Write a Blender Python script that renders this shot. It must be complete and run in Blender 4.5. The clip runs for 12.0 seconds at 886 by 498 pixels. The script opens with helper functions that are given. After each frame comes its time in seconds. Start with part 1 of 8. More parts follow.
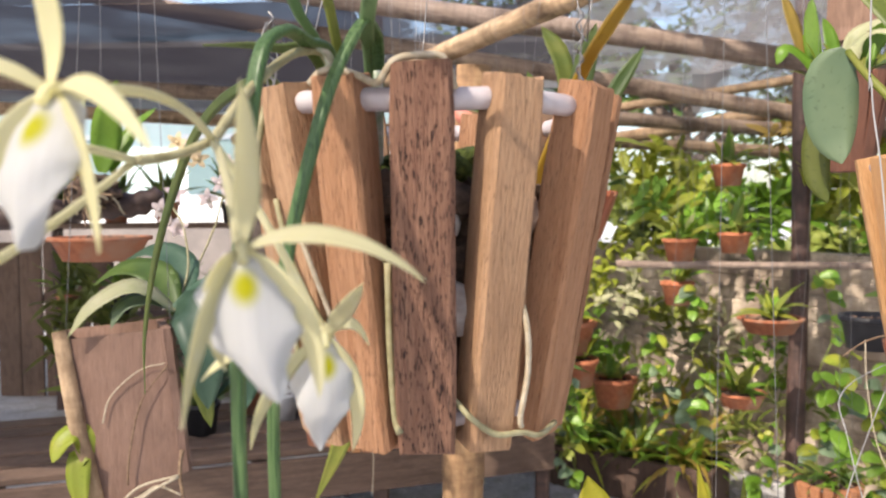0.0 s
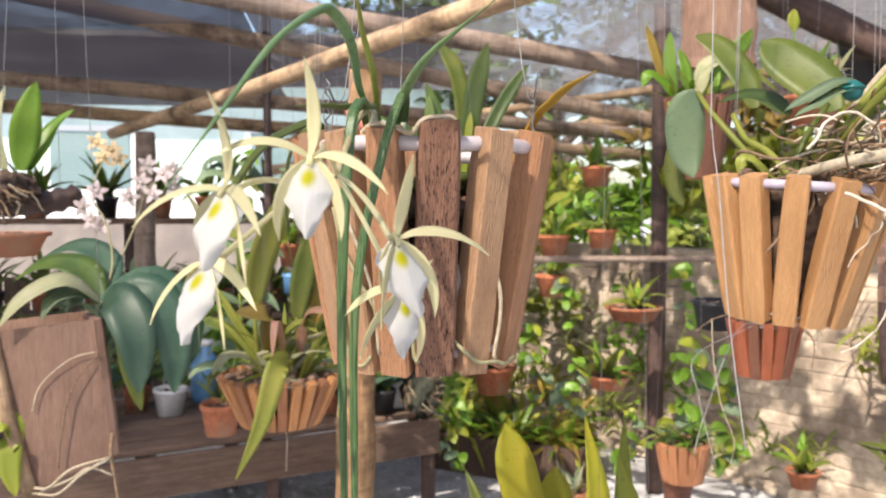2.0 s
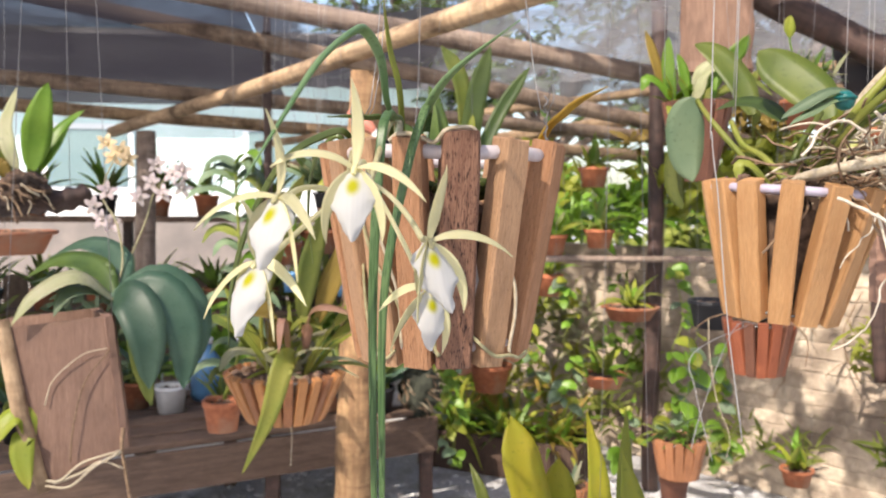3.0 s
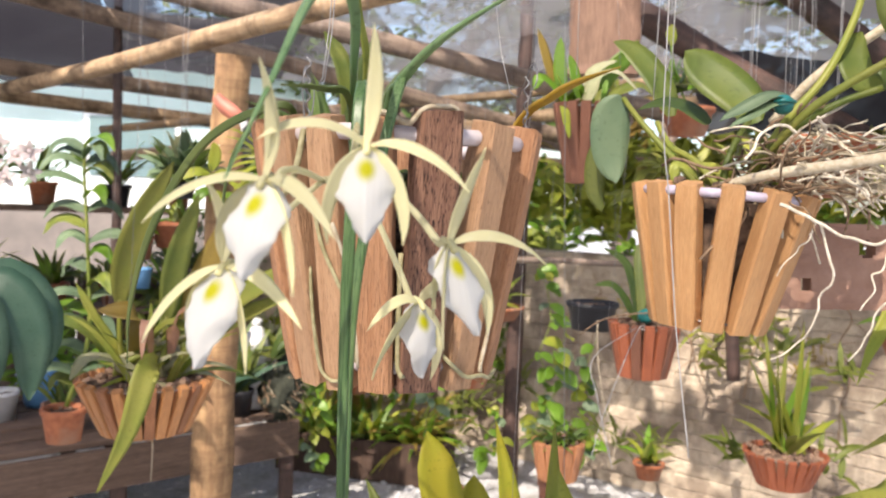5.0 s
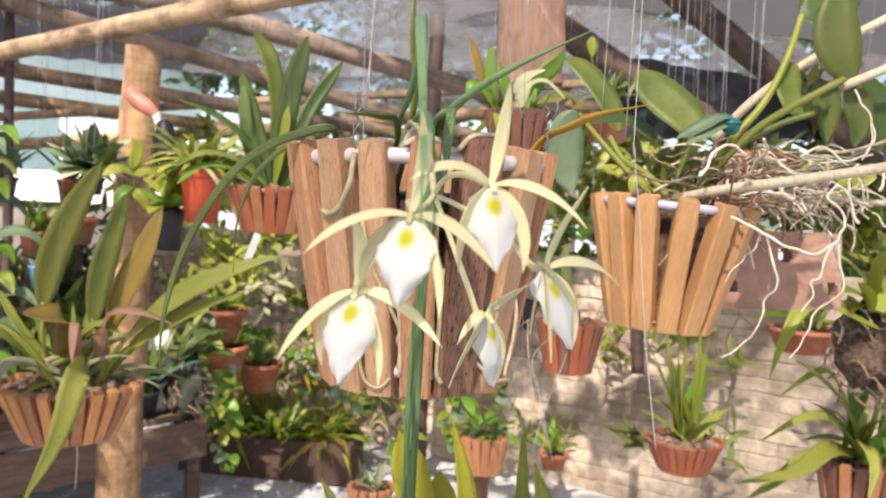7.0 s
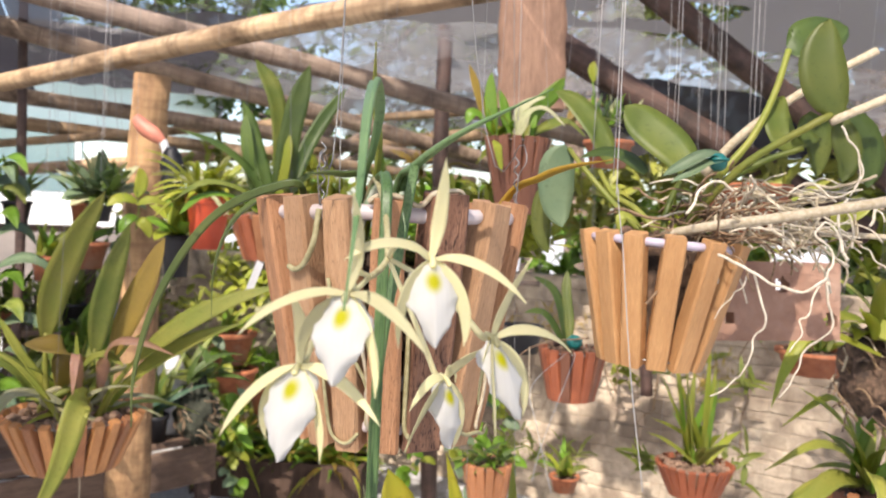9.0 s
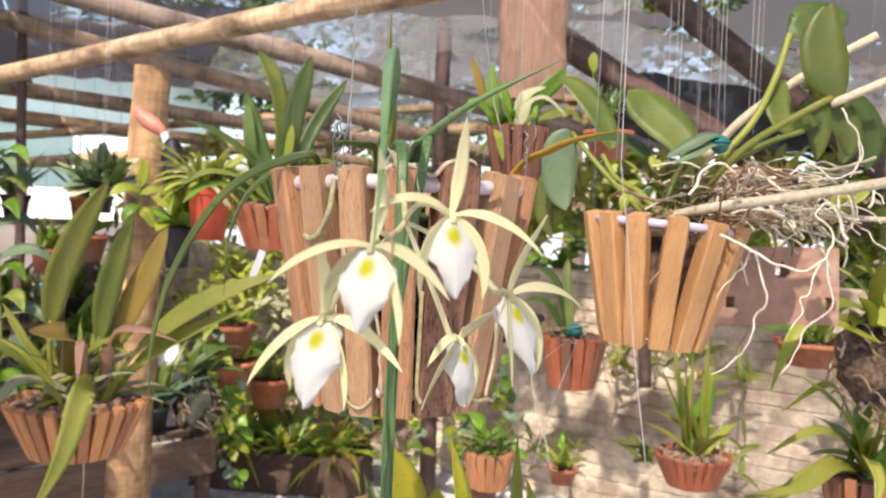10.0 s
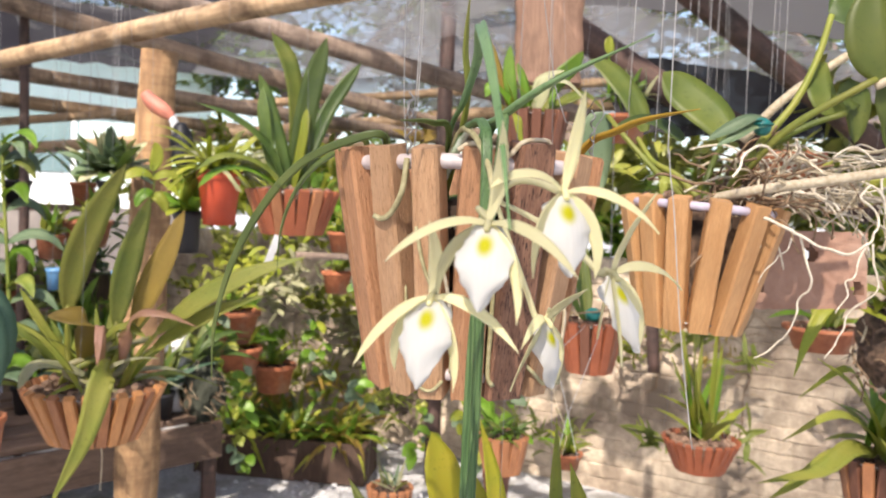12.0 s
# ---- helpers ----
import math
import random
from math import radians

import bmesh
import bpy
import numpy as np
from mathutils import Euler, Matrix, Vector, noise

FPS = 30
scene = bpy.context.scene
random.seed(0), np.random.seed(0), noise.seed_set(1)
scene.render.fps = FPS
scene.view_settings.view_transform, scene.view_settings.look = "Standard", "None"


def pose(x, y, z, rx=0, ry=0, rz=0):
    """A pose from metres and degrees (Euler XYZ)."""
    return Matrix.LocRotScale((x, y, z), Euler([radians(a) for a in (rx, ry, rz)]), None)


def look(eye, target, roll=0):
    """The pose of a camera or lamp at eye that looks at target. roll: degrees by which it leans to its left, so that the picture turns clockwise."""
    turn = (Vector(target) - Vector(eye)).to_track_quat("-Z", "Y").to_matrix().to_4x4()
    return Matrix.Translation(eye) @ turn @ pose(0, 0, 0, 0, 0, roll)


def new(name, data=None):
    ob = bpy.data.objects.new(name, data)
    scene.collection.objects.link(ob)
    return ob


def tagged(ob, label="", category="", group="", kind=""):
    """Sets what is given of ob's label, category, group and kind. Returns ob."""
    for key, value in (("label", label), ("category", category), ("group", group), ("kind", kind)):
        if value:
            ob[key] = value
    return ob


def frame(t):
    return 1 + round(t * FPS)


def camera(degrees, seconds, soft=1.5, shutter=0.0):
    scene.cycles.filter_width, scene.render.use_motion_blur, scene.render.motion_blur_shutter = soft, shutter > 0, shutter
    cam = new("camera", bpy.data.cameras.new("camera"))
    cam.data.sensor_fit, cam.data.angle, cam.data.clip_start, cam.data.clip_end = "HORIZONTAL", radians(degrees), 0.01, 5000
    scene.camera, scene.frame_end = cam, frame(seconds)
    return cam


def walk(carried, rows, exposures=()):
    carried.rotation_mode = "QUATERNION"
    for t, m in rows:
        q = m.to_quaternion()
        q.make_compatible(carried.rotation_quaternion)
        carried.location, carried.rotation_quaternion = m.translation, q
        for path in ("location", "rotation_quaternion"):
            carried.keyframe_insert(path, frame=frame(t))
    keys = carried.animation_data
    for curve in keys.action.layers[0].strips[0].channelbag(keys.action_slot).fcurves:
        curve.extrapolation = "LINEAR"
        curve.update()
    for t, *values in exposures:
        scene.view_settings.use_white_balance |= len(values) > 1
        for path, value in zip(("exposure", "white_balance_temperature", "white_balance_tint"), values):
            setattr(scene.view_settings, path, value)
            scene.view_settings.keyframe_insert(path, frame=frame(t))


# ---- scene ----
cam = camera(58.0, 12.0, 1.9)
cam.data.dof.use_dof, cam.data.dof.focus_distance, cam.data.dof.aperture_fstop = True, 0.40, 20.0
PATH = [
    (0, (0.0023, -0.2515, 1.1747), (-0.0869, 1.7438, 1.0702), -0.36),
    (0.5, (-0.0214, -0.2851, 1.1740), (0.0897, 1.7082, 1.0547), 0.01),
    (1, (-0.0336, -0.3034, 1.1723), (0.1861, 1.6809, 1.0532), 0.24),
    (1.5, (-0.0443, -0.3285, 1.1759), (0.1805, 1.6555, 1.0605), -0.04),
    (2, (-0.0535, -0.3792, 1.1795), (0.1730, 1.6047, 1.0651), 0.01),
    (2.5, (-0.0633, -0.4134, 1.1823), (0.1496, 1.5719, 1.0661), 0.09),
    (4.5, (-0.0874, -0.3411, 1.1798), (0.4049, 1.5939, 1.0654), 1.69),
    (5, (-0.1090, -0.3324, 1.1795), (0.4872, 1.5732, 1.0635), 1.97),
    (5.5, (-0.1371, -0.3347, 1.1831), (0.5659, 1.5340, 1.0657), 2.10),
    (6, (-0.1529, -0.3356, 1.1854), (0.6208, 1.5050, 1.0686), 2.39),
    (6.5, (-0.1729, -0.3391, 1.1853), (0.6477, 1.4811, 1.0695), 2.47),
    (7, (-0.1790, -0.3356, 1.1879), (0.6635, 1.4745, 1.0704), 2.60),
    (9, (-0.1591, -0.3432, 1.2059), (0.6501, 1.4842, 1.1299), 2.14),
    (9.5, (-0.1690, -0.3521, 1.2026), (0.6413, 1.4747, 1.1240), 2.08),
    (10, (-0.1688, -0.3493, 1.1935), (0.6466, 1.4750, 1.1085), 2.18),
    (10.5, (-0.1788, -0.3523, 1.1884), (0.6493, 1.4656, 1.0917), 2.03),
    (11, (-0.1852, -0.3516, 1.1888), (0.6496, 1.4625, 1.0785), 1.94),
    (11.5, (-0.1884, -0.3428, 1.1894), (0.6440, 1.4721, 1.0740), 2.20),
    (12, (-0.1986, -0.3306, 1.1894), (0.6258, 1.4877, 1.0706), 2.21),
]
walk(cam, [(t, look(eye, target, roll)) for t, eye, target, roll in PATH], [(0.0, 1.14, 6850, 13), (12.0, 1.14, 6850, 13)])

# ---------------------------------------------------------------- world and light
world = bpy.data.worlds.new("world")
scene.world = world
world.use_nodes = True
wn = world.node_tree
for n in list(wn.nodes):
    wn.nodes.remove(n)
sky = wn.nodes.new("ShaderNodeTexSky")
sky.sky_type = "NISHITA"
sky.sun_disc = False
SUN_TO = Vector((-0.50, -0.58, 0.78)).normalized()
sky.sun_elevation = math.asin(SUN_TO.z)
sky.sun_rotation = math.atan2(SUN_TO.x, SUN_TO.y)
sky.dust_density = 2.0
bgn = wn.nodes.new("ShaderNodeBackground")
bgn.inputs["Strength"].default_value = 0.147
outw = wn.nodes.new("ShaderNodeOutputWorld")
wn.links.new(sky.outputs[0], bgn.inputs[0])
wn.links.new(bgn.outputs[0], outw.inputs[0])

sun_data = bpy.data.lights.new("sun", "SUN")
sun_data.energy = 3.8
sun_data.angle = radians(0.6)
sun_data.color = (1.0, 0.93, 0.82)
sun_ob = new("sun", sun_data)
sun_ob.matrix_world = look((0, 0, 6), Vector((0, 0, 6)) - SUN_TO)


# ---------------------------------------------------------------- materials
def node_mat(name):
    m = bpy.data.materials.new(name)
    m.use_nodes = True
    nt = m.node_tree
    return m, nt, nt.nodes["Principled BSDF"], nt.nodes["Material Output"]


def add(nt, kind, **inputs):
    n = nt.nodes.new(kind)
    for k, v in inputs.items():
        n.inputs[k.replace("_", " ")].default_value = v
    return n


def mix_col(nt, fac, a, b, blend="MIX"):
    n = nt.nodes.new("ShaderNodeMix")
    n.data_type = "RGBA"
    n.blend_type = blend
    for sock, v in ((n.inputs[0], fac), (n.inputs[6], a), (n.inputs[7], b)):
        if hasattr(v, "links"):
            nt.links.new(v, sock)
        else:
            sock.default_value = (*v, 1.0) if isinstance(v, tuple) else v
    return n.outputs[2]


def ramp(nt, fac, lo, hi):
    n = nt.nodes.new("ShaderNodeMapRange")
    n.inputs["From Min"].default_value = lo
    n.inputs["From Max"].default_value = hi
    nt.links.new(fac, n.inputs["Value"])
    return n.outputs["Result"]


def coords(nt, scale=(1, 1, 1), kind="Object"):
    tc = nt.nodes.new("ShaderNodeTexCoord")
    mp = nt.nodes.new("ShaderNodeMapping")
    mp.inputs["Scale"].default_value = scale
    nt.links.new(tc.outputs[kind], mp.inputs["Vector"])
    return mp.outputs["Vector"]


def noise_of(nt, vec, scale, detail=4.0, rough=0.55):
    n = add(nt, "ShaderNodeTexNoise", Scale=scale, Detail=detail, Roughness=rough)
    nt.links.new(vec, n.inputs["Vector"])
    return n.outputs["Fac"]


def bump(nt, height, bsdf, strength=0.3, dist=0.001):
    b = add(nt, "ShaderNodeBump", Strength=strength, Distance=dist)
    nt.links.new(height, b.inputs["Height"])
    nt.links.new(b.outputs["Normal"], bsdf.inputs["Normal"])


def spread(nt, colour, amount):
    """Each object a little lighter or darker and warmer or cooler."""
    oi = nt.nodes.new("ShaderNodeObjectInfo")
    hs = nt.nodes.new("ShaderNodeHueSaturation")
    mr = nt.nodes.new("ShaderNodeMapRange")
    mr.inputs["To Min"].default_value = 1 - amount
    mr.inputs["To Max"].default_value = 1 + amount
    nt.links.new(oi.outputs["Random"], mr.inputs["Value"])
    nt.links.new(mr.outputs["Result"], hs.inputs["Value"])
    nt.links.new(colour, hs.inputs["Color"])
    return hs.outputs["Color"]


def wood(name, light, dark, pore=(0.08, 0.03, 0.015), rough=0.6, grain=1.0, pores=0.5, vary=0.12, stains=0.5, pit=0.61):
    """Sawn wood whose grain runs along the object's z."""
    m, nt, bs, _ = node_mat(name)
    oi = nt.nodes.new("ShaderNodeObjectInfo")
    shift = nt.nodes.new("ShaderNodeMath")
    shift.operation = "MULTIPLY"
    shift.inputs[1].default_value = 3.7
    nt.links.new(oi.outputs["Random"], shift.inputs[0])

    def own(scale):
        v = nt.nodes.new("ShaderNodeVectorMath")
        v.operation = "ADD"
        nt.links.new(coords(nt, scale), v.inputs[0])
        sc = nt.nodes.new("ShaderNodeVectorMath")
        sc.operation = "SCALE"
        sc.inputs[0].default_value = (17.0, 29.0, 11.0)
        nt.links.new(shift.outputs[0], sc.inputs["Scale"])
        nt.links.new(sc.outputs[0], v.inputs[1])
        return v.outputs[0]

    g = noise_of(nt, own((420 * grain, 420 * grain, 34 * grain)), 1.0, 8, 0.75)
    f = noise_of(nt, own((1500 * grain, 1500 * grain, 130 * grain)), 1.0, 3, 0.6)
    p = ramp(nt, noise_of(nt, own((1900 * grain, 1900 * grain, 270 * grain)), 1.0, 2), pit, pit + 0.06)
    s = ramp(nt, noise_of(nt, own((30, 30, 17)), 1.0, 4), 0.50, 0.72)
    c = mix_col(nt, ramp(nt, g, 0.34, 0.66), dark, light)
    c = mix_col(nt, ramp(nt, f, 0.35, 0.75), c, tuple(0.62 * k for k in dark), "MIX")
    c = mix_col(nt, 0.55, c, mix_col(nt, ramp(nt, g, 0.34, 0.66), dark, light))
    mul = nt.nodes.new("ShaderNodeMath")
    mul.operation = "MULTIPLY"
    mul.inputs[1].default_value = stains
    nt.links.new(s, mul.inputs[0])
    c = mix_col(nt, mul.outputs[0], c, tuple(0.55 * k for k in dark))
    mp = nt.nodes.new("ShaderNodeMath")
    mp.operation = "MULTIPLY"
    mp.inputs[1].default_value = pores
    nt.links.new(p, mp.inputs[0])
    c = mix_col(nt, mp.outputs[0], c, pore)
    nt.links.new(spread(nt, c, vary), bs.inputs["Base Color"])
    bs.inputs["Roughness"].default_value = rough
    both = nt.nodes.new("ShaderNodeMath")
    both.operation = "MULTIPLY_ADD"
    both.inputs[1].default_value = -0.6
    nt.links.new(mp.outputs[0], both.inputs[0])
    nt.links.new(f, both.inputs[2])
    bump(nt, both.outputs[0], bs, 0.9, 0.0013)
    return m


def log_mat(name, light, dark, rough=0.6):
    """Peeled round timber, with streaks along z and darker knots."""
    m, nt, bs, _ = node_mat(name)
    g = noise_of(nt, coords(nt, (45, 45, 5)), 1.0, 8, 0.7)
    k = ramp(nt, noise_of(nt, coords(nt, (11, 11, 9)), 1.0, 5, 0.65), 0.47, 0.66)
    r = ramp(nt, noise_of(nt, coords(nt, (5, 5, 60)), 1.0, 4), 0.50, 0.74)
    c = mix_col(nt, ramp(nt, g, 0.34, 0.66), dark, light)
    c = mix_col(nt, k, c, tuple(0.45 * v for v in dark))
    c = mix_col(nt, r, c, tuple(0.8 * v for v in dark))
    nt.links.new(spread(nt, c, 0.08), bs.inputs["Base Color"])
    bs.inputs["Roughness"].default_value = rough
    bump(nt, g, bs, 0.7, 0.010)
    return m


def leaf_mat(name, a, b, gloss=0.4, glow=0.25, size=1.0, edge=None, ribs=False, shine=(0.5, 0.6, 0.08)):
    """Leaf with mottled colour and some light coming through."""
    m, nt, bs, out = node_mat(name)
    v = coords(nt, (1, 1, 1))
    n1 = ramp(nt, noise_of(nt, v, 22.0 * size, 3), 0.35, 0.65)
    n2 = noise_of(nt, coords(nt, (1500, 1500, 6)), 1.0, 2) if ribs else noise_of(nt, v, 260.0 * size, 2)
    c = mix_col(nt, n1, a, b)
    c = mix_col(nt, ramp(nt, n2, 0.50 if ribs else 0.60, 0.60 if ribs else 0.78), c, edge or tuple(0.6 * k for k in a))
    c = spread(nt, c, 0.28)
    nt.links.new(c, bs.inputs["Base Color"])
    bs.inputs["Roughness"].default_value = gloss
    bump(nt, n2, bs, 0.12, 0.0006)
    tr = nt.nodes.new("ShaderNodeBsdfTranslucent")
    nt.links.new(mix_col(nt, 0.5, c, shine), tr.inputs["Color"])
    mx = nt.nodes.new("ShaderNodeMixShader")
    mx.inputs[0].default_value = 1.3 * glow
    nt.links.new(bs.outputs[0], mx.inputs[1])
    nt.links.new(tr.outputs[0], mx.inputs[2])
    nt.links.new(mx.outputs[0], out.inputs["Surface"])
    return m


def speckle(name, a, b, scale, rough=0.8, relief=0.4, dist=0.003, third=None, vary=0.1):
    m, nt, bs, _ = node_mat(name)
    v = coords(nt)
    n1 = noise_of(nt, v, scale, 5)
    n2 = noise_of(nt, v, scale * 0.17, 3)
    c = mix_col(nt, ramp(nt, n1, 0.35, 0.65), a, b)
    if third:
        c = mix_col(nt, ramp(nt, n2, 0.50, 0.66), c, third)
    nt.links.new(spread(nt, c, vary), bs.inputs["Base Color"])
    bs.inputs["Roughness"].default_value = rough
    bump(nt, n1, bs, relief, dist)
    return m


def plain(name, c, rough=0.5, metal=0.0, scale=80.0):
    m, nt, bs, _ = node_mat(name)
    n1 = noise_of(nt, coords(nt), scale, 3)
    nt.links.new(mix_col(nt, ramp(nt, n1, 0.3, 0.75), c, tuple(0.72 * k for k in c)), bs.inputs["Base Color"])
    bs.inputs["Roughness"].default_value = rough
    bs.inputs["Metallic"].default_value = metal
    return m


WOOD_TAN = wood("slat_wood", (0.55, 0.295, 0.160), (0.39, 0.180, 0.086), pores=0.45, rough=0.75)
WOOD_PALE = wood("slat_wood_pale", (0.60, 0.370, 0.215), (0.47, 0.260, 0.140), pores=0.4, rough=0.75)
WOOD_DARK = wood("slat_wood_weathered", (0.39, 0.205, 0.130), (0.22, 0.100, 0.062), pore=(0.030, 0.010, 0.007), pores=1.0, stains=0.75, rough=0.8, pit=0.58)
WOOD_GOLD = wood("slat_wood_golden", (0.66, 0.375, 0.170), (0.53, 0.265, 0.105), pores=0.15, vary=0.08, stains=0.2)
WOOD_RED = wood("slat_wood_red", (0.57, 0.260, 0.120), (0.41, 0.160, 0.070), pores=0.25, vary=0.2)
WOOD_ORANGE = wood("slat_wood_orange", (0.74, 0.36, 0.140), (0.58, 0.245, 0.090), pores=0.2, vary=0.2)
WOOD_RUST = wood("slat_wood_rust", (0.46, 0.140, 0.062), (0.32, 0.085, 0.038), pores=0.3, vary=0.14)
WOOD_BROWN = wood("slat_wood_brown", (0.25, 0.105, 0.062), (0.155, 0.058, 0.034), pores=0.3, vary=0.2)
PLANK = wood("bench_plank", (0.225, 0.145, 0.105), (0.115, 0.073, 0.053), grain=0.25, pores=0.4, rough=0.8, vary=0.2)
SLAB = wood("slab_wood", (0.37, 0.220, 0.150), (0.22, 0.120, 0.080), grain=0.3, pores=0.3, rough=0.7)
BOX_WOOD = wood("planter_wood", (0.29, 0.176, 0.130), (0.215, 0.123, 0.088), grain=0.3, pores=0.2, rough=0.75)
LOG_PALE = log_mat("log_peeled", (0.58, 0.42, 0.265), (0.30, 0.190, 0.110), 0.85)
LOG_POST = log_mat("log_post", (0.50, 0.315, 0.160), (0.28, 0.155, 0.080), 0.8)
LOG_GREY = log_mat("log_weathered", (0.33, 0.255, 0.205), (0.17, 0.118, 0.092), 0.8)
LOG_TAN = log_mat("log_tan", (0.40, 0.300, 0.220), (0.21, 0.142, 0.104), 0.8)
LOG_DARK = log_mat("log_dark", (0.105, 0.058, 0.046), (0.050, 0.028, 0.024))
TUBE = speckle("white_tube", (0.62, 0.57, 0.585), (0.53, 0.465, 0.48), 140, 0.4, 0.1, 0.0005, third=(0.46, 0.36, 0.33))
WIRE = plain("wire", (0.30, 0.29, 0.29), 0.4, 0.7)
TWINE = plain("twine", (0.45, 0.44, 0.44), 0.6)
ROOT_PALE = speckle("root_pale", (0.56, 0.49, 0.37), (0.40, 0.32, 0.21), 300, 0.7, 0.3, 0.0008)
ROOT_WHITE = speckle("root_white", (0.76, 0.70, 0.59), (0.56, 0.48, 0.36), 300, 0.7, 0.3, 0.0008)
ROOT_GREEN = speckle("root_olive", (0.42, 0.38, 0.22), (0.27, 0.24, 0.12), 260, 0.6, 0.3, 0.0008)
ROOT_BROWN = speckle("root_brown", (0.30, 0.20, 0.12), (0.15, 0.09, 0.055), 260, 0.8, 0.4, 0.0008)
SHEATH = speckle("leaf_sheath", (0.66, 0.66, 0.60), (0.30, 0.42, 0.26), 240, 0.6, 0.3, 0.0006)
BARK = speckle("bark_chunks", (0.055, 0.034, 0.024), (0.20, 0.125, 0.085), 130, 0.9, 0.7, 0.003, third=(0.018, 0.012, 0.010), vary=0.25)
BARK_CHIP = speckle("bark_chips", (0.17, 0.105, 0.075), (0.36, 0.235, 0.165), 110, 0.9, 0.7, 0.003, third=(0.075, 0.045, 0.032), vary=0.2)
MOSS = speckle("moss", (0.10, 0.13, 0.02), (0.035, 0.05, 0.008), 500, 0.95, 0.8, 0.003)
MOSS_DARK = speckle("moss_dark", (0.022, 0.028, 0.020), (0.060, 0.062, 0.045), 160, 0.95, 0.8, 0.004)
STONE = speckle("pale_stone", (0.60, 0.55, 0.52), (0.40, 0.35, 0.32), 200, 0.8, 0.4, 0.001)
TERRA = speckle("terracotta", (0.42, 0.150, 0.070), (0.30, 0.095, 0.045), 60, 0.85, 0.25, 0.001, third=(0.36, 0.19, 0.12), vary=0.2)
TERRA_PALE = speckle("terracotta_dusty", (0.41, 0.245, 0.178), (0.32, 0.176, 0.124), 30, 0.9, 0.25, 0.001, third=(0.45, 0.31, 0.24))
RED_PLASTIC = plain("red_plastic", (0.60, 0.085, 0.035), 0.4, scale=20)
BLACK_PLASTIC = plain("black_plastic", (0.014, 0.014, 0.018), 0.5, scale=20)
WHITE_PLASTIC = plain("white_plastic", (0.75, 0.75, 0.76), 0.4, scale=20)
BLUE_PLASTIC = plain("blue_plastic", (0.10, 0.25, 0.46), 0.4, scale=20)
TEAL = plain("teal_plastic", (0.010, 0.17, 0.165), 0.3, scale=20)
CORAL = plain("coral_rubber", (0.66, 0.235, 0.165), 0.5, scale=40)
LEAF_TERETE = leaf_mat("leaf_blue_green", (0.095, 0.180, 0.075), (0.170, 0.260, 0.120), 0.36, 0.15)
LEAF_HANG = leaf_mat("leaf_ribbed_green", (0.090, 0.175, 0.062), (0.150, 0.240, 0.095), 0.36, 0.15, edge=(0.036, 0.090, 0.030), ribs=True)
LEAF_BOW = leaf_mat("leaf_olive_green", (0.10, 0.150, 0.040), (0.17, 0.215, 0.060), 0.36, 0.16)
LEAF_YOUNG = leaf_mat("leaf_yellow_green", (0.25, 0.29, 0.050), (0.33, 0.32, 0.066), 0.45, 0.22)
LEAF_OLD = leaf_mat("leaf_ochre", (0.40, 0.225, 0.030), (0.44, 0.27, 0.030), 0.45, 0.15)
LEAF_OLIVE = leaf_mat("leaf_olive", (0.140, 0.185, 0.036), (0.235, 0.255, 0.056), 0.45, 0.28)
LEAF_MOSS = leaf_mat("leaf_moss_green", (0.105, 0.150, 0.030), (0.185, 0.212, 0.045), 0.45, 0.28)
LEAF_DARK = leaf_mat("leaf_dark", (0.058, 0.105, 0.026), (0.105, 0.160, 0.038), 0.45, 0.26)
LEAF_BLUE = leaf_mat("leaf_dark_blue_green", (0.048, 0.110, 0.070), (0.082, 0.150, 0.098), 0.45, 0.15)
LEAF_GREY = leaf_mat("leaf_grey_green", (0.105, 0.165, 0.095), (0.160, 0.220, 0.125), 0.5, 0.15)
LEAF_BRIGHT = leaf_mat("leaf_bright", (0.13, 0.27, 0.025), (0.20, 0.34, 0.045), 0.4, 0.35)
LEAF_LIME = leaf_mat("leaf_lime", (0.30, 0.36, 0.045), (0.38, 0.38, 0.055), 0.45, 0.35)
LEAF_AMBER = leaf_mat("leaf_amber", (0.37, 0.25, 0.055), (0.30, 0.20, 0.050), 0.5, 0.3)
LEAF_PINK = leaf_mat("leaf_pinkish", (0.42, 0.22, 0.17), (0.36, 0.20, 0.11), 0.5, 0.25)
LEAF_PALE = leaf_mat("leaf_pale", (0.46, 0.47, 0.27), (0.55, 0.52, 0.36), 0.5, 0.3)
PETAL_PINK = leaf_mat("petal_pink", (0.78, 0.63, 0.70), (0.84, 0.74, 0.78), 0.6, 0.35)
PETAL_PEACH = leaf_mat("petal_peach", (0.80, 0.62, 0.42), (0.82, 0.68, 0.50), 0.6, 0.35)
SEPAL = leaf_mat("sepal_cream", (0.82, 0.78, 0.54), (0.79, 0.76, 0.49), 0.5, 0.40, edge=(0.84, 0.82, 0.63), shine=(0.84, 0.80, 0.56))


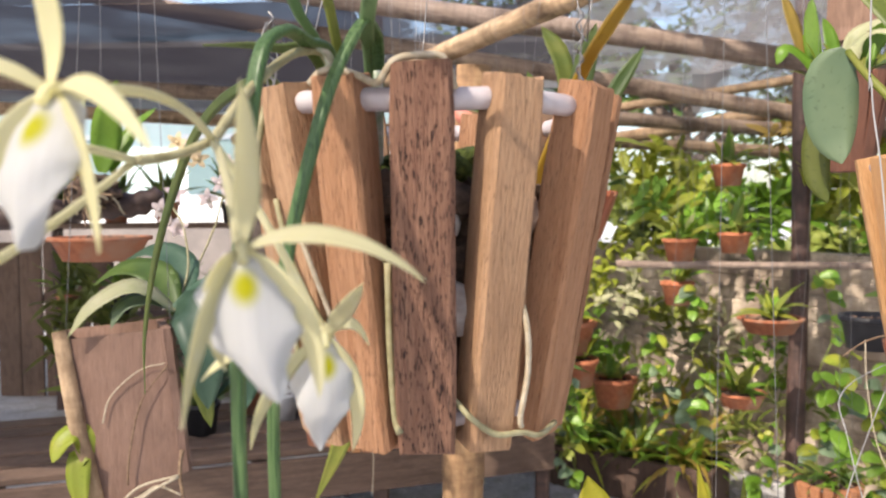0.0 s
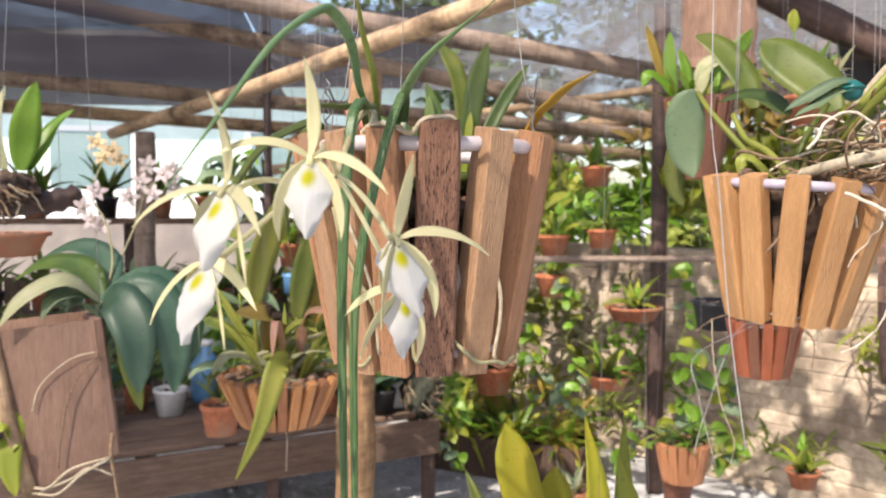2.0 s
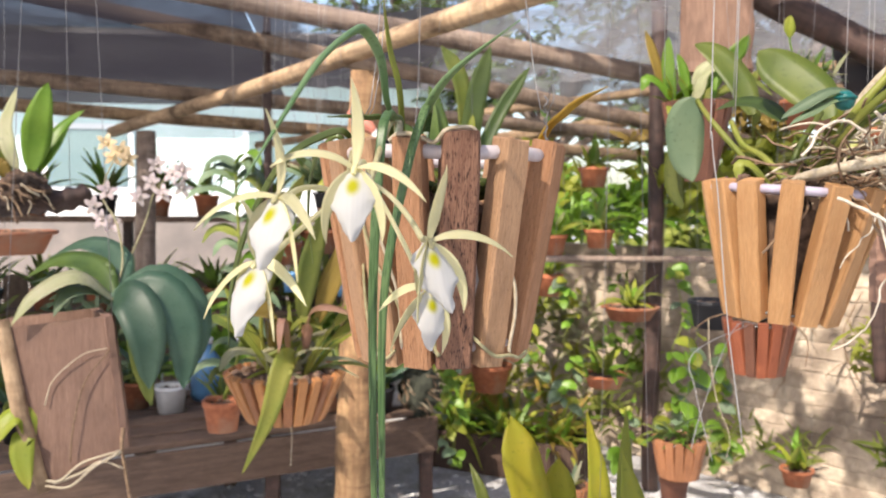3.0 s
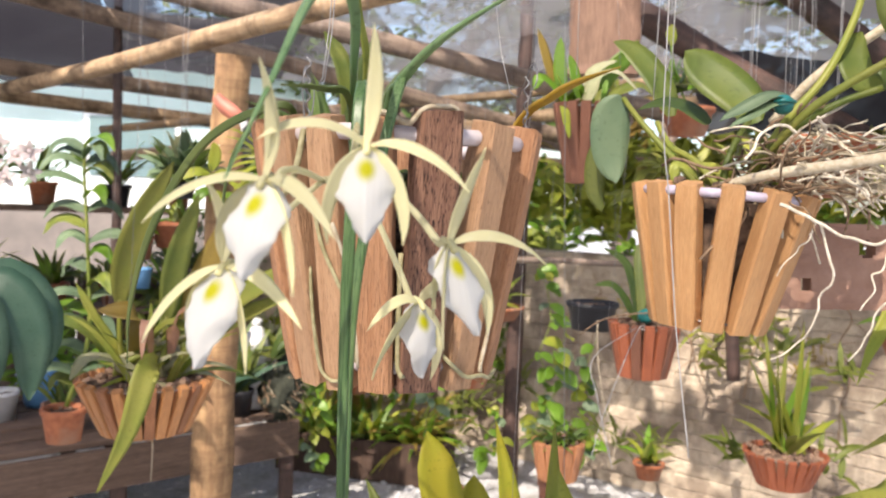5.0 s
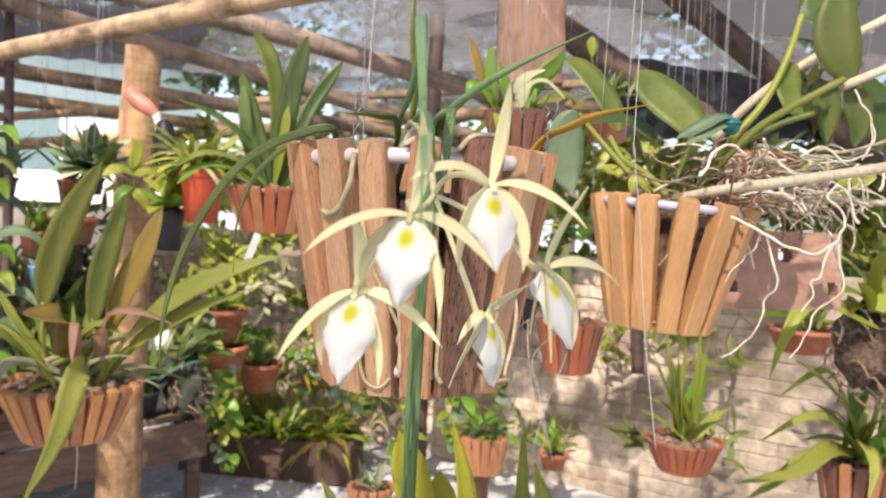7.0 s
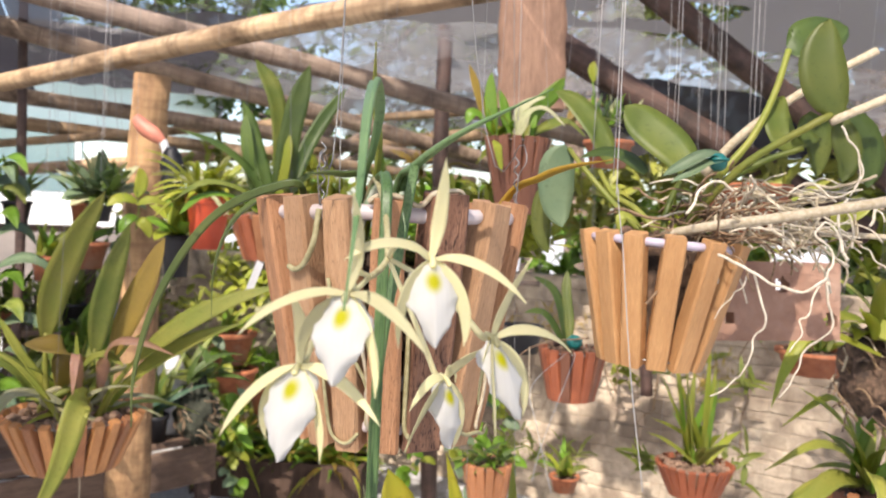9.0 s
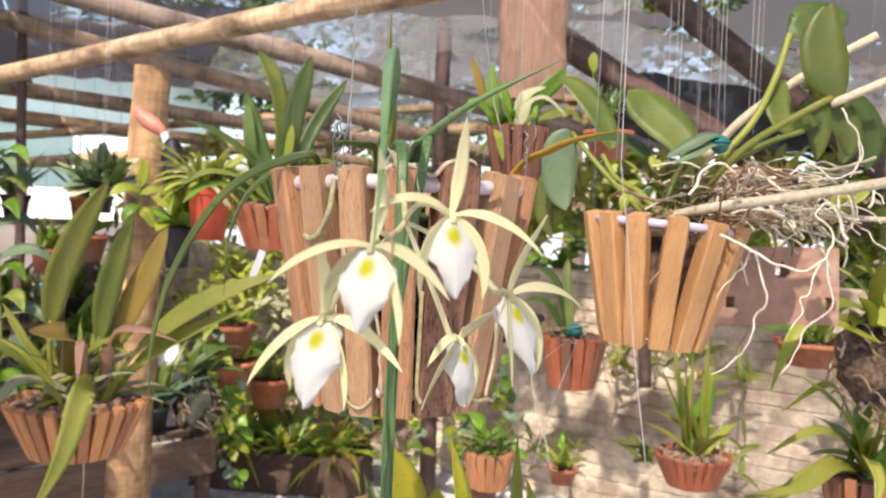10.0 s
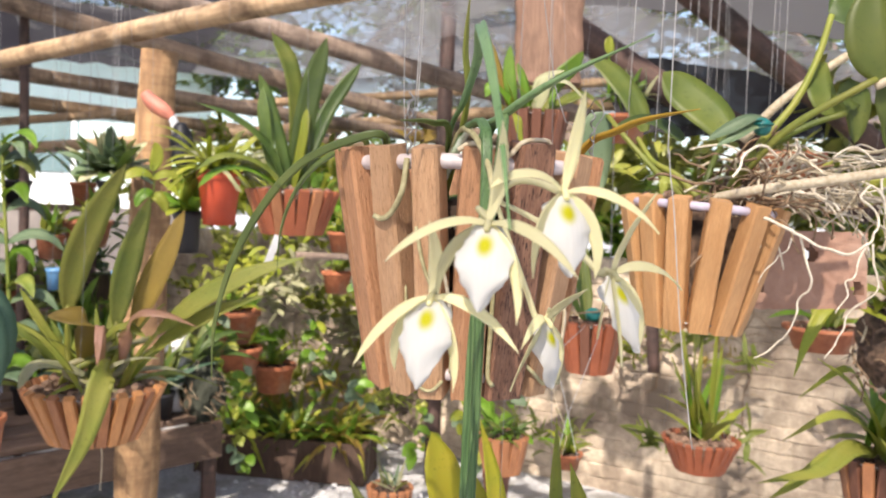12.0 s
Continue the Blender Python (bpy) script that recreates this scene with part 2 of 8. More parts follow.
def lip_material():
    """White lip with a yellow-green spot in the throat and faint ribs."""
    m, nt, bs, out = node_mat("lip_white")
    tc = nt.nodes.new("ShaderNodeTexCoord")
    d = nt.nodes.new("ShaderNodeVectorMath")
    d.operation = "SUBTRACT"
    d.inputs[1].default_value = (0, -0.005, -0.0066)
    nt.links.new(tc.outputs["Object"], d.inputs[0])
    sc = nt.nodes.new("ShaderNodeVectorMath")
    sc.operation = "MULTIPLY"
    sc.inputs[1].default_value = (1.0, 0.35, 0.8)
    nt.links.new(d.outputs[0], sc.inputs[0])
    ln = nt.nodes.new("ShaderNodeVectorMath")
    ln.operation = "LENGTH"
    nt.links.new(sc.outputs[0], ln.inputs[0])
    spot = nt.nodes.new("ShaderNodeMapRange")
    spot.interpolation_type = "SMOOTHSTEP"
    for k, v in (("From Min", 0.0008), ("From Max", 0.0035), ("To Min", 1.0), ("To Max", 0.0)):
        spot.inputs[k].default_value = v
    nt.links.new(ln.outputs["Value"], spot.inputs["Value"])
    ribs = noise_of(nt, coords(nt, (1400, 200, 60)), 1.0, 2)
    c = mix_col(nt, ribs, (0.71, 0.71, 0.705), (0.78, 0.78, 0.77))
    c = mix_col(nt, spot.outputs["Result"], c, (0.58, 0.56, 0.015))
    nt.links.new(c, bs.inputs["Base Color"])
    bs.inputs["Roughness"].default_value = 0.55
    bs.inputs["Specular IOR Level"].default_value = 0.25
    bump(nt, ribs, bs, 0.3, 0.0004)
    tr = nt.nodes.new("ShaderNodeBsdfTranslucent")
    nt.links.new(c, tr.inputs["Color"])
    mx = nt.nodes.new("ShaderNodeMixShader")
    mx.inputs[0].default_value = 0.52
    nt.links.new(bs.outputs[0], mx.inputs[1])
    nt.links.new(tr.outputs[0], mx.inputs[2])
    nt.links.new(mx.outputs[0], out.inputs["Surface"])
    return m


LIP = lip_material()


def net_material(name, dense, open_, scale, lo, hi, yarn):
    """Woven shade net: grey yarn that lets part of the light through, thinner in noise patches."""
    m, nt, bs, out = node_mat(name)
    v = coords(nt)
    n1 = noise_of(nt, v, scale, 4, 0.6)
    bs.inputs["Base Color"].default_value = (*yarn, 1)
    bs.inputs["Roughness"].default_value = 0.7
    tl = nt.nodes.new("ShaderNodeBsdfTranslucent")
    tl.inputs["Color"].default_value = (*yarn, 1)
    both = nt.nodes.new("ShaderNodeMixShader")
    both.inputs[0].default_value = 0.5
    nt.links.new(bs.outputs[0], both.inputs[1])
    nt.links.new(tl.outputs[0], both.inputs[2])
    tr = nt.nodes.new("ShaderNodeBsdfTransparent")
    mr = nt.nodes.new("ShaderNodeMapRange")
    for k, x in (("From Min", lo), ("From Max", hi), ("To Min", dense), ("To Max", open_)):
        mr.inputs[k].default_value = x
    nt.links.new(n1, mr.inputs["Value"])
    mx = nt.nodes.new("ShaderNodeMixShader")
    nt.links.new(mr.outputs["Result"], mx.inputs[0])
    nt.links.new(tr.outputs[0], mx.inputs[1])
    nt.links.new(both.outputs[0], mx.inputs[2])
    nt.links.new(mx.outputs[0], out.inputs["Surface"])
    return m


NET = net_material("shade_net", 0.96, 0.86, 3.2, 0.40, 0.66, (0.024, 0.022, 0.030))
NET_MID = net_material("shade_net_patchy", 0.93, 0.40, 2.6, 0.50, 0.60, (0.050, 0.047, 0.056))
NET_SUN_GAPS = net_material("shade_net_sun_gaps", 0.50, 0.0, 4.5, 0.40, 0.50, (0.12, 0.115, 0.125))
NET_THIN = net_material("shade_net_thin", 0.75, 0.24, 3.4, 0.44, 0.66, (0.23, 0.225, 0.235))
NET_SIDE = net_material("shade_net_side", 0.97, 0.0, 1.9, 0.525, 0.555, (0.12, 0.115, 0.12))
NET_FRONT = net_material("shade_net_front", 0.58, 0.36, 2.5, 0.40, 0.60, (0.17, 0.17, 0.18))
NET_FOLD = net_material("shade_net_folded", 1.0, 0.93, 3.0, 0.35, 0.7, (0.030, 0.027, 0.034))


# ---------------------------------------------------------------- mesh helpers
def mesh_of(verts, faces, material, smooth=True):
    me = bpy.data.meshes.new("mesh")
    me.from_pydata([tuple(v) for v in verts], [], faces)
    me.validate()
    me.materials.append(material)
    if smooth:
        me.polygons.foreach_set("use_smooth", [True] * len(me.polygons))
    me.update()
    return me


def part(name, data, parent=None, label="", m=None):
    """Links a mesh as one object under a thing or a part."""
    ob = new(name, data)
    ob.parent = parent
    if m is not None:
        ob.matrix_basis = m
    if label:
        ob["label"] = label
    return ob


def thing(name, at, label, category, group="", kind=""):
    ob = new(name)
    ob.empty_display_size = 0.02
    ob.matrix_basis = Matrix.Translation(at)
    return tagged(ob, label, category, group, kind)


class Geo:
    """Collects vertices and faces of one mesh."""

    def __init__(self):
        self.v, self.f = [], []

    def put(self, verts, faces):
        k = len(self.v)
        self.v += [Vector(p) for p in verts]
        self.f += [tuple(i + k for i in q) for q in faces]
        return self

    def mesh(self, material, smooth=True):
        return mesh_of(self.v, self.f, material, smooth)


def curve_points(pts, steps):
    """A smooth line through the given points (Catmull-Rom)."""
    p = [Vector(q) for q in pts]
    p = [2 * p[0] - p[1]] + p + [2 * p[-1] - p[-2]]
    out = []
    for i in range(1, len(p) - 2):
        a, b, c, d = p[i - 1 : i + 3]
        for s in range(steps):
            t = s / steps
            out.append(0.5 * (2 * b + (c - a) * t + (2 * a - 5 * b + 4 * c - d) * t * t + (3 * b - a - 3 * c + d) * t ** 3))
    out.append(p[-2].copy())
    return out


def tube(geo, pts, radius, seg=8, flat=1.0, rough=0.0):
    """A round rod along points; radius: a number or one for each point."""
    n = len(pts)
    rad = radius if isinstance(radius, (list, tuple)) else [radius] * n
    side = None
    verts, faces = [], []
    for i, p in enumerate(pts):
        d = (pts[min(i + 1, n - 1)] - pts[max(i - 1, 0)]).normalized()
        if side is None:
            side = d.cross(Vector((0.31, 0.17, 0.93)))
            if side.length < 1e-4:
                side = d.cross(Vector((1, 0, 0)))
        side = (side - d * side.dot(d)).normalized()
        up = d.cross(side)
        for k in range(seg):
            a = 2 * math.pi * k / seg
            r = rad[i]
            if rough:
                r *= 1 + rough * noise.noise(Vector((p.x * 60 + k, p.y * 60, p.z * 60)))
            verts.append(p + side * (r * math.cos(a)) + up * (r * flat * math.sin(a)))
    for i in range(n - 1):
        for k in range(seg):
            a, b = i * seg + k, i * seg + (k + 1) % seg
            faces.append((a, b, b + seg, a + seg))
    faces.append(tuple(range(seg - 1, -1, -1)))
    faces.append(tuple((n - 1) * seg + k for k in range(seg)))
    return geo.put(verts, faces)


def blade(geo, pts, width, fold=0.25, thick=0.0006, shape="strap", face=None, steps=4, wave=0.0):
    """A leaf along points, with a folded midrib and a real thickness. face: about which way its upper side looks."""
    line = curve_points(pts, steps)
    n = len(line)
    verts, faces = [], []
    face = Vector(face) if face is not None else Vector((0, 0, 1))
    prev = None
    for i, p in enumerate(line):
        t = i / (n - 1)
        d = (line[min(i + 1, n - 1)] - line[max(i - 1, 0)]).normalized()
        side = d.cross(face)
        if side.length < 0.15:
            side = prev if prev is not None else d.cross(Vector((0.3, 1, 0.2)))
        side = (side - d * side.dot(d)).normalized()
        if prev is not None and side.dot(prev) < 0:
            side = -side
        prev = side
        nrm = side.cross(d).normalized()
        if shape == "strap":
            w = min(1.0, 0.45 + 2.2 * t) * (1 - max(0.0, (t - 0.72) / 0.28) ** 2.2)
        elif shape == "oval":
            w = math.sin(math.pi * min(1.0, 0.03 + 0.97 * t) ** 0.9) ** 0.62
        elif shape == "lance":
            w = math.sin(math.pi * (0.04 + 0.96 * t) ** 0.75) ** 0.9
        elif shape == "tepal":
            w = min(1.0, 0.42 + 1.9 * t) * (1 - max(0.0, (t - 0.38) / 0.62) ** 1.7)
        else:
            w = 1 - t
        w = max(w, 0.03) * width / 2
        ripple = wave * width * math.sin(9 * t + 1.3)
        for layer in (0, 1):
            for k in (-1, -0.5, 0, 0.5, 1):
                lift = fold * abs(k) * w + ripple * k * abs(k)
                verts.append(p + side * (k * w) + nrm * (lift - layer * thick * (1 - 0.8 * abs(k))))
    for i in range(n - 1):
        a, b = i * 10, (i + 1) * 10
        for k in range(4):
            faces.append((a + k, a + k + 1, b + k + 1, b + k))
            faces.append((a + 5 + k + 1, a + 5 + k, b + 5 + k, b + 5 + k + 1))
        faces.append((a, b, b + 5, a + 5))
        faces.append((a + 4, a + 9, b + 9, b + 4))
    return geo.put(verts, faces)


def arc(base, tip, bulge, n=5):
    """Points of a bow from base to tip, pushed out by bulge in the middle."""
    b, t, u = Vector(base), Vector(tip), Vector(bulge)
    return [b.lerp(t, k / (n - 1)) + u * (4 * (k / (n - 1)) * (1 - k / (n - 1))) for k in range(n)]


def lump(geo, at, size, seed, flat=1.0, detail=2):
    """A rough pebble or bark chunk."""
    bm = bmesh.new()
    bmesh.ops.create_icosphere(bm, subdivisions=detail, radius=1.0)
    off = Vector((seed * 7.31, seed * 3.17, seed * 1.93))
    for v in bm.verts:
        k = 1 + 0.45 * noise.noise(v.co * 1.3 + off)
        v.co = Vector((v.co.x * size * k, v.co.y * size * k * 0.85, v.co.z * size * k * flat)) + Vector(at)
    geo.put([v.co.copy() for v in bm.verts], [tuple(v.index for v in f.verts) for f in bm.faces])
    bm.free()
    return geo


def box(geo, m, sx, sy, sz, bevel=0.0):
    """A bevelled board, centred on m, of the given size."""
    bm = bmesh.new()
    bmesh.ops.create_cube(bm, size=1.0)
    for v in bm.verts:
        v.co = Vector((v.co.x * sx, v.co.y * sy, v.co.z * sz))
    if bevel:
        bmesh.ops.bevel(bm, geom=bm.edges[:], offset=bevel, segments=1, affect="EDGES")
    bm.verts.index_update()
    geo.put([m @ v.co for v in bm.verts], [tuple(v.index for v in f.verts) for f in bm.faces])
    bm.free()
    return geo


def lathe(geo, profile, seg=24, at=(0, 0, 0)):
    """A turned body: profile of (radius, height), outside up and inside down."""
    c = Vector(at)
    verts, faces = [], []
    for r, z in profile:
        for k in range(seg):
            a = 2 * math.pi * k / seg
            verts.append(c + Vector((r * math.cos(a), r * math.sin(a), z)))
    for i in range(len(profile) - 1):
        for k in range(seg):
            a, b = i * seg + k, i * seg + (k + 1) % seg
            faces.append((a, b, b + seg, a + seg))
    faces.append(tuple(range(seg - 1, -1, -1)))
    faces.append(tuple((len(profile) - 1) * seg + k for k in range(seg)))
    return geo.put(verts, faces)


def slat_mesh(width, depth, length, seed, material):
    """A sawn slat of nearly square section with worn edges, its foot at the origin, along z."""
    rng = random.Random(seed)
    c = 0.10 * min(width, depth)
    w, d = width / 2, depth / 2
    ring = [(-w + c, -d), (w - c, -d), (w, -d + c), (w, d - c), (w - c, d), (-w + c, d), (-w, d - c), (-w, -d + c)]
    geo = Geo()
    verts, faces = [], []
    rows = 8
    bow = rng.uniform(-1, 1) * 0.006 * length
    for i in range(rows):
        t = i / (rows - 1)
        s = 0.93 if i in (0, rows - 1) else 1.0
        for j, (x, y) in enumerate(ring):
            k = 1 + 0.03 * noise.noise(Vector((seed * 3.1 + j * 0.7, t * 5, 0.3)))
            z = t * length + (rng.uniform(-1, 1) * 0.008 * length if i in (0, rows - 1) else 0)
            verts.append((x * s * k + bow * math.sin(math.pi * t), y * s * k, z))
    for i in range(rows - 1):
        for j in range(8):
            a, b = i * 8 + j, i * 8 + (j + 1) % 8
            faces.append((a, b, b + 8, a + 8))
    faces.append(tuple(range(7, -1, -1)))
    faces.append(tuple((rows - 1) * 8 + j for j in range(8)))
    return geo.put(verts, faces).mesh(material, False)


def slat_pose(angle, r_top, r_bot, height, depth, lean=0.0):
    """Where a slat of a basket stands: foot, and its axis leaning outwards."""
    o = Vector((math.cos(angle), math.sin(angle), 0))
    foot, top = o * (r_bot - depth / 2), o * (r_top - depth / 2) + Vector((0, 0, height))
    z = (top - foot).normalized()
    x = Vector((-math.sin(angle), math.cos(angle), 0))
    x = (x + z.cross(x) * 0 + z * lean).normalized()
    x = (x - z * x.dot(z)).normalized()
    y = z.cross(x)
    m = Matrix((x, y, z)).transposed().to_4x4()
    m.translation = foot
    return m, (top - foot).length


def slat_basket(name, at, label, angles, r_top, r_bot, height, width, depth, materials, group, tubes=TUBE, tube_r=0.0035, seed=1, fill=None):
    """A hanging basket of upright wooden slats, held by wire through short tubes."""
    ob = thing(name, at, label, "basket", group)
    variants = {}
    for i, a in enumerate(angles):
        mat_i = materials[i % len(materials)]
        key = (mat_i.name, i % 4)
        m, length = slat_pose(a, r_top, r_bot, height, depth)
        if key not in variants:
            variants[key] = slat_mesh(width, depth, length, seed * 10 + len(variants), mat_i)
        part("slat", variants[key], ob, m=m)
    for z in (height - 0.055 * height, 0.05 * height):
        r = r_bot + (r_top - r_bot) * z / height - depth / 2
        order = sorted(angles)
        for i, a in enumerate(order):
            b = order[(i + 1) % len(order)]
            if i == len(order) - 1:
                b += 2 * math.pi
            p = [Vector((r * math.cos(q), r * math.sin(q), z)) for q in (a, b)]
            if tubes:
                low = z < height / 2
                part("ring_wire" if low else "spacer_tube", tube(Geo(), p, min(tube_r, 0.001) if low else tube_r, 10).mesh(WIRE if low else tubes), ob)
    base = Geo()
    lathe(base, [(r_bot - depth, 0.001), (r_bot - depth, 0.006), (0.002, 0.007)], 14)
    part("base", base.mesh(materials[0]), ob)
    if fill:
        geo = Geo()
        rng = random.Random(seed)
        lathe(geo, [(r_bot - depth * 1.1, 0.008), (r_top * 0.86 - depth, height * 0.90), (0.003, height * 0.94)], 16)
        for k in range(130):
            z = (rng.uniform(0.1, 0.95) if k < 60 else rng.uniform(0.88, 1.02)) * height
            r = (r_bot + (r_top - r_bot) * z / height - depth) * (rng.uniform(0.88, 0.98) if z < 0.85 * height else rng.uniform(0, 0.95))
            q = rng.uniform(0, 2 * math.pi)
            lump(geo, (r * math.cos(q), r * math.sin(q), z), rng.uniform(0.05, 0.11) * r_top * 1.1, k + seed * 100, rng.uniform(0.6, 1.0), 1)
        part("potting_bark", geo.mesh(fill, False), ob, "dark chunks of bark")
    return ob


def root_clump(ob, at, size, n, seed, material=BARK):
    """A fibrous clump: a rough core wound about with many short roots."""
    rng = random.Random(seed)
    g = Geo()
    bm = bmesh.new()
    bmesh.ops.create_icosphere(bm, subdivisions=4, radius=1.0)
    for v in bm.verts:
        d = v.co.copy()
        k = 0.80 + 0.30 * noise.noise(d * 2.2 + Vector((seed, 0, 0))) + 0.16 * noise.noise(d * 7 + Vector((0, seed, 0))) + 0.08 * noise.noise(d * 19)
        v.co = Vector((d.x * size[0], d.y * size[1], d.z * size[2])) * k + Vector(at)
    g.put([v.co.copy() for v in bm.verts], [tuple(v.index for v in f.verts) for f in bm.faces])
    bm.free()
    part("core", g.mesh(material), ob)
    for k in range(n):
        a, u = rng.uniform(0, 6.28), rng.uniform(-1, 1)
        q = math.sqrt(1 - u * u)
        p = Vector((math.cos(a) * q * size[0], math.sin(a) * q * size[1], u * size[2])) * 0.92 + Vector(at)
        d = Vector((-math.sin(a), math.cos(a), rng.uniform(-1.2, 0.4))).normalized()
        pts = [p]
        for s in range(4):
            p = p + d * rng.uniform(0.12, 0.24) * size[0]
            d = (d + Vector((rng.uniform(-0.7, 0.7), rng.uniform(-0.7, 0.7), rng.uniform(-0.8, 0.2)))).normalized()
            pts.append(p)
        part("root", tube(Geo(), curve_points(pts, 3), rng.uniform(0.0010, 0.0019), 5, rough=0.2).mesh((ROOT_BROWN, material, ROOT_BROWN, ROOT_PALE)[k % 4]), ob)


def roof_height(y):
    """How high the shade net hangs."""
    return 1.96 if y < 0.9 else 1.96 - 0.030 * (y - 0.9)


def wires(name, lines, label, radius=0.0005, material=WIRE, category="wire", group=""):
    """Each hanging wire is one thing."""
    for line in lines:
        line = [Vector(p) for p in line]
        if group in ("hanging wires", "twines"):
            line[-1].z = roof_height(line[-1].y)
        pts = curve_points(line, 6)
        o = Vector(line[0])
        geo = tube(Geo(), [p - o for p in pts], radius, 5)
        ob = new(name, geo.mesh(material))
        ob.matrix_basis = Matrix.Translation(o)
        tagged(ob, label, category, group)


# ---------------------------------------------------------------- setting
def log_between(name, a, b, ra, rb, material, label, category, seed=0, extra=0.0, group=""):
    """A round timber from a to b, slightly crooked, its z along it."""
    a, b = Vector(a), Vector(b)
    d = (b - a).normalized()
    a, b = a - d * extra, b + d * extra
    length = (b - a).length
    pts, rad = [], []
    for i in range(17):
        t = i / 16
        k = noise.noise(Vector((seed * 5.3, t * 3, 0.2)))
        q = noise.noise(Vector((seed * 2.7, t * 3, 7.2)))
        pts.append(Vector((k * 0.012, q * 0.012, t * length)))
        rad.append((ra + (rb - ra) * t) * (1 + 0.10 * noise.noise(Vector((seed, t * 9, 3.1)))))
    ob = new(name, tube(Geo(), pts, rad, 16, rough=0.05).mesh(material))
    z = d
    x = z.cross(Vector((0.2, 0.1, 1))) if abs(z.z) < 0.9 else z.cross(Vector((1, 0, 0)))
    x.normalize()
    m = Matrix((x, z.cross(x), z)).transposed().to_4x4()
    m.translation = a
    ob.matrix_basis = m
    return tagged(ob, label, category, group)


GRAVEL = speckle("gravel", (0.56, 0.56, 0.58), (0.38, 0.38, 0.40), 55, 0.9, 0.8, 0.012, third=(0.34, 0.33, 0.32))
g = Geo()
N = 40
gv = []
for j in range(N + 1):
    for i in range(N + 1):
        x, y = (i / N - 0.5) * 2, (j / N - 0.5) * 2
        x, y = x * abs(x) ** 1.6 * 60, y * abs(y) ** 1.6 * 60
        gv.append((x, y + 2, 0.015 * noise.noise(Vector((x * 1.5, y * 1.5, 0)))))
g.put(gv, [(j * (N + 1) + i, j * (N + 1) + i + 1, (j + 1) * (N + 1) + i + 1, (j + 1) * (N + 1) + i) for j in range(N) for i in range(N)])
tagged(new("ground", g.mesh(GRAVEL)), "grey crushed gravel floor of the shade house", "ground", kind="structure")

rng = random.Random(5)
g = Geo()
for k in range(1400):
    x, y = rng.uniform(-0.9, 1.1), rng.uniform(2.0, 4.2)
    lump(g, (x, y, 0.004), rng.uniform(0.006, 0.018), k, 0.7, 1)
tagged(new("gravel_stones", g.mesh(GRAVEL, False)), "loose grey gravel stones on the floor", "gravel", kind="stuff")

# timber of the shade house
log_between("log_post", (-0.055, 2.10, 0.0), (-0.010, 2.02, 1.57), 0.064, 0.050, LOG_POST, "round tan wooden post that carries the beam", "post", 1)
BEAM_A, BEAM_B = Vector((-1.065, 3.640, 1.557)), Vector((0.320, 1.420, 1.650))
log_between("log_beam", BEAM_A, BEAM_B, 0.029, 0.028, LOG_PALE, "pale peeled log beam resting on posts", "beam", 2, 0.45)
log_between("log_post", (-0.914, 3.013, -0.059), (-0.910, 3.107, 1.473), 0.045, 0.040, LOG_GREY, "grey weathered post under the beam's end", "post", 3)
log_between("roof_pole", (-0.168, 2.440, 1.827), (1.030, 2.420, 1.647), 0.038, 0.036, LOG_GREY, "brown roof pole laid across the beam", "pole", 4, 0.7, "roof poles")
# paler timber on these far poles takes the place of sun on their tops
log_between("roof_pole", (-0.41, 2.95, 1.83), (0.84, 2.95, 1.60), 0.034, 0.034, LOG_TAN, "pale brown roof pole under the shade net", "pole", 5, 1.2, "roof poles")
log_between("roof_pole", (-1.064, 3.478, 1.698), (0.592, 3.602, 1.593), 0.034, 0.034, LOG_TAN, "tan weathered roof pole under the shade net", "pole", 6, 1.6, "roof poles")
log_between("roof_pole", (-1.247, 4.190, 1.651), (0.624, 4.381, 1.549), 0.036, 0.036, LOG_PALE, "roof pole under the shade net, pale to look sunlit", "pole", 7, 1.6, "roof poles")
log_between("roof_pole", (0.329, 4.514, 1.505), (1.658, 3.472, 1.647), 0.036, 0.036, LOG_PALE, "pale sunlit roof pole at the open side", "pole", 8, 1.2, "roof poles")
log_between("roof_pole", (0.283, 3.880, 1.600), (1.523, 3.209, 1.733), 0.022, 0.022, LOG_PALE, "thin roof pole, pale to look sunlit", "pole", 9, 1.0, "roof poles")
log_between("thin_post", (-0.399, 2.886, 0.210), (-0.392, 3.001, 1.970), 0.018, 0.016, LOG_DARK, "thin dark wooden post", "post", 10)
log_between("thin_post", (1.175, 2.718, 0.002), (1.216, 2.827, 2.029), 0.034, 0.032, LOG_DARK, "dark brown square-cut post among the plants", "post", 11)
log_between("rail", (0.553, 2.080, 1.008), (1.100, 2.026, 0.996), 0.011, 0.010, LOG_GREY, "thin wooden rail tied to the posts", "rail", 12, 0.15)
log_between("rafter", (1.445, 1.611, 1.858), (1.919, 1.601, 1.627), 0.042, 0.042, LOG_DARK, "dark brown slanting rafter", "rafter", 13, 0.8)
log_between("rafter", (1.505, 2.242, 1.830), (2.110, 1.943, 1.456), 0.055, 0.055, LOG_DARK, "dark brown rafter under the folded net", "rafter", 14, 0.5)

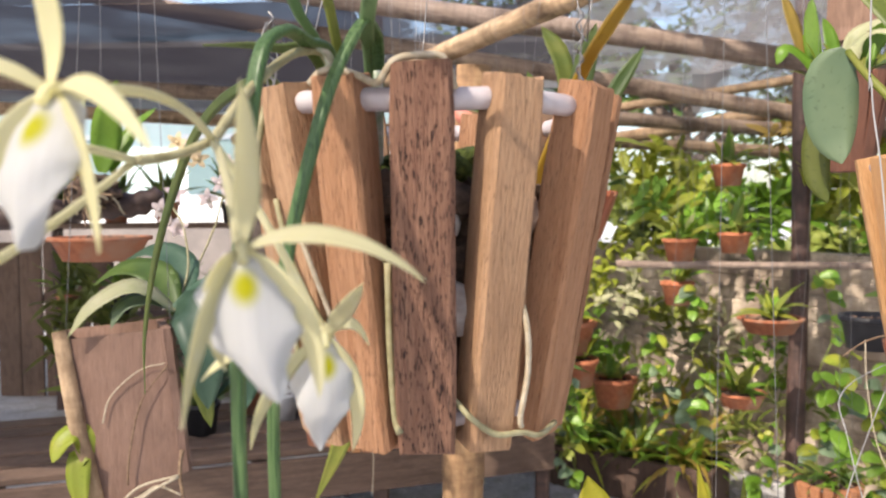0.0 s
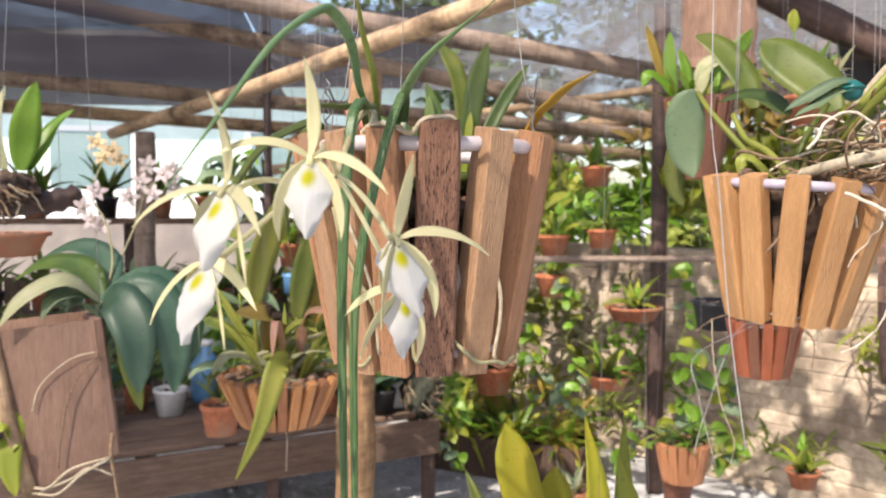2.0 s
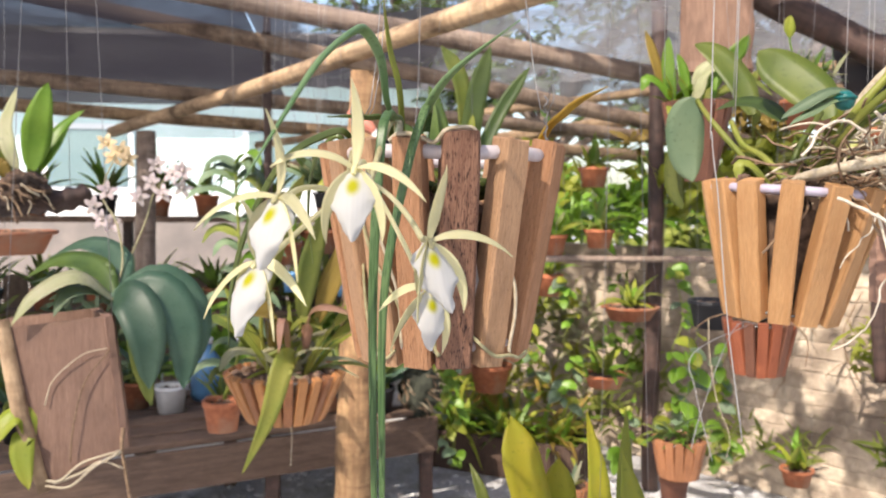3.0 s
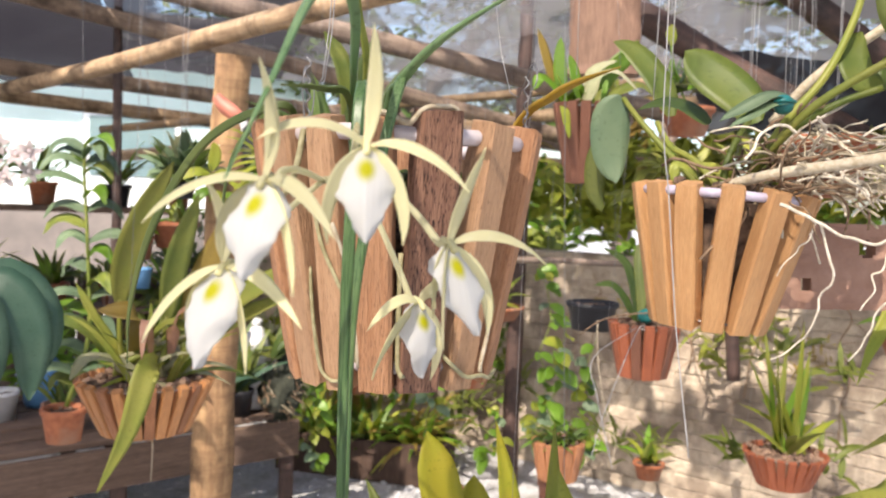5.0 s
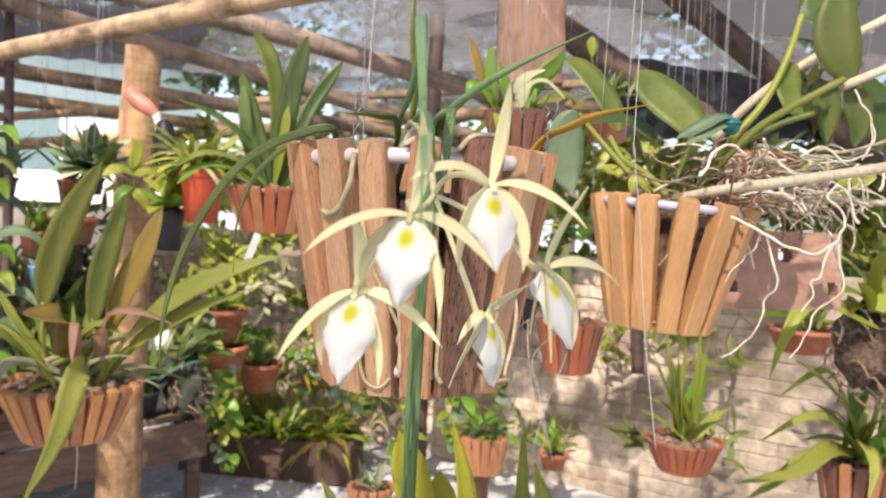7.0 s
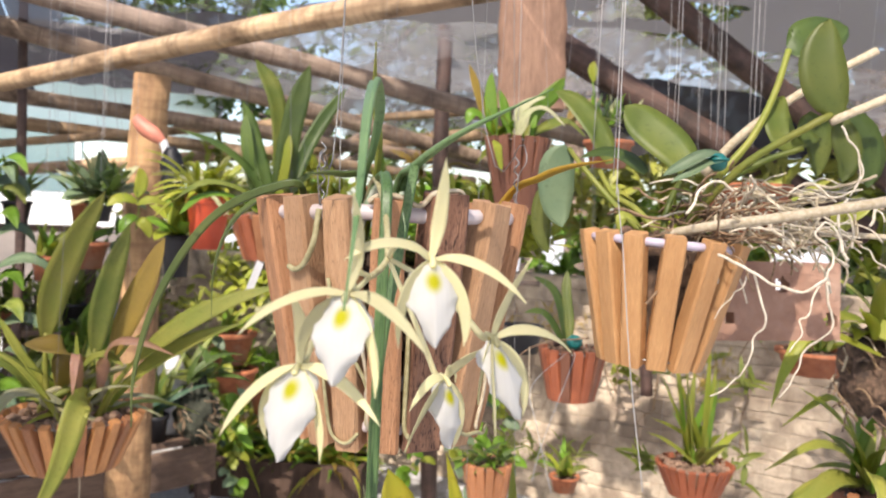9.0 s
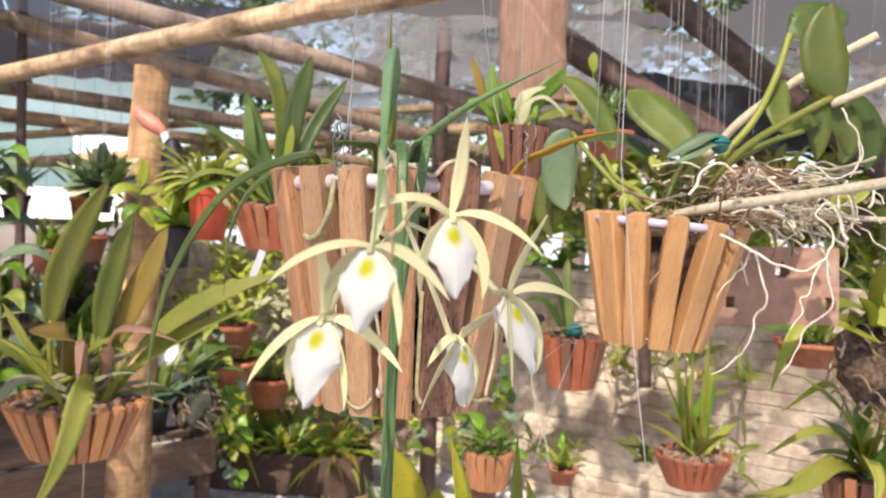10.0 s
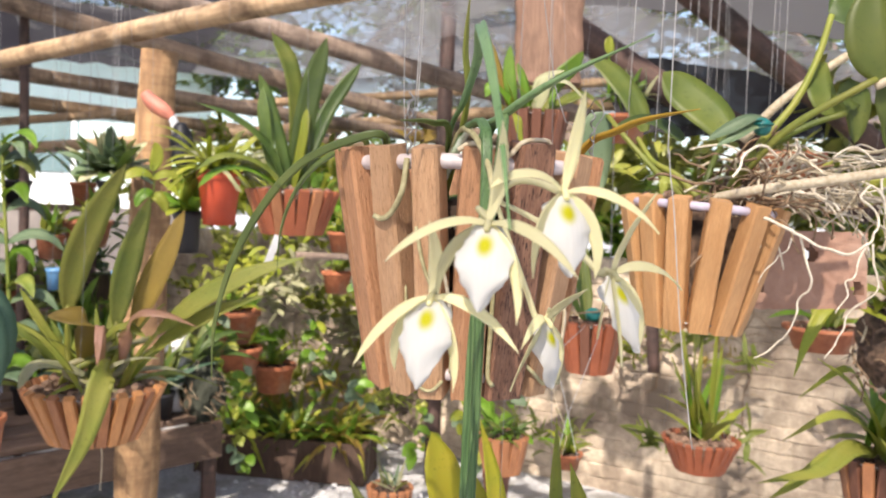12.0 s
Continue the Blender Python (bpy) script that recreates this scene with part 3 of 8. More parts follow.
# shade net
def sheet(name, corners, nx, ny, sag, material, label, category, seed=0):
    a, b, c, d = [Vector(p) for p in corners]
    vs = []
    for j in range(ny + 1):
        for i in range(nx + 1):
            u, v = i / nx, j / ny
            p = a.lerp(b, u).lerp(d.lerp(c, u), v)
            s = math.sin(math.pi * ((u * 4) % 1)) * math.sin(math.pi * v)
            p = p + Vector((0, 0, -sag * s + 0.35 * sag * noise.noise(Vector((u * 9 + seed, v * 9, 0)))))
            vs.append(p)
    geo = Geo().put(vs, [(j * (nx + 1) + i, j * (nx + 1) + i + 1, (j + 1) * (nx + 1) + i + 1, (j + 1) * (nx + 1) + i) for j in range(ny) for i in range(nx)])
    return tagged(new(name, geo.mesh(material)), label, category, kind="structure")


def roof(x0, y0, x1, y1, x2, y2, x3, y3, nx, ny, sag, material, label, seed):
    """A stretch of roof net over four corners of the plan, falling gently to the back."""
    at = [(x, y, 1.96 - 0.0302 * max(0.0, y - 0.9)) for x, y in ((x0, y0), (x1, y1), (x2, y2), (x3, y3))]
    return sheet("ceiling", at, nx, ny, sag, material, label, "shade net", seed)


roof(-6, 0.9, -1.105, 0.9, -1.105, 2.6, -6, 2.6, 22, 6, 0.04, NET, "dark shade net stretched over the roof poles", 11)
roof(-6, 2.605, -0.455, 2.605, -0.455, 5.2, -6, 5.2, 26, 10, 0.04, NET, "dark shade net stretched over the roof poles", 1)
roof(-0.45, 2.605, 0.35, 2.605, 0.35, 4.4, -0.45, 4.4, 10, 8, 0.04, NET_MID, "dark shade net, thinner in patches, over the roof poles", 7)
# roof before y 2.6 is unseen; its gaps are placed to shape the sunlight
roof(-1.10, 0.9, 0.35, 0.9, 0.35, 2.6, -1.10, 2.6, 12, 10, 0.04, NET_SUN_GAPS, "unseen shade net with gaps added to let sun onto the planting", 2)
roof(0.355, 0.9, 0.755, 0.9, 1.605, 2.1, 0.355, 2.6, 12, 10, 0.04, NET_SIDE, "unseen shade net with holes added to dapple the wall", 5)
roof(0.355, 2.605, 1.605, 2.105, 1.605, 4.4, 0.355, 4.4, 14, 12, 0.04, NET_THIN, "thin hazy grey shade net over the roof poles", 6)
roof(0.76, 0.9, 5.0, 0.9, 5.0, 2.1, 1.61, 2.1, 20, 6, 0.04, NET_SIDE, "unseen shade net with holes added to dapple the wall", 8)
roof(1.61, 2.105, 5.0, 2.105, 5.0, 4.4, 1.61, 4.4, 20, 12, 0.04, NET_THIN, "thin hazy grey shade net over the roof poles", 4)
# unseen front roof, added to carry the wires and soften the sun
roof(0.305, -4, 5, -4, 5, 0.895, 0.305, 0.895, 16, 12, 0.03, NET_FRONT, "unseen light shade net added over the front", 12)
roof(-6, -4, 0.30, -4, 0.30, 0.895, -6, 0.895, 24, 12, 0.03, NET_FRONT, "unseen light shade net added over the hanging baskets", 3)
sheet("net_curtain", [(1.094, 4.009, 2.449), (2.307, 2.905, 2.368), (2.315, 2.859, 1.735), (1.105, 3.951, 1.642)], 16, 8, 0.04, NET_THIN, "grey shade net hung at the far side", "shade net", 7)
sheet("net_fold", [(1.622, 2.297, 1.800), (2.397, 1.828, 1.681), (2.399, 1.814, 1.480), (1.706, 2.238, 1.476)], 22, 8, 0.06, NET_FOLD, "dark shade net rolled up under the rafters", "shade net", 9)

# two nets out of view, added to hold back low sky light
sheet("net_curtain", [(-5.9, -3.6, 1.93), (4.9, -3.6, 1.93), (4.9, -3.6, 0.02), (-5.9, -3.6, 0.02)], 24, 8, 0.02, NET_FRONT, "unseen net added at the front side to dim the low sky", "shade net", 13)
sheet("net_curtain", [(-5.9, 4.0, 1.80), (-5.9, -3.55, 1.93), (-5.9, -3.55, 0.02), (-5.9, 4.0, 0.02)], 20, 8, 0.02, NET_FRONT, "unseen net added at the far end to dim the low sky", "shade net", 14)

# back wall of pale blocks
WALL_A, WALL_B, WALL_TOP = Vector((0.15, 4.75, 0)), Vector((3.1, 0.55, 0)), 0.98
wd = (WALL_B - WALL_A).normalized()
wn_ = Vector((0, 0, 1)).cross(wd)
if wn_.y > 0:
    wn_ = -wn_
wall_len = (WALL_B - WALL_A).length


def masonry(name, light, dark, stain_shade):
    """Rough pale stone; blotches across the blocks paint dappled shade along with weather stains."""
    m, nt, bs, _ = node_mat(name)
    geo = nt.nodes.new("ShaderNodeNewGeometry")
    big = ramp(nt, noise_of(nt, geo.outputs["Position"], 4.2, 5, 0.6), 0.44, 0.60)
    mid = noise_of(nt, geo.outputs["Position"], 24.0, 5, 0.65)
    fine = noise_of(nt, geo.outputs["Position"], 150.0, 3, 0.6)
    c = mix_col(nt, ramp(nt, mid, 0.36, 0.64), dark, light)
    # large blotches put shade patches into the colour, besides brown stains
    c = mix_col(nt, big, c, stain_shade)
    c = mix_col(nt, ramp(nt, fine, 0.60, 0.75), c, tuple(0.55 * v for v in dark))
    nt.links.new(spread(nt, c, 0.12), bs.inputs["Base Color"])
    bs.inputs["Roughness"].default_value = 0.95
    bump(nt, mid, bs, 0.8, 0.010)
    return m


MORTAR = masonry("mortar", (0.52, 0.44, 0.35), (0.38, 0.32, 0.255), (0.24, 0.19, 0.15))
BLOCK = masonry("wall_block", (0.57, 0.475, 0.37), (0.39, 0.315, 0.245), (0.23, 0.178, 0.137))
wm = Matrix((wd, -wn_, Vector((0, 0, 1)))).transposed().to_4x4()
wm.translation = WALL_A
g = Geo()
box(g, Matrix.Translation((wall_len / 2, 0.047, WALL_TOP / 2)), wall_len, 0.09, WALL_TOP)
wall = tagged(new("wall_back", g.mesh(MORTAR, False)), "low wall of rough pale blocks with partly painted dapples", "wall", kind="structure")
wall.matrix_basis = wm

# bench
def bench(label):
    ob = thing("bench", (0, 0, 0), label, "bench")
    a, b = Vector((-1.55, 1.86, 0.375)), Vector((0.265, 2.563, 0.375))
    d = (b - a).normalized()
    n = Vector((-d.y, d.x, 0))
    length = (b - a).length
    mid = (a + b) / 2
    fr = Matrix((n, Vector((0, 0, 1)), d)).transposed().to_4x4()

    def board(name, off, z, w, h, l=length, label=""):
        m = fr.copy()
        m.translation = mid + n * off + Vector((0, 0, z))
        part(name, box(Geo(), Matrix.Identity(4), w, h, l, 0.003).mesh(PLANK, False), ob, label, m)

    board("front_board", 0.0, -0.065, 0.028, 0.13)
    for k in range(6):
        board("plank", 0.075 + k * 0.118, 0.012 + 0.004 * (k % 3), 0.098, 0.022)
    board("back_board", 0.70, -0.05, 0.03, 0.1)
    for s in (0.03, 0.35, 0.68, 0.985):
        for off in (0.03, 0.66):
            g2 = Geo()
            box(g2, Matrix.Translation(a.lerp(b, s) + n * off + Vector((0, 0, -0.1935))), 0.05, 0.05, 0.367, 0.004)
            part("leg", g2.mesh(LOG_DARK, False), ob)
    return ob


bench("weathered grey-brown plank bench for potted plants")


# ---------------------------------------------------------------- the basket with the white orchid
POT = Vector((-0.0155, 0.0457, 1.0977))
HEIGHT, R_TOP, R_BOT = 0.1163, 0.0698, 0.0490
pot = thing("slat_basket", POT, "hanging basket of tan wooden slats with white tube spacers", "basket", "slat baskets")
SLATS = [(-175.0, WOOD_TAN), (-152.6, WOOD_PALE), (-132.7, WOOD_PALE), (-111.7, WOOD_TAN), (-88.6, WOOD_DARK), (-63.0, WOOD_PALE), (-31.5, WOOD_TAN),
         (-6.0, WOOD_TAN), (22.0, WOOD_TAN), (47.0, WOOD_PALE), (72.0, WOOD_TAN), (97.0, WOOD_TAN), (121.0, WOOD_PALE), (145.0, WOOD_TAN), (165.0, WOOD_TAN)]
S_W, S_D = 0.0188, 0.0146
ends = []
for i, (deg, mt) in enumerate(SLATS):
    m, length = slat_pose(radians(deg), R_TOP, R_BOT, HEIGHT, S_D)
    w = (0.0150, 0.0140, 0.0130, 0.0152, 0.0190, 0.0160, 0.0174)[i] if i < 7 else S_W * 0.88
    part("slat", slat_mesh(w, S_D, length + (0.003 if i == 4 else 0.0), 40 + i, mt), pot, "weathered dark slat" if mt is WOOD_DARK else "", m)
for z, tr in ((HEIGHT - 0.0070, 0.0035), (0.009, 0.0028)):
    r = R_BOT + (R_TOP - R_BOT) * z / HEIGHT - S_D / 2
    for i in range(len(SLATS)):
        a, b = radians(SLATS[i][0]), radians(SLATS[(i + 1) % len(SLATS)][0])
        if b < a:
            b += 2 * math.pi
        p = [Vector((r * math.cos(q), r * math.sin(q), z + 0.0008 * math.sin(5 * q))) for q in (a, b)]
        part("spacer_tube", tube(Geo(), [p[0].lerp(p[1], s) for s in (0.1, 0.35, 0.65, 0.9)], [tr, tr * 1.02, tr, tr * 1.02], 12).mesh(TUBE), pot)
    ring = [Vector((r * math.cos(q), r * math.sin(q), z)) for q in [2 * math.pi * k / 60 for k in range(61)]]
    part("ring_wire", tube(Geo(), ring, 0.0007, 6).mesh(WIRE), pot)
g = Geo()
lathe(g, [(0.033, 0.002), (0.033, 0.008), (0.002, 0.009)], 16)
part("base", g.mesh(WOOD_TAN), pot)

# what fills it
rng = random.Random(11)
bark = thing("potting_mix", POT + Vector((0, 0, 0.01)), "dark bark chunks with moss and pale stones in the basket", "bark", kind="stuff")
g = Geo()
lathe(g, [(0.022, 0.0), (0.033, 0.070), (0.002, 0.074)], 14)
g_pale = Geo()
for k in range(300):
    z = rng.uniform(0.0, 0.079)
    lim = 0.0322 + 0.0135 * z / 0.08
    r = lim * (rng.uniform(0.82, 1.0) if z < 0.072 else rng.uniform(0.1, 1.0))
    q = rng.uniform(0, 2 * math.pi)
    lump(g if k % 3 else g_pale, (r * math.cos(q), r * math.sin(q), z), rng.uniform(0.003, 0.0085), k, rng.uniform(0.6, 1.3), 2)
part("bark_chunks", g.mesh(BARK, False), bark)
part("bark_chips", g_pale.mesh(BARK_CHIP, False), bark, "paler bark chips")
g = Geo()
for k in range(46):
    q, r = rng.uniform(0, 2 * math.pi), 0.040 * math.sqrt(rng.random())
    lump(g, (r * math.cos(q), r * math.sin(q), 0.078 + rng.uniform(0, 0.006)), rng.uniform(0.004, 0.008), 300 + k, 0.6, 2)
part("moss", g.mesh(MOSS), bark, "green moss")
g = Geo()
for deg, z, s in ((-76, 0.034, 0.0055), (-77, 0.062, 0.0028), (-100, 0.02, 0.003), (-122, 0.015, 0.003), (-47, 0.05, 0.003)):
    lump(g, (0.0425 * math.cos(radians(deg)), 0.0425 * math.sin(radians(deg)), z), s, deg, 1.5, 2)
part("stone", g.mesh(STONE), bark, "pale stone chips")


def pot_at(deg, z, out=0.0):
    """A place on the outside of the basket."""
    r = R_BOT + (R_TOP - R_BOT) * z / HEIGHT + out
    return Vector((r * math.cos(radians(deg)), r * math.sin(radians(deg)), z)) + POT


# ---------------------------------------------------------------- the orchid
orchid = thing("orchid", POT + Vector((-0.02, -0.02, 0.09)), "orchid with white flowers and long rounded leaves in the slat basket", "orchid")
OB = orchid.matrix_basis.translation


def orchid_part(name, geo, material, label="", parent=None):
    for v in geo.v:
        v -= OB
    return part(name, geo.mesh(material), parent or orchid, label)


def terete(points, radius, material, label="", sheath=None, steps=8, flat=0.8, start=0.75):
    """A long rounded leaf that tapers to a point, with a furrow along it."""
    line = curve_points(points, steps)
    n = len(line)
    rad = [max(0.00035, radius * min(start + 1.6 * i / n, 1.0) * (1 - max(0.0, (i / (n - 1) - 0.55) / 0.45) ** 1.7)) for i in range(n)]
    geo = Geo()
    verts, faces, seg, side = [], [], 12, None
    for i, p in enumerate(line):
        d = (line[min(i + 1, n - 1)] - line[max(i - 1, 0)]).normalized()
        if side is None:
            side = d.cross(Vector((0.2, -0.9, 0.25)))
        side = (side - d * side.dot(d)).normalized()
        up = d.cross(side)
        for k in range(seg):
            a = 2 * math.pi * k / seg
            groove = 0.40 if k in (3, 9) else (0.90 if k in (2, 4, 8, 10) else 1.0)
            verts.append(p + side * (rad[i] * math.cos(a)) + up * (rad[i] * flat * math.sin(a) * groove))
    for i in range(n - 1):
        for k in range(seg):
            a, b = i * seg + k, i * seg + (k + 1) % seg
            faces.append((a, b, b + seg, a + seg))
    faces += [tuple(range(seg - 1, -1, -1)), tuple((n - 1) * seg + k for k in range(seg))]
    ob = orchid_part("leaf", geo.put(verts, faces), material, label)
    if sheath:
        cover = [p.copy() for p in line[:sheath]]
        orchid_part("sheath", tube(Geo(), cover, [radius * (1.06 - 0.25 * k / sheath) for k in range(sheath)], 9, rough=0.12), SHEATH, "papery white sheath", ob)
    return ob


IN = POT + Vector((-0.018, 0.0, 0.070))
# leaf that arches up and falls towards the viewer
terete([IN + Vector((-0.01, -0.02, 0.0)), (-0.046, 0.004, 1.219), (-0.050, -0.018, 1.232), (-0.0535, -0.037, 1.247), (-0.0605, -0.053, 1.2555), (-0.0665, -0.066, 1.2525), (-0.079, -0.098, 1.235), (-0.091, -0.130, 1.209), (-0.103, -0.159, 1.183)], 0.0024, LEAF_TERETE, start=0.30)
# leaf that leans out above the rim
terete([IN + Vector((0.0, -0.02, 0.0)), (-0.031, 0.0, 1.219), (-0.030, -0.017, 1.228), (-0.021, -0.045, 1.241), (0.002, -0.078, 1.257)], 0.0024, LEAF_TERETE, sheath=5)
# ochre leaf at the side
terete([IN + Vector((0.05, -0.01, 0.0)), (0.036, 0.020, 1.217), (0.041, -0.005, 1.2275), (0.044, -0.025, 1.232), (0.047, -0.055, 1.234)], 0.0022, LEAF_OLD, "ochre dying leaf")
# leaves that bow down at the far side
terete([IN + Vector((-0.03, 0.02, 0.02)), (-0.068, 0.028, 1.2175), (-0.084, 0.032, 1.2165), (-0.103, 0.048, 1.205), (-0.118, 0.062, 1.184), (-0.131, 0.072, 1.154), (-0.138, 0.076, 1.122), (-0.1386, 0.076, 1.097)], 0.0021, LEAF_BOW, start=0.6)
terete([IN + Vector((-0.03, 0.03, 0.02)), (-0.072, 0.045, 1.2175), (-0.084, 0.062, 1.211), (-0.091, 0.095, 1.197), (-0.094, 0.125, 1.172), (-0.092, 0.145, 1.140)], 0.0017, LEAF_BOW, start=0.6)
# leaves that hang over the front
terete([IN + Vector((-0.02, -0.02, 0.0)), (-0.043, -0.002, 1.217), (-0.047, -0.022, 1.2225), (-0.0505, -0.0385, 1.2215), (-0.054, -0.050, 1.207), (-0.0575, -0.0565, 1.150), (-0.0575, -0.0555, 1.080), (-0.056, -0.052, 0.99), (-0.055, -0.050, 0.90)], 0.0023, LEAF_HANG, sheath=14)
terete([IN + Vector((0.0, -0.02, 0.0)), (-0.029, 0.0, 1.218), (-0.029, -0.012, 1.2275), (-0.032, -0.022, 1.2255), (-0.041, -0.034, 1.198), (-0.052, -0.041, 1.140), (-0.053, -0.039, 1.060), (-0.052, -0.034, 0.96), (-0.051, -0.032, 0.88)], 0.0022, LEAF_HANG, sheath=9)
# short leaves behind
terete([IN + Vector((-0.005, -0.01, 0.0)), (-0.042, -0.004, 1.230), (-0.048, -0.014, 1.2555), (-0.052, -0.025, 1.278)], 0.0016, LEAF_YOUNG)
terete([IN + Vector((-0.005, -0.005, 0.0)), (-0.047, 0.002, 1.2185), (-0.060, -0.008, 1.2235), (-0.078, -0.018, 1.2225)], 0.0016, LEAF_BOW)

# flower stalks
NODE = Vector((-0.0590, -0.0680, 1.1905))
FORK = Vector((-0.0710, -0.0830, 1.1850))
# each flower: place, turn, lip (length, half width, lean, reach), and the tips of top sepal, two petals, two hanging sepals
FLOWERS = (
    ((-0.0660, -0.1250, 1.1940), -12.0, (0.0245, 0.0074, 0.0004, 0.010), ((0.001, -0.011, 0.0290), (-0.0268, -0.0115, -0.0004), (0.0262, -0.0115, -0.0118), (-0.0095, -0.003, -0.0265), (0.0100, -0.003, -0.0262))),
    ((-0.0920, -0.1265, 1.1840), -37.0, (0.0240, 0.0082, -0.0004, 0.011), ((0.0045, -0.011, 0.0280), (-0.0268, -0.0135, -0.0120), (0.0270, -0.0135, -0.0138), (-0.0150, 0.004, -0.0225), (0.0095, -0.002, -0.0290))),
    ((-0.0390, -0.1140, 1.1680), 21.0, (0.0250, 0.0080, 0.0050, 0.0105), ((-0.001, -0.016, 0.0265), (-0.0105, -0.0125, -0.0280), (0.0305, -0.0095, -0.0062), (-0.0030, 0.002, -0.0220), (0.0125, -0.004, -0.0270))),
    ((-0.1010, -0.1080, 1.1605), -38.0, (0.0258, 0.0078, -0.0010, 0.0125), ((0.001, -0.010, 0.0230), (-0.0225, -0.0060, -0.0225), (0.0285, -0.0065, -0.0142), (-0.0120, 0.004, -0.0250), (0.0080, -0.001, -0.0290))),
    ((-0.0340, -0.0670, 1.1450), 20.0, (0.0245, 0.0072, -0.0020, 0.0075), ((0.0065, -0.014, 0.0130), (-0.0280, -0.0115, -0.0066), (0.0120, 0.006, -0.0040), (-0.0170, 0.002, -0.0262), (0.0066, 0.001, -0.0288))),
)
stalk = [IN + Vector((-0.015, -0.02, 0.0)), Vector((-0.044, 0.002, 1.2165)), Vector((-0.048, -0.022, 1.2195)), Vector((-0.054, -0.050, 1.206)), NODE]
orchid_part("stalk", tube(Geo(), curve_points(stalk, 8), 0.0013, 8, rough=0.1), ROOT_GREEN, "olive flower stalk")
orchid_part("stalk", tube(Geo(), curve_points(arc(NODE, FORK, (0, 0, -0.001), 4), 5), 0.0012, 8, rough=0.15), ROOT_GREEN, "olive flower stalk")
for n, (root, bend) in enumerate(((NODE, (0.0, 0.004, 0.005)), (FORK, (-0.002, 0.003, 0.003)), (NODE, (0.001, -0.002, 0.002)), (FORK, (-0.004, 0.003, -0.003)), (NODE, (0.001, 0.002, 0.0)))):
    at, turn = Vector(FLOWERS[n][0]), FLOWERS[n][1]
    back = Vector((-math.sin(radians(turn)), math.cos(radians(turn)), 0)) * 0.005
    pts = curve_points(arc(root, at + back, bend, 6)[:-1] + [at + back, at + back * 0.3], 5)
    orchid_part("flower_stem", tube(Geo(), pts, [0.0009 + 0.0004 * k / len(pts) for k in range(len(pts))], 7), SEPAL, "pale green flower stem")


def lip_mesh(length, half, lean, reach, seed):
    """A heart-shaped lip: rolled at the throat, spreading with a wavy rim, ending in a point."""
    rows, cols = 26, 16
    verts, faces = [], []
    for layer in (0, 1):
        for i in range(rows + 1):
            t = i / rows
            w = half * float(np.interp(t, (0, 0.05, 0.13, 0.24, 0.36, 0.48, 0.58, 0.68, 0.78, 0.88, 0.95, 1.0), (0.36, 0.55, 0.77, 0.94, 1.02, 1.01, 0.90, 0.70, 0.49, 0.34, 0.21, 0.06)))
            curl = 0.6 * max(0.0, 1 - t / 0.13)
            for j in range(cols + 1):
                s = 2 * j / cols - 1
                rim = abs(s) ** 3
                wavy = 1 + rim * (0.07 * math.sin(17 * t + seed * 1.9 + (1.2 if s > 0 else 0)) + 0.04 * math.sin(37 * t + seed + 2 * s))
                x = (s * (1 - curl) + math.sin(s * 2.0) * curl) * w * wavy + lean * t * t
                y = -(1 - math.cos(s * 2.0)) * w * 0.8 * curl - reach * (1 - (1 - t) ** 2.2) * (1 - 0.12 * t) + 0.0040 * s * s * (1 - curl) * (1 - 0.5 * t)
                y += 0.0011 * math.sin(13 * t + 3 * s + seed * 1.7) * s * s * min(1, 2 * t) - 0.0005 * math.exp(-(s * 6) ** 2) * (1 - t)
                z = -0.0010 - length * t - 0.0007 * math.cos(15 * t + seed * 2.3 + s) * rim * (1 - t)
                verts.append((x, y + layer * 0.0004, z))
    k = (rows + 1) * (cols + 1)
    for i in range(rows):
        for j in range(cols):
            a = i * (cols + 1) + j
            faces.append((a, a + cols + 1, a + cols + 2, a + 1))
            faces.append((k + a, k + a + 1, k + a + cols + 2, k + a + cols + 1))
    for i in range(rows):
        for j in (0, cols):
            a, b = i * (cols + 1) + j, (i + 1) * (cols + 1) + j
            faces.append((a, b, k + b, k + a) if j else (a, k + a, k + b, b))
    return verts, faces


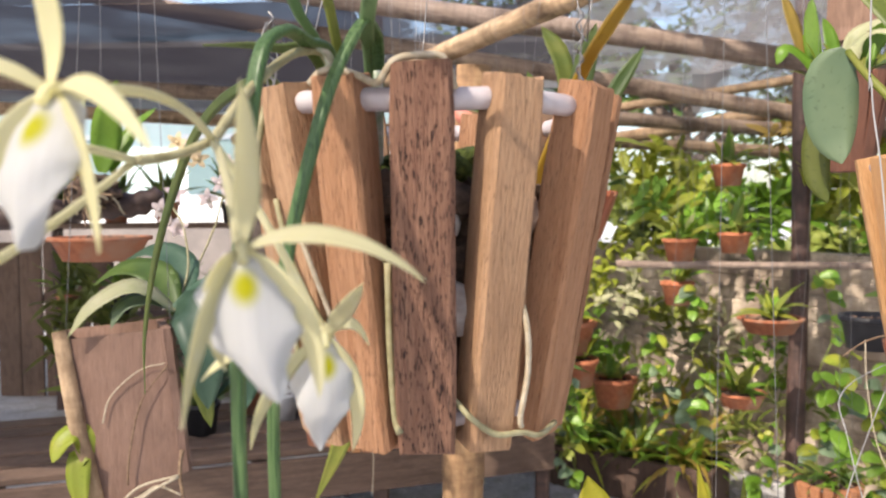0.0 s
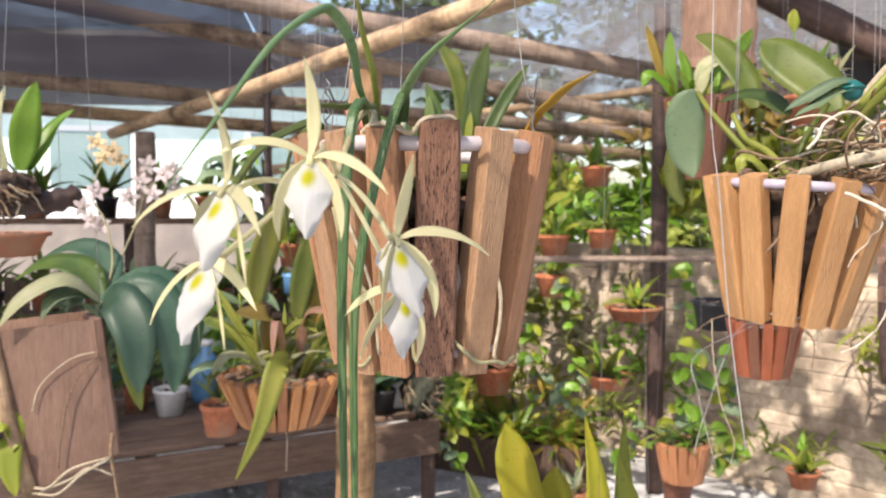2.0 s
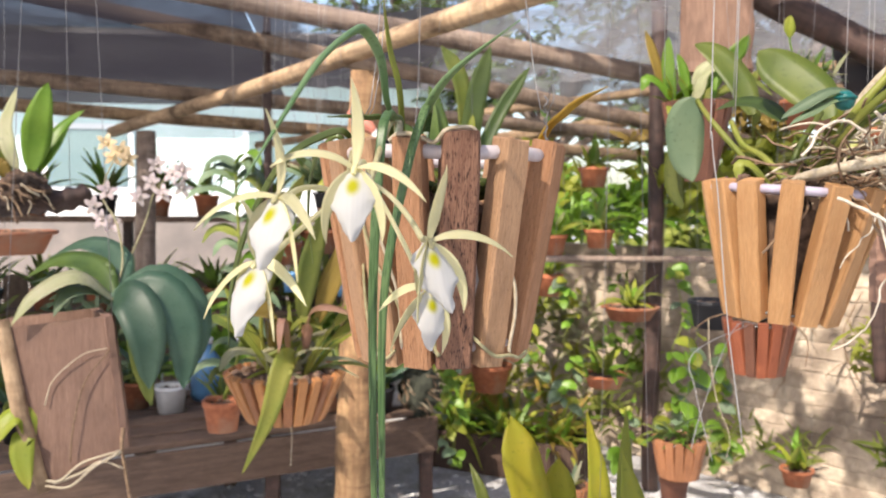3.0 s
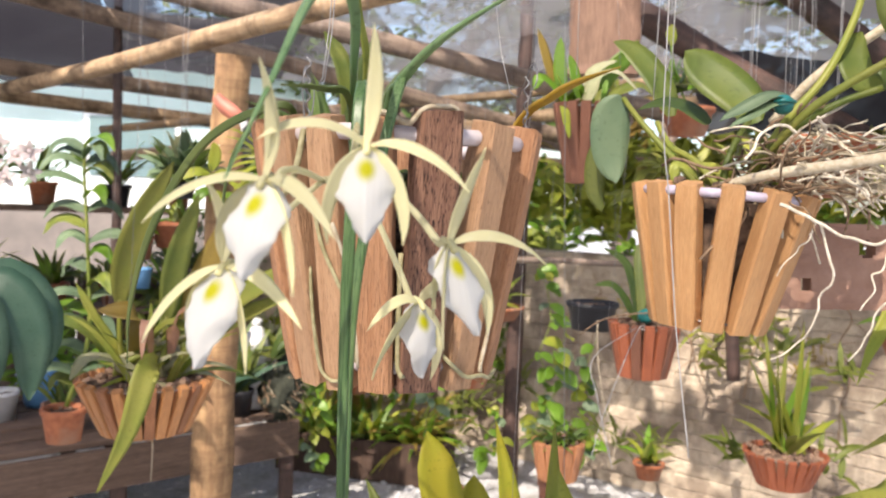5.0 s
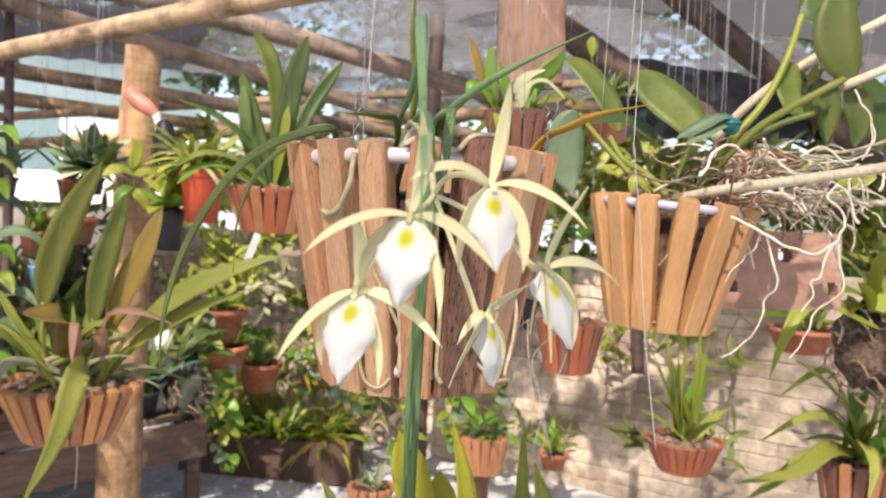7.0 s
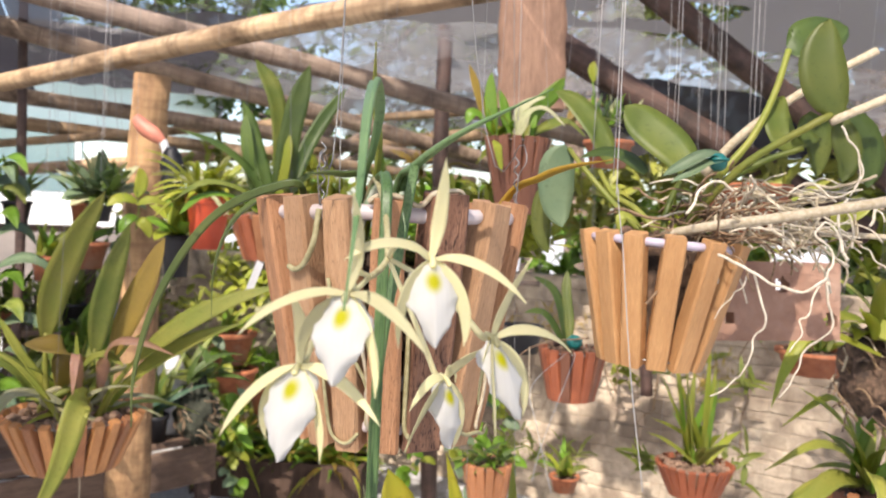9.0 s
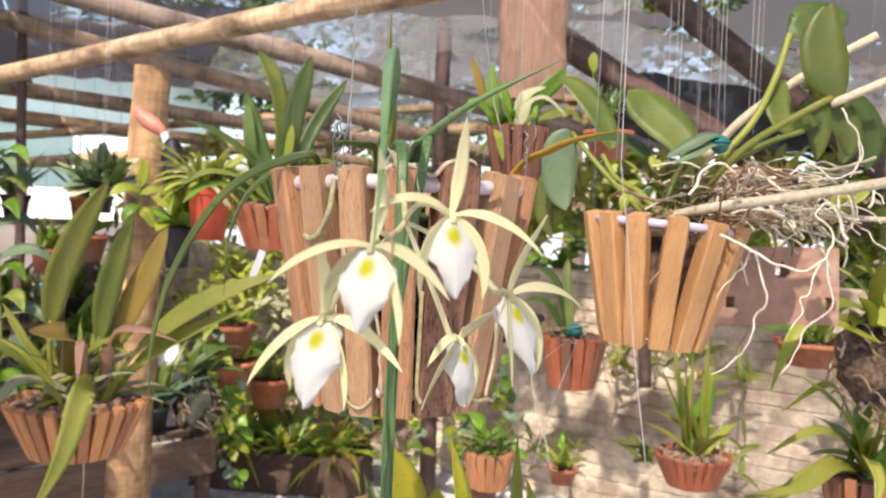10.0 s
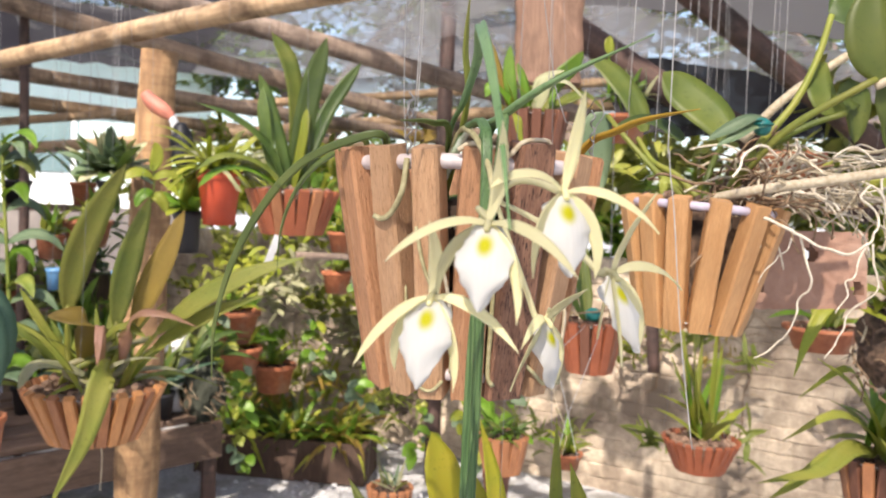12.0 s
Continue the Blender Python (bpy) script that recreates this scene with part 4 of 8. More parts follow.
def flower(at, turn, lip, tips, seed):
    """One flower: column, white lip, three sepals and two petals, all narrow and cream."""
    m = Matrix.Translation(Vector(at) - OB) @ pose(0, 0, 0, 0, 0, turn)
    g = Geo()
    tube(g, curve_points([(0, 0.003, 0.001), (0, -0.0005, 0.0002), (0, -0.0018, -0.0010), (0, -0.0030, -0.0026)], 4), [0.0008] * 6 + [0.0010] * 6 + [0.0007], 8)
    fl = part("flower", g.mesh(SEPAL), orchid, "white and cream star-shaped orchid flower", m)
    v, f = lip_mesh(*lip, seed)
    part("lip", mesh_of(v, f, LIP), fl, "white heart-shaped lip with yellow throat")
    rng = random.Random(seed)
    for k, tip in enumerate(tips):
        p = Vector(tip)
        if k == 0:
            swell, w, name, face = Vector((0.0012, 0.0028, 0.0)), 0.0046, "sepal", (0, -1, 0.2)
        elif k < 3:
            side = abs(p.x) / p.length
            hang = side < 0.6
            swell, w, name, face = Vector((0.0025 * (1 - side) * (1 if p.x > 0 else -1), -0.001, 0.0050 * side)), 0.0041, "petal", (0.72 if hang else 0, -0.7, 0.0 if hang else 0.65)
        else:
            swell, w, name, face = Vector((0.0036 if p.x > 0 else -0.0036, -0.002, 0.0015)), 0.0045, "sepal", (-0.45 if p.x > 0 else 0.45, -0.85, 0.05)
        pts = [p * q + swell * (4 * q * (1 - q)) for q in (0.0, 0.2, 0.42, 0.65, 0.85, 1.0)]
        pts[0] = p.normalized() * 0.0008
        g = Geo()
        blade(g, pts, w * rng.uniform(0.93, 1.07), 0.16, 0.0005, "tepal", face, 5, 0.03)
        part(name, g.mesh(SEPAL), fl)
    return fl


for n, spec in enumerate(FLOWERS):
    flower(*spec, n + 3)

# roots over and along the slats
ROOTS_A = (
    ([pot_at(-120, HEIGHT - 0.002, -0.004), pot_at(-116, HEIGHT + 0.0008, -0.004), pot_at(-110, HEIGHT + 0.0010, -0.003), pot_at(-105, HEIGHT - 0.001, -0.004), pot_at(-100, HEIGHT - 0.003, -0.004), pot_at(-95, HEIGHT + 0.0028, -0.003), pot_at(-88, HEIGHT + 0.0042, -0.004), pot_at(-83, HEIGHT + 0.0032, -0.004), pot_at(-80, HEIGHT - 0.005, -0.005)], 0.0012, ROOT_PALE, "pale aerial root over the rim"),
    ([pot_at(-57, 0.052, -0.004), pot_at(-55, 0.040, 0.001), pot_at(-53, 0.025, 0.002), pot_at(-54, 0.010, 0.002), pot_at(-53, 0.006, 0.002)], 0.0010, ROOT_PALE, "pale root along the slats"),
    ([pot_at(-78, 0.016, -0.003), pot_at(-73, 0.011, 0.001), pot_at(-64, 0.005, 0.002), pot_at(-54, 0.0045, 0.003), pot_at(-44, 0.002, 0.003), pot_at(-33, 0.004, 0.002)], 0.0010, ROOT_GREEN, "olive root round the foot"),
    ([pot_at(-141, HEIGHT - 0.006, -0.004), pot_at(-141, HEIGHT - 0.020, 0.002), pot_at(-146, HEIGHT - 0.030, 0.0025), pot_at(-151, HEIGHT - 0.0335, 0.0025), pot_at(-156, HEIGHT - 0.0325, 0.0015)], 0.0014, ROOT_GREEN, "hooked olive root"),
)
ROOTS_B = (
    ([pot_at(-136, 0.080, 0.0015), pot_at(-133, 0.062, 0.002), pot_at(-127, 0.046, 0.001), pot_at(-121, 0.030, -0.002), pot_at(-121, 0.012, -0.001)], 0.0009, ROOT_GREEN, "olive root along the slats"),
    ([pot_at(-128, 0.072, 0.002), pot_at(-124, 0.058, 0.0015), pot_at(-121, 0.036, -0.002), pot_at(-120, 0.010, 0.0)], 0.0009, ROOT_PALE, "pale root along the slats"),
    ([pot_at(-146, 0.052, -0.004), pot_at(-143, 0.03, 0.000), pot_at(-141, 0.010, 0.001), pot_at(-137, 0.004, 0.001), pot_at(-131, 0.003, 0.001), pot_at(-125, 0.008, 0.000)], 0.0009, ROOT_GREEN, "olive root round the foot"),
    ([pot_at(-101, 0.06, -0.006), pot_at(-101, 0.035, -0.003), pot_at(-100.5, 0.012, -0.002), pot_at(-98, 0.006, 0.001)], 0.0012, ROOT_GREEN, "root in the gap"),
)
for pts, r, mt, lab in ROOTS_A + ROOTS_B:
    orchid_part("root", tube(Geo(), curve_points(pts, 6), r, 8, rough=0.15), mt, lab)

# hanging wires of this basket, with twisted ends
HOOK = Vector((-0.02, 0.10, 1.72))
wires("hanging_wire", [
    [pot_at(-142, HEIGHT - 0.004, -0.006), pot_at(-143, HEIGHT + 0.012, -0.008), pot_at(-141, HEIGHT + 0.02, -0.009), Vector((-0.050, 0.03, 1.30)), HOOK],
    [pot_at(-139, HEIGHT - 0.008, -0.004), pot_at(-139, HEIGHT + 0.010, -0.010), pot_at(-142, HEIGHT + 0.019, -0.009), Vector((-0.047, 0.04, 1.30)), HOOK],
    [pot_at(-38, HEIGHT - 0.004, -0.006), pot_at(-38, HEIGHT + 0.014, -0.008), pot_at(-36, HEIGHT + 0.03, -0.009), Vector((0.035, 0.06, 1.30)), HOOK],
    [pot_at(100, HEIGHT - 0.004, -0.006), Vector((-0.02, 0.13, 1.35)), HOOK],
], "thin grey hanging wire of the basket", 0.0003, WIRE, "wire", "hanging wires")
for deg in (-141, -37):
    c = pot_at(deg, HEIGHT + 0.012, -0.009)
    pts = [c + Vector((0.0011 * math.cos(k * 1.1), 0.0011 * math.sin(k * 1.1), -0.018 + k * 0.0012)) for k in range(26)]
    ob = new("wire_twist", tube(Geo(), [p - c for p in pts], 0.00045, 5).mesh(WIRE))
    ob.matrix_basis = Matrix.Translation(c)
    tagged(ob, "twisted grey wire end above the rim", "wire", "hanging wires")


# ---------------------------------------------------------------- other hanging baskets and plants
def leaves_on(ob, specs, name="leaf"):
    """Leaves of a plant, each one mesh: material, width, shape, points, fold, side it faces."""
    base = ob.matrix_basis.translation
    for mt, width, shape, pts, *rest in specs:
        fold = rest[0] if rest else 0.25
        face = rest[1] if len(rest) > 1 else (0, -0.6, 0.8)
        g = Geo()
        blade(g, [Vector(p) - base for p in pts], width, fold, max(0.0005, width * 0.016), shape, face, 4, 0.02)
        part(name, g.mesh(mt), ob)


def rods_on(ob, specs, name="stem", steps=5, seg=7):
    base = ob.matrix_basis.translation
    for mt, r0, r1, pts in specs:
        line = curve_points([Vector(p) - base for p in pts], steps)
        part(name, tube(Geo(), line, [r0 + (r1 - r0) * k / (len(line) - 1) for k in range(len(line))], seg, rough=0.1).mesh(mt), ob)


def bow(a, b, up, n=4):
    return arc(a, b, (0, 0, up), n)


def tuft(ob, at, n, length, width, mats, seed, rise=(20, 75), droop=0.5, shape="lance", spread_=0.02, turn=(0, 360), fold=0.25):
    """A fan of leaves out of one place."""
    rng = random.Random(seed)
    base = ob.matrix_basis.translation
    for k in range(n):
        az = radians(rng.uniform(*turn))
        el = radians(rng.uniform(*rise))
        l = length * rng.uniform(0.6, 1.1)
        p = Vector(at) - base + Vector((rng.uniform(-1, 1), rng.uniform(-1, 1), 0)) * spread_
        pts, d = [p.copy()], Vector((math.cos(az) * math.cos(el), math.sin(az) * math.cos(el), math.sin(el)))
        for s in range(4):
            p = p + d * l / 4
            pts.append(p.copy())
            d = (d + Vector((0, 0, -droop * rng.uniform(0.25, 0.55)))).normalized()
        g = Geo()
        blade(g, pts, width * rng.uniform(0.75, 1.15), fold, max(0.0005, 0.015 * width), shape, (0.1, -0.4, 0.9), 3, 0.02)
        part("leaf", g.mesh(mats[k % len(mats)]), ob)


def clay_pot(name, rim, r_top, r_bot, h, material, label, category="pot", group="", fill=BARK, ribs=0):
    """A thick-walled pot with a rolled rim, filled with potting mix."""
    ob = thing(name, Vector(rim) - Vector((0, 0, h)), label, category, group)
    g = Geo()
    w = 0.09 * r_top
    prof = [(r_bot, 0), (r_bot + (r_top - r_bot) * 0.8, h * 0.8), (r_top - 0.2 * w, h * 0.82), (r_top + 0.6 * w, h * 0.84), (r_top + 0.6 * w, h), (r_top - w, h), (r_top - 1.4 * w, h * 0.8), (r_bot, h * 0.2), (0.002, h * 0.2)]
    lathe(g, prof, 32)
    if ribs:
        for i, v in enumerate(g.v):
            a = math.atan2(v.y, v.x)
            k = 1 + 0.025 * math.cos(ribs * a)
            v.x, v.y = v.x * k, v.y * k
    part("body", g.mesh(material), ob)
    if fill:
        g = Geo()
        rng = random.Random(int(1000 * (r_top + h)))
        lathe(g, [(r_top - 1.4 * w, h * 0.80), (r_top * 0.5, h * 0.86), (0.002, h * 0.88)], 16)
        for k in range(26):
            q, r = rng.uniform(0, 6.28), 0.85 * r_top * math.sqrt(rng.random())
            lump(g, (r * math.cos(q), r * math.sin(q), h * 0.87), rng.uniform(0.06, 0.14) * r_top, k, 0.7, 1)
        part("potting_bark", g.mesh(fill, False), ob)
    return ob


# golden basket with its large orchid
RP = Vector((0.285, 0.212, 1.196)) + Vector((0, 0, -0.106))
RP_ANGLES = [radians(a) for a in (-172.6, -148.3, -120.4, -91.3, -62, -35, -8, 20, 47, 75, 103, 131, 160)]
gold = slat_basket("slat_basket", RP, "hanging basket of golden wooden slats with pale spacers", RP_ANGLES, 0.072, 0.045, 0.108, 0.0172, 0.015, [WOOD_GOLD], "slat baskets", plain("spacer_lilac", (0.55, 0.50, 0.62), 0.35), 0.0036, 7, BARK)
gold.matrix_basis = Matrix.Translation(RP) @ Matrix.Rotation(radians(4), 4, Vector((0.41, 0.91, 0)))

catt = thing("orchid", RP + Vector((0, 0, 0.095)), "broad-leaved olive orchid with bare white roots in the golden basket", "orchid")
C0, C1, C2 = (0.284, 0.201, 1.196), (0.299, 0.195, 1.200), (0.266, 0.198, 1.196)
rods_on(catt, [
    (LEAF_YOUNG, 0.0030, 0.0022, [C2, (0.259, 0.237, 1.225), (0.247, 0.266, 1.255), (0.245, 0.290, 1.275)]),
    (LEAF_YOUNG, 0.0032, 0.0024, [C0, (0.277, 0.228, 1.220), (0.271, 0.254, 1.233), (0.271, 0.277, 1.255)]),
    (LEAF_MOSS, 0.0034, 0.0022, [C0, (0.290, 0.201, 1.225), (0.317, 0.213, 1.257)]),
    (LEAF_YOUNG, 0.0036, 0.0028, [C1, (0.302, 0.173, 1.225), (0.320, 0.145, 1.260), (0.352, 0.111, 1.290), (0.364, 0.106, 1.297)]),
], "stem")
rods_on(catt, [
    (LEAF_YOUNG, 0.0036, 0.0026, [C1, (0.314, 0.169, 1.249), (0.339, 0.160, 1.283), (0.356, 0.155, 1.321), (0.366, 0.153, 1.356)]),
    (LEAF_MOSS, 0.0034, 0.0026, [C1, (0.322, 0.176, 1.241), (0.348, 0.155, 1.263), (0.369, 0.135, 1.274)]),
    (ROOT_PALE, 0.0042, 0.0036, [(0.345, 0.222, 1.254), (0.361, 0.194, 1.289), (0.398, 0.158, 1.329), (0.441, 0.130, 1.360)]),
    (ROOT_PALE, 0.0040, 0.0042, [(0.272, 0.185, 1.199), (0.288, 0.145, 1.208), (0.325, 0.107, 1.217), (0.386, 0.070, 1.231)]),
], "stem")
rods_on(catt, [
    (ROOT_PALE, 0.0034, 0.0034, [(0.364, 0.106, 1.292), (0.394, 0.082, 1.310)]),
    (ROOT_PALE, 0.0030, 0.0026, [(0.313, 0.210, 1.196), (0.367, 0.186, 1.200), (0.426, 0.160, 1.205), (0.480, 0.135, 1.204)]),
], "stem")
leaves_on(catt, [
    (LEAF_GREY, 0.034, "oval", [(0.245, 0.291, 1.276), (0.238, 0.298, 1.259), (0.240, 0.300, 1.225), (0.245, 0.296, 1.202)], 0.12, (-0.4, -0.9, 0.1)),
    (LEAF_MOSS, 0.020, "oval", [(0.253, 0.329, 1.248), (0.244, 0.331, 1.226), (0.243, 0.330, 1.196), (0.249, 0.326, 1.176)], 0.2, (-0.6, -0.8, 0.1)),
    (LEAF_MOSS, 0.042, "oval", [(0.333, 0.227, 1.254), (0.326, 0.243, 1.277), (0.306, 0.264, 1.301), (0.292, 0.272, 1.317)], 0.15, (-0.3, -0.9, 0.3)),
    (LEAF_DARK, 0.030, "oval", [(0.316, 0.268, 1.255), (0.305, 0.285, 1.269), (0.291, 0.302, 1.274), (0.276, 0.320, 1.270)], 0.2, (-0.1, -0.5, 0.9)),
])
leaves_on(catt, [
    (LEAF_MOSS, 0.030, "oval", [(0.315, 0.324, 1.267), (0.310, 0.339, 1.298), (0.295, 0.359, 1.328), (0.276, 0.369, 1.341)], 0.2, (-0.2, -0.8, 0.6)),
    (LEAF_MOSS, 0.037, "oval", [(0.369, 0.104, 1.298), (0.359, 0.109, 1.319), (0.357, 0.112, 1.345), (0.363, 0.111, 1.372)], 0.12, (-0.5, -0.85, 0.0)),
    (LEAF_DARK, 0.040, "oval", [(0.374, 0.160, 1.357), (0.385, 0.156, 1.362), (0.411, 0.156, 1.375), (0.437, 0.156, 1.383)], 0.2, (0, -0.8, 0.5)),
    (LEAF_MOSS, 0.026, "oval", [(0.376, 0.143, 1.275), (0.361, 0.151, 1.284), (0.364, 0.161, 1.304), (0.370, 0.159, 1.319)], 0.2, (-0.3, -0.9, 0.2)),
])
leaves_on(catt, [
    (LEAF_DARK, 0.034, "oval", [(0.387, 0.118, 1.301), (0.398, 0.112, 1.288), (0.407, 0.106, 1.266), (0.407, 0.105, 1.243)], 0.25, (-0.2, -0.9, 0.3)),
    (LEAF_MOSS, 0.022, "oval", [(0.377, 0.111, 1.297), (0.381, 0.108, 1.282), (0.384, 0.105, 1.264), (0.380, 0.106, 1.246)], 0.25, (-0.5, -0.8, 0.2)),
    (LEAF_MOSS, 0.030, "oval", [(0.407, 0.173, 1.281), (0.424, 0.178, 1.298), (0.429, 0.175, 1.283), (0.428, 0.173, 1.255)], 0.25, (-0.3, -0.9, 0.2)),
    (LEAF_YOUNG, 0.030, "oval", [(0.507, 0.180, 1.232), (0.502, 0.193, 1.227), (0.501, 0.204, 1.221), (0.500, 0.214, 1.199)], 0.25, (-0.2, -0.8, 0.5)),
])
leaves_on(catt, [
    (LEAF_GREY, 0.016, "oval", [(0.303, 0.153, 1.263), (0.291, 0.159, 1.263), (0.275, 0.166, 1.254), (0.258, 0.172, 1.246)], 0.5, (0, -0.5, 0.9)),
    (LEAF_GREY, 0.012, "oval", [(0.300, 0.149, 1.260), (0.287, 0.154, 1.256), (0.275, 0.159, 1.248), (0.261, 0.165, 1.241)], 0.5, (0, -0.5, 0.9)),
    (LEAF_YOUNG, 0.010, "strap", [C2, (0.251, 0.195, 1.209), (0.242, 0.199, 1.213), (0.238, 0.200, 1.202)], 0.3),
])
rng = random.Random(21)
rr = thing("root_tangle", Vector((0.330, 0.181, 1.208)), "tangle of brown and white orchid roots over the basket rim", "roots", kind="stuff")
RB = rr.matrix_basis.translation
RIGHT, AHEAD = Vector((0.905, -0.42, 0.03)), Vector((0.42, 0.905, -0.06))
for k in range(170):
    brown = k < 55
    u = rng.uniform(-0.055, 0.045) if brown else rng.uniform(-0.005, 0.105)
    v = rng.uniform(-0.022, 0.010) if brown else rng.uniform(-0.018, 0.034)
    p = RIGHT * u + AHEAD * rng.uniform(-0.04, 0.05) + Vector((0, 0, v))
    pts = [p.copy()]
    d = (RIGHT * rng.uniform(-1, 1) + AHEAD * rng.uniform(-0.6, 0.6) + Vector((0, 0, rng.uniform(-0.3, 0.35)))).normalized()
    for s in range(7):
        p = p + d * rng.uniform(0.006, 0.013)
        d = (d + Vector((rng.uniform(-0.5, 0.5), rng.uniform(-0.5, 0.5), rng.uniform(-0.55, 0.35)))).normalized()
        pts.append(p.copy())
    part("root", tube(Geo(), curve_points(pts, 4), rng.uniform(0.0006, 0.0013), 6, rough=0.2).mesh(ROOT_BROWN if brown else (ROOT_WHITE, ROOT_PALE)[k % 2]), rr)
WHITE_ROOTS_A = (
    ([(0.278, 0.126, 1.185), (0.290, 0.109, 1.177), (0.301, 0.093, 1.167), (0.320, 0.084, 1.163), (0.334, 0.078, 1.173), (0.348, 0.084, 1.188), (0.342, 0.087, 1.198)], 0.0017),
    ([(0.334, 0.078, 1.173), (0.326, 0.081, 1.160), (0.322, 0.082, 1.145), (0.317, 0.084, 1.141), (0.318, 0.083, 1.129), (0.311, 0.085, 1.118)], 0.0011),
    ([(0.335, 0.077, 1.171), (0.336, 0.076, 1.156), (0.340, 0.074, 1.146), (0.338, 0.074, 1.134), (0.329, 0.088, 1.117), (0.324, 0.089, 1.104), (0.312, 0.093, 1.083)], 0.0013),
)
WHITE_ROOTS_B = (
    ([(0.296, 0.107, 1.175), (0.299, 0.104, 1.156), (0.302, 0.101, 1.139), (0.303, 0.111, 1.125), (0.299, 0.112, 1.108), (0.295, 0.123, 1.088), (0.279, 0.130, 1.077)], 0.0013),
    ([(0.305, 0.124, 1.176), (0.302, 0.125, 1.163), (0.297, 0.137, 1.149), (0.289, 0.140, 1.135)], 0.0009),
    ([(0.342, 0.087, 1.198), (0.336, 0.090, 1.204), (0.344, 0.088, 1.213), (0.353, 0.082, 1.203), (0.355, 0.081, 1.192)], 0.0013),
)
WHITE_ROOTS_C = (
    ([(0.333, 0.116, 1.235), (0.348, 0.109, 1.244), (0.356, 0.094, 1.233), (0.373, 0.087, 1.242), (0.375, 0.088, 1.266)], 0.0013),
    ([(0.363, 0.095, 1.287), (0.373, 0.089, 1.268), (0.377, 0.086, 1.253), (0.368, 0.089, 1.234)], 0.0011),
)
for pts, r in WHITE_ROOTS_A + WHITE_ROOTS_B + WHITE_ROOTS_C:
    line = [p - RB + 0.0022 * Vector((noise.noise(p * 90), noise.noise(p * 90 + Vector((3, 1, 7))), noise.noise(p * 90 + Vector((9, 4, 2))))) for p in curve_points(pts, 7)]
    part("root", tube(Geo(), line, [0.78 * r * (1 - 0.4 * k / len(line)) for k in range(len(line))], 7, rough=0.25).mesh(ROOT_WHITE), rr, "bare white root")

clip = thing("plant_clip", (0.299, 0.155, 1.259), "small round teal plastic clip holding a stem", "clip")
g = Geo()
lathe(g, [(0.003, -0.007), (0.0062, -0.0045), (0.0075, 0), (0.0062, 0.0045), (0.003, 0.007)], 18)
part("ball", g.mesh(TEAL), clip)
g = Geo()
ring = [Vector((0.0078 * math.cos(t), 0.0078 * math.sin(t), 0.002)) for t in [k * 0.2 for k in range(32)]]
tube(g, ring, 0.0012, 6)
part("band", g.mesh(TEAL), clip)

clay_pot("clay_pot", (0.441, 0.266, 1.251), 0.040, 0.030, 0.055, TERRA, "orange clay pot behind the roots", "pot", "clay pots")

# wooden slab with holes behind the golden basket
sl_a, sl_b, sl_c = Vector((0.447, 0.324, 1.172)), Vector((0.610, 0.294, 1.171)), Vector((0.447, 0.318, 1.086))
ux, uz = (sl_b - sl_a), (sl_c - sl_a)
w_, h_ = ux.length, uz.length
ux.normalize(), uz.normalize()
uy = ux.cross(uz).normalized()
bm = bmesh.new()
NX, NZ = 46, 28
grid = {}
holes = ((0.55, 0.30, 0.055), (0.93, 0.74, 0.05), (0.16, 0.72, 0.04))
for lay in (0, 1):
    for j in range(NZ + 1):
        for i in range(NX + 1):
            wob = 0.0015 * noise.noise(Vector((i * 0.4, j * 0.4, lay * 5)))
            grid[lay, i, j] = bm.verts.new((i / NX * w_ + (wob if i in (0, NX) else 0), lay * 0.016 + wob, j / NZ * h_ + (wob if j in (0, NZ) else 0)))
def in_hole(i, j):
    x, z = (i + 0.5) / NX * w_, (j + 0.5) / NZ * h_
    return any((x - cx * w_) ** 2 + (z - cz * h_) ** 2 < (cr * w_) ** 2 for cx, cz, cr in holes)
for i in range(NX):
    for j in range(NZ):
        if in_hole(i, j):
            continue
        bm.faces.new((grid[0, i, j], grid[0, i + 1, j], grid[0, i + 1, j + 1], grid[0, i, j + 1]))
        bm.faces.new((grid[1, i, j + 1], grid[1, i + 1, j + 1], grid[1, i + 1, j], grid[1, i, j]))
        for di, dj, a, b in ((-1, 0, (i, j), (i, j + 1)), (1, 0, (i + 1, j + 1), (i + 1, j)), (0, -1, (i + 1, j), (i, j)), (0, 1, (i, j + 1), (i + 1, j + 1))):
            ni, nj = i + di, j + dj
            if ni < 0 or nj < 0 or ni >= NX or nj >= NZ or in_hole(ni, nj):
                bm.faces.new((grid[0, *a], grid[0, *b], grid[1, *b], grid[1, *a]))
me = bpy.data.meshes.new("mesh")
bm.to_mesh(me)
bm.free()
me.materials.append(TERRA_PALE)
plate = tagged(new("clay_plate", me), "dusty terracotta plate with round holes hanging behind the basket", "plate")
pm = Matrix((ux, uy, uz)).transposed().to_4x4()
pm.translation = sl_a
plate.matrix_basis = pm

# shallow slat bowl with a leafy orchid
LP = Vector((-0.177, 1.005, 0.888)) + Vector((0, 0, -0.082))
slat_basket("slat_basket", LP, "shallow flared bowl of orange-brown wooden slats", [2 * math.pi * k / 26 for k in range(26)], 0.108, 0.070, 0.082, 0.0155, 0.013, [WOOD_ORANGE, WOOD_ORANGE, WOOD_RED], "slat baskets", WIRE, 0.001, 9, BARK_CHIP)
lpp = thing("orchid", LP + Vector((0, 0, 0.075)), "leafy orchid with olive and yellowing leaves in the shallow slat bowl", "orchid")
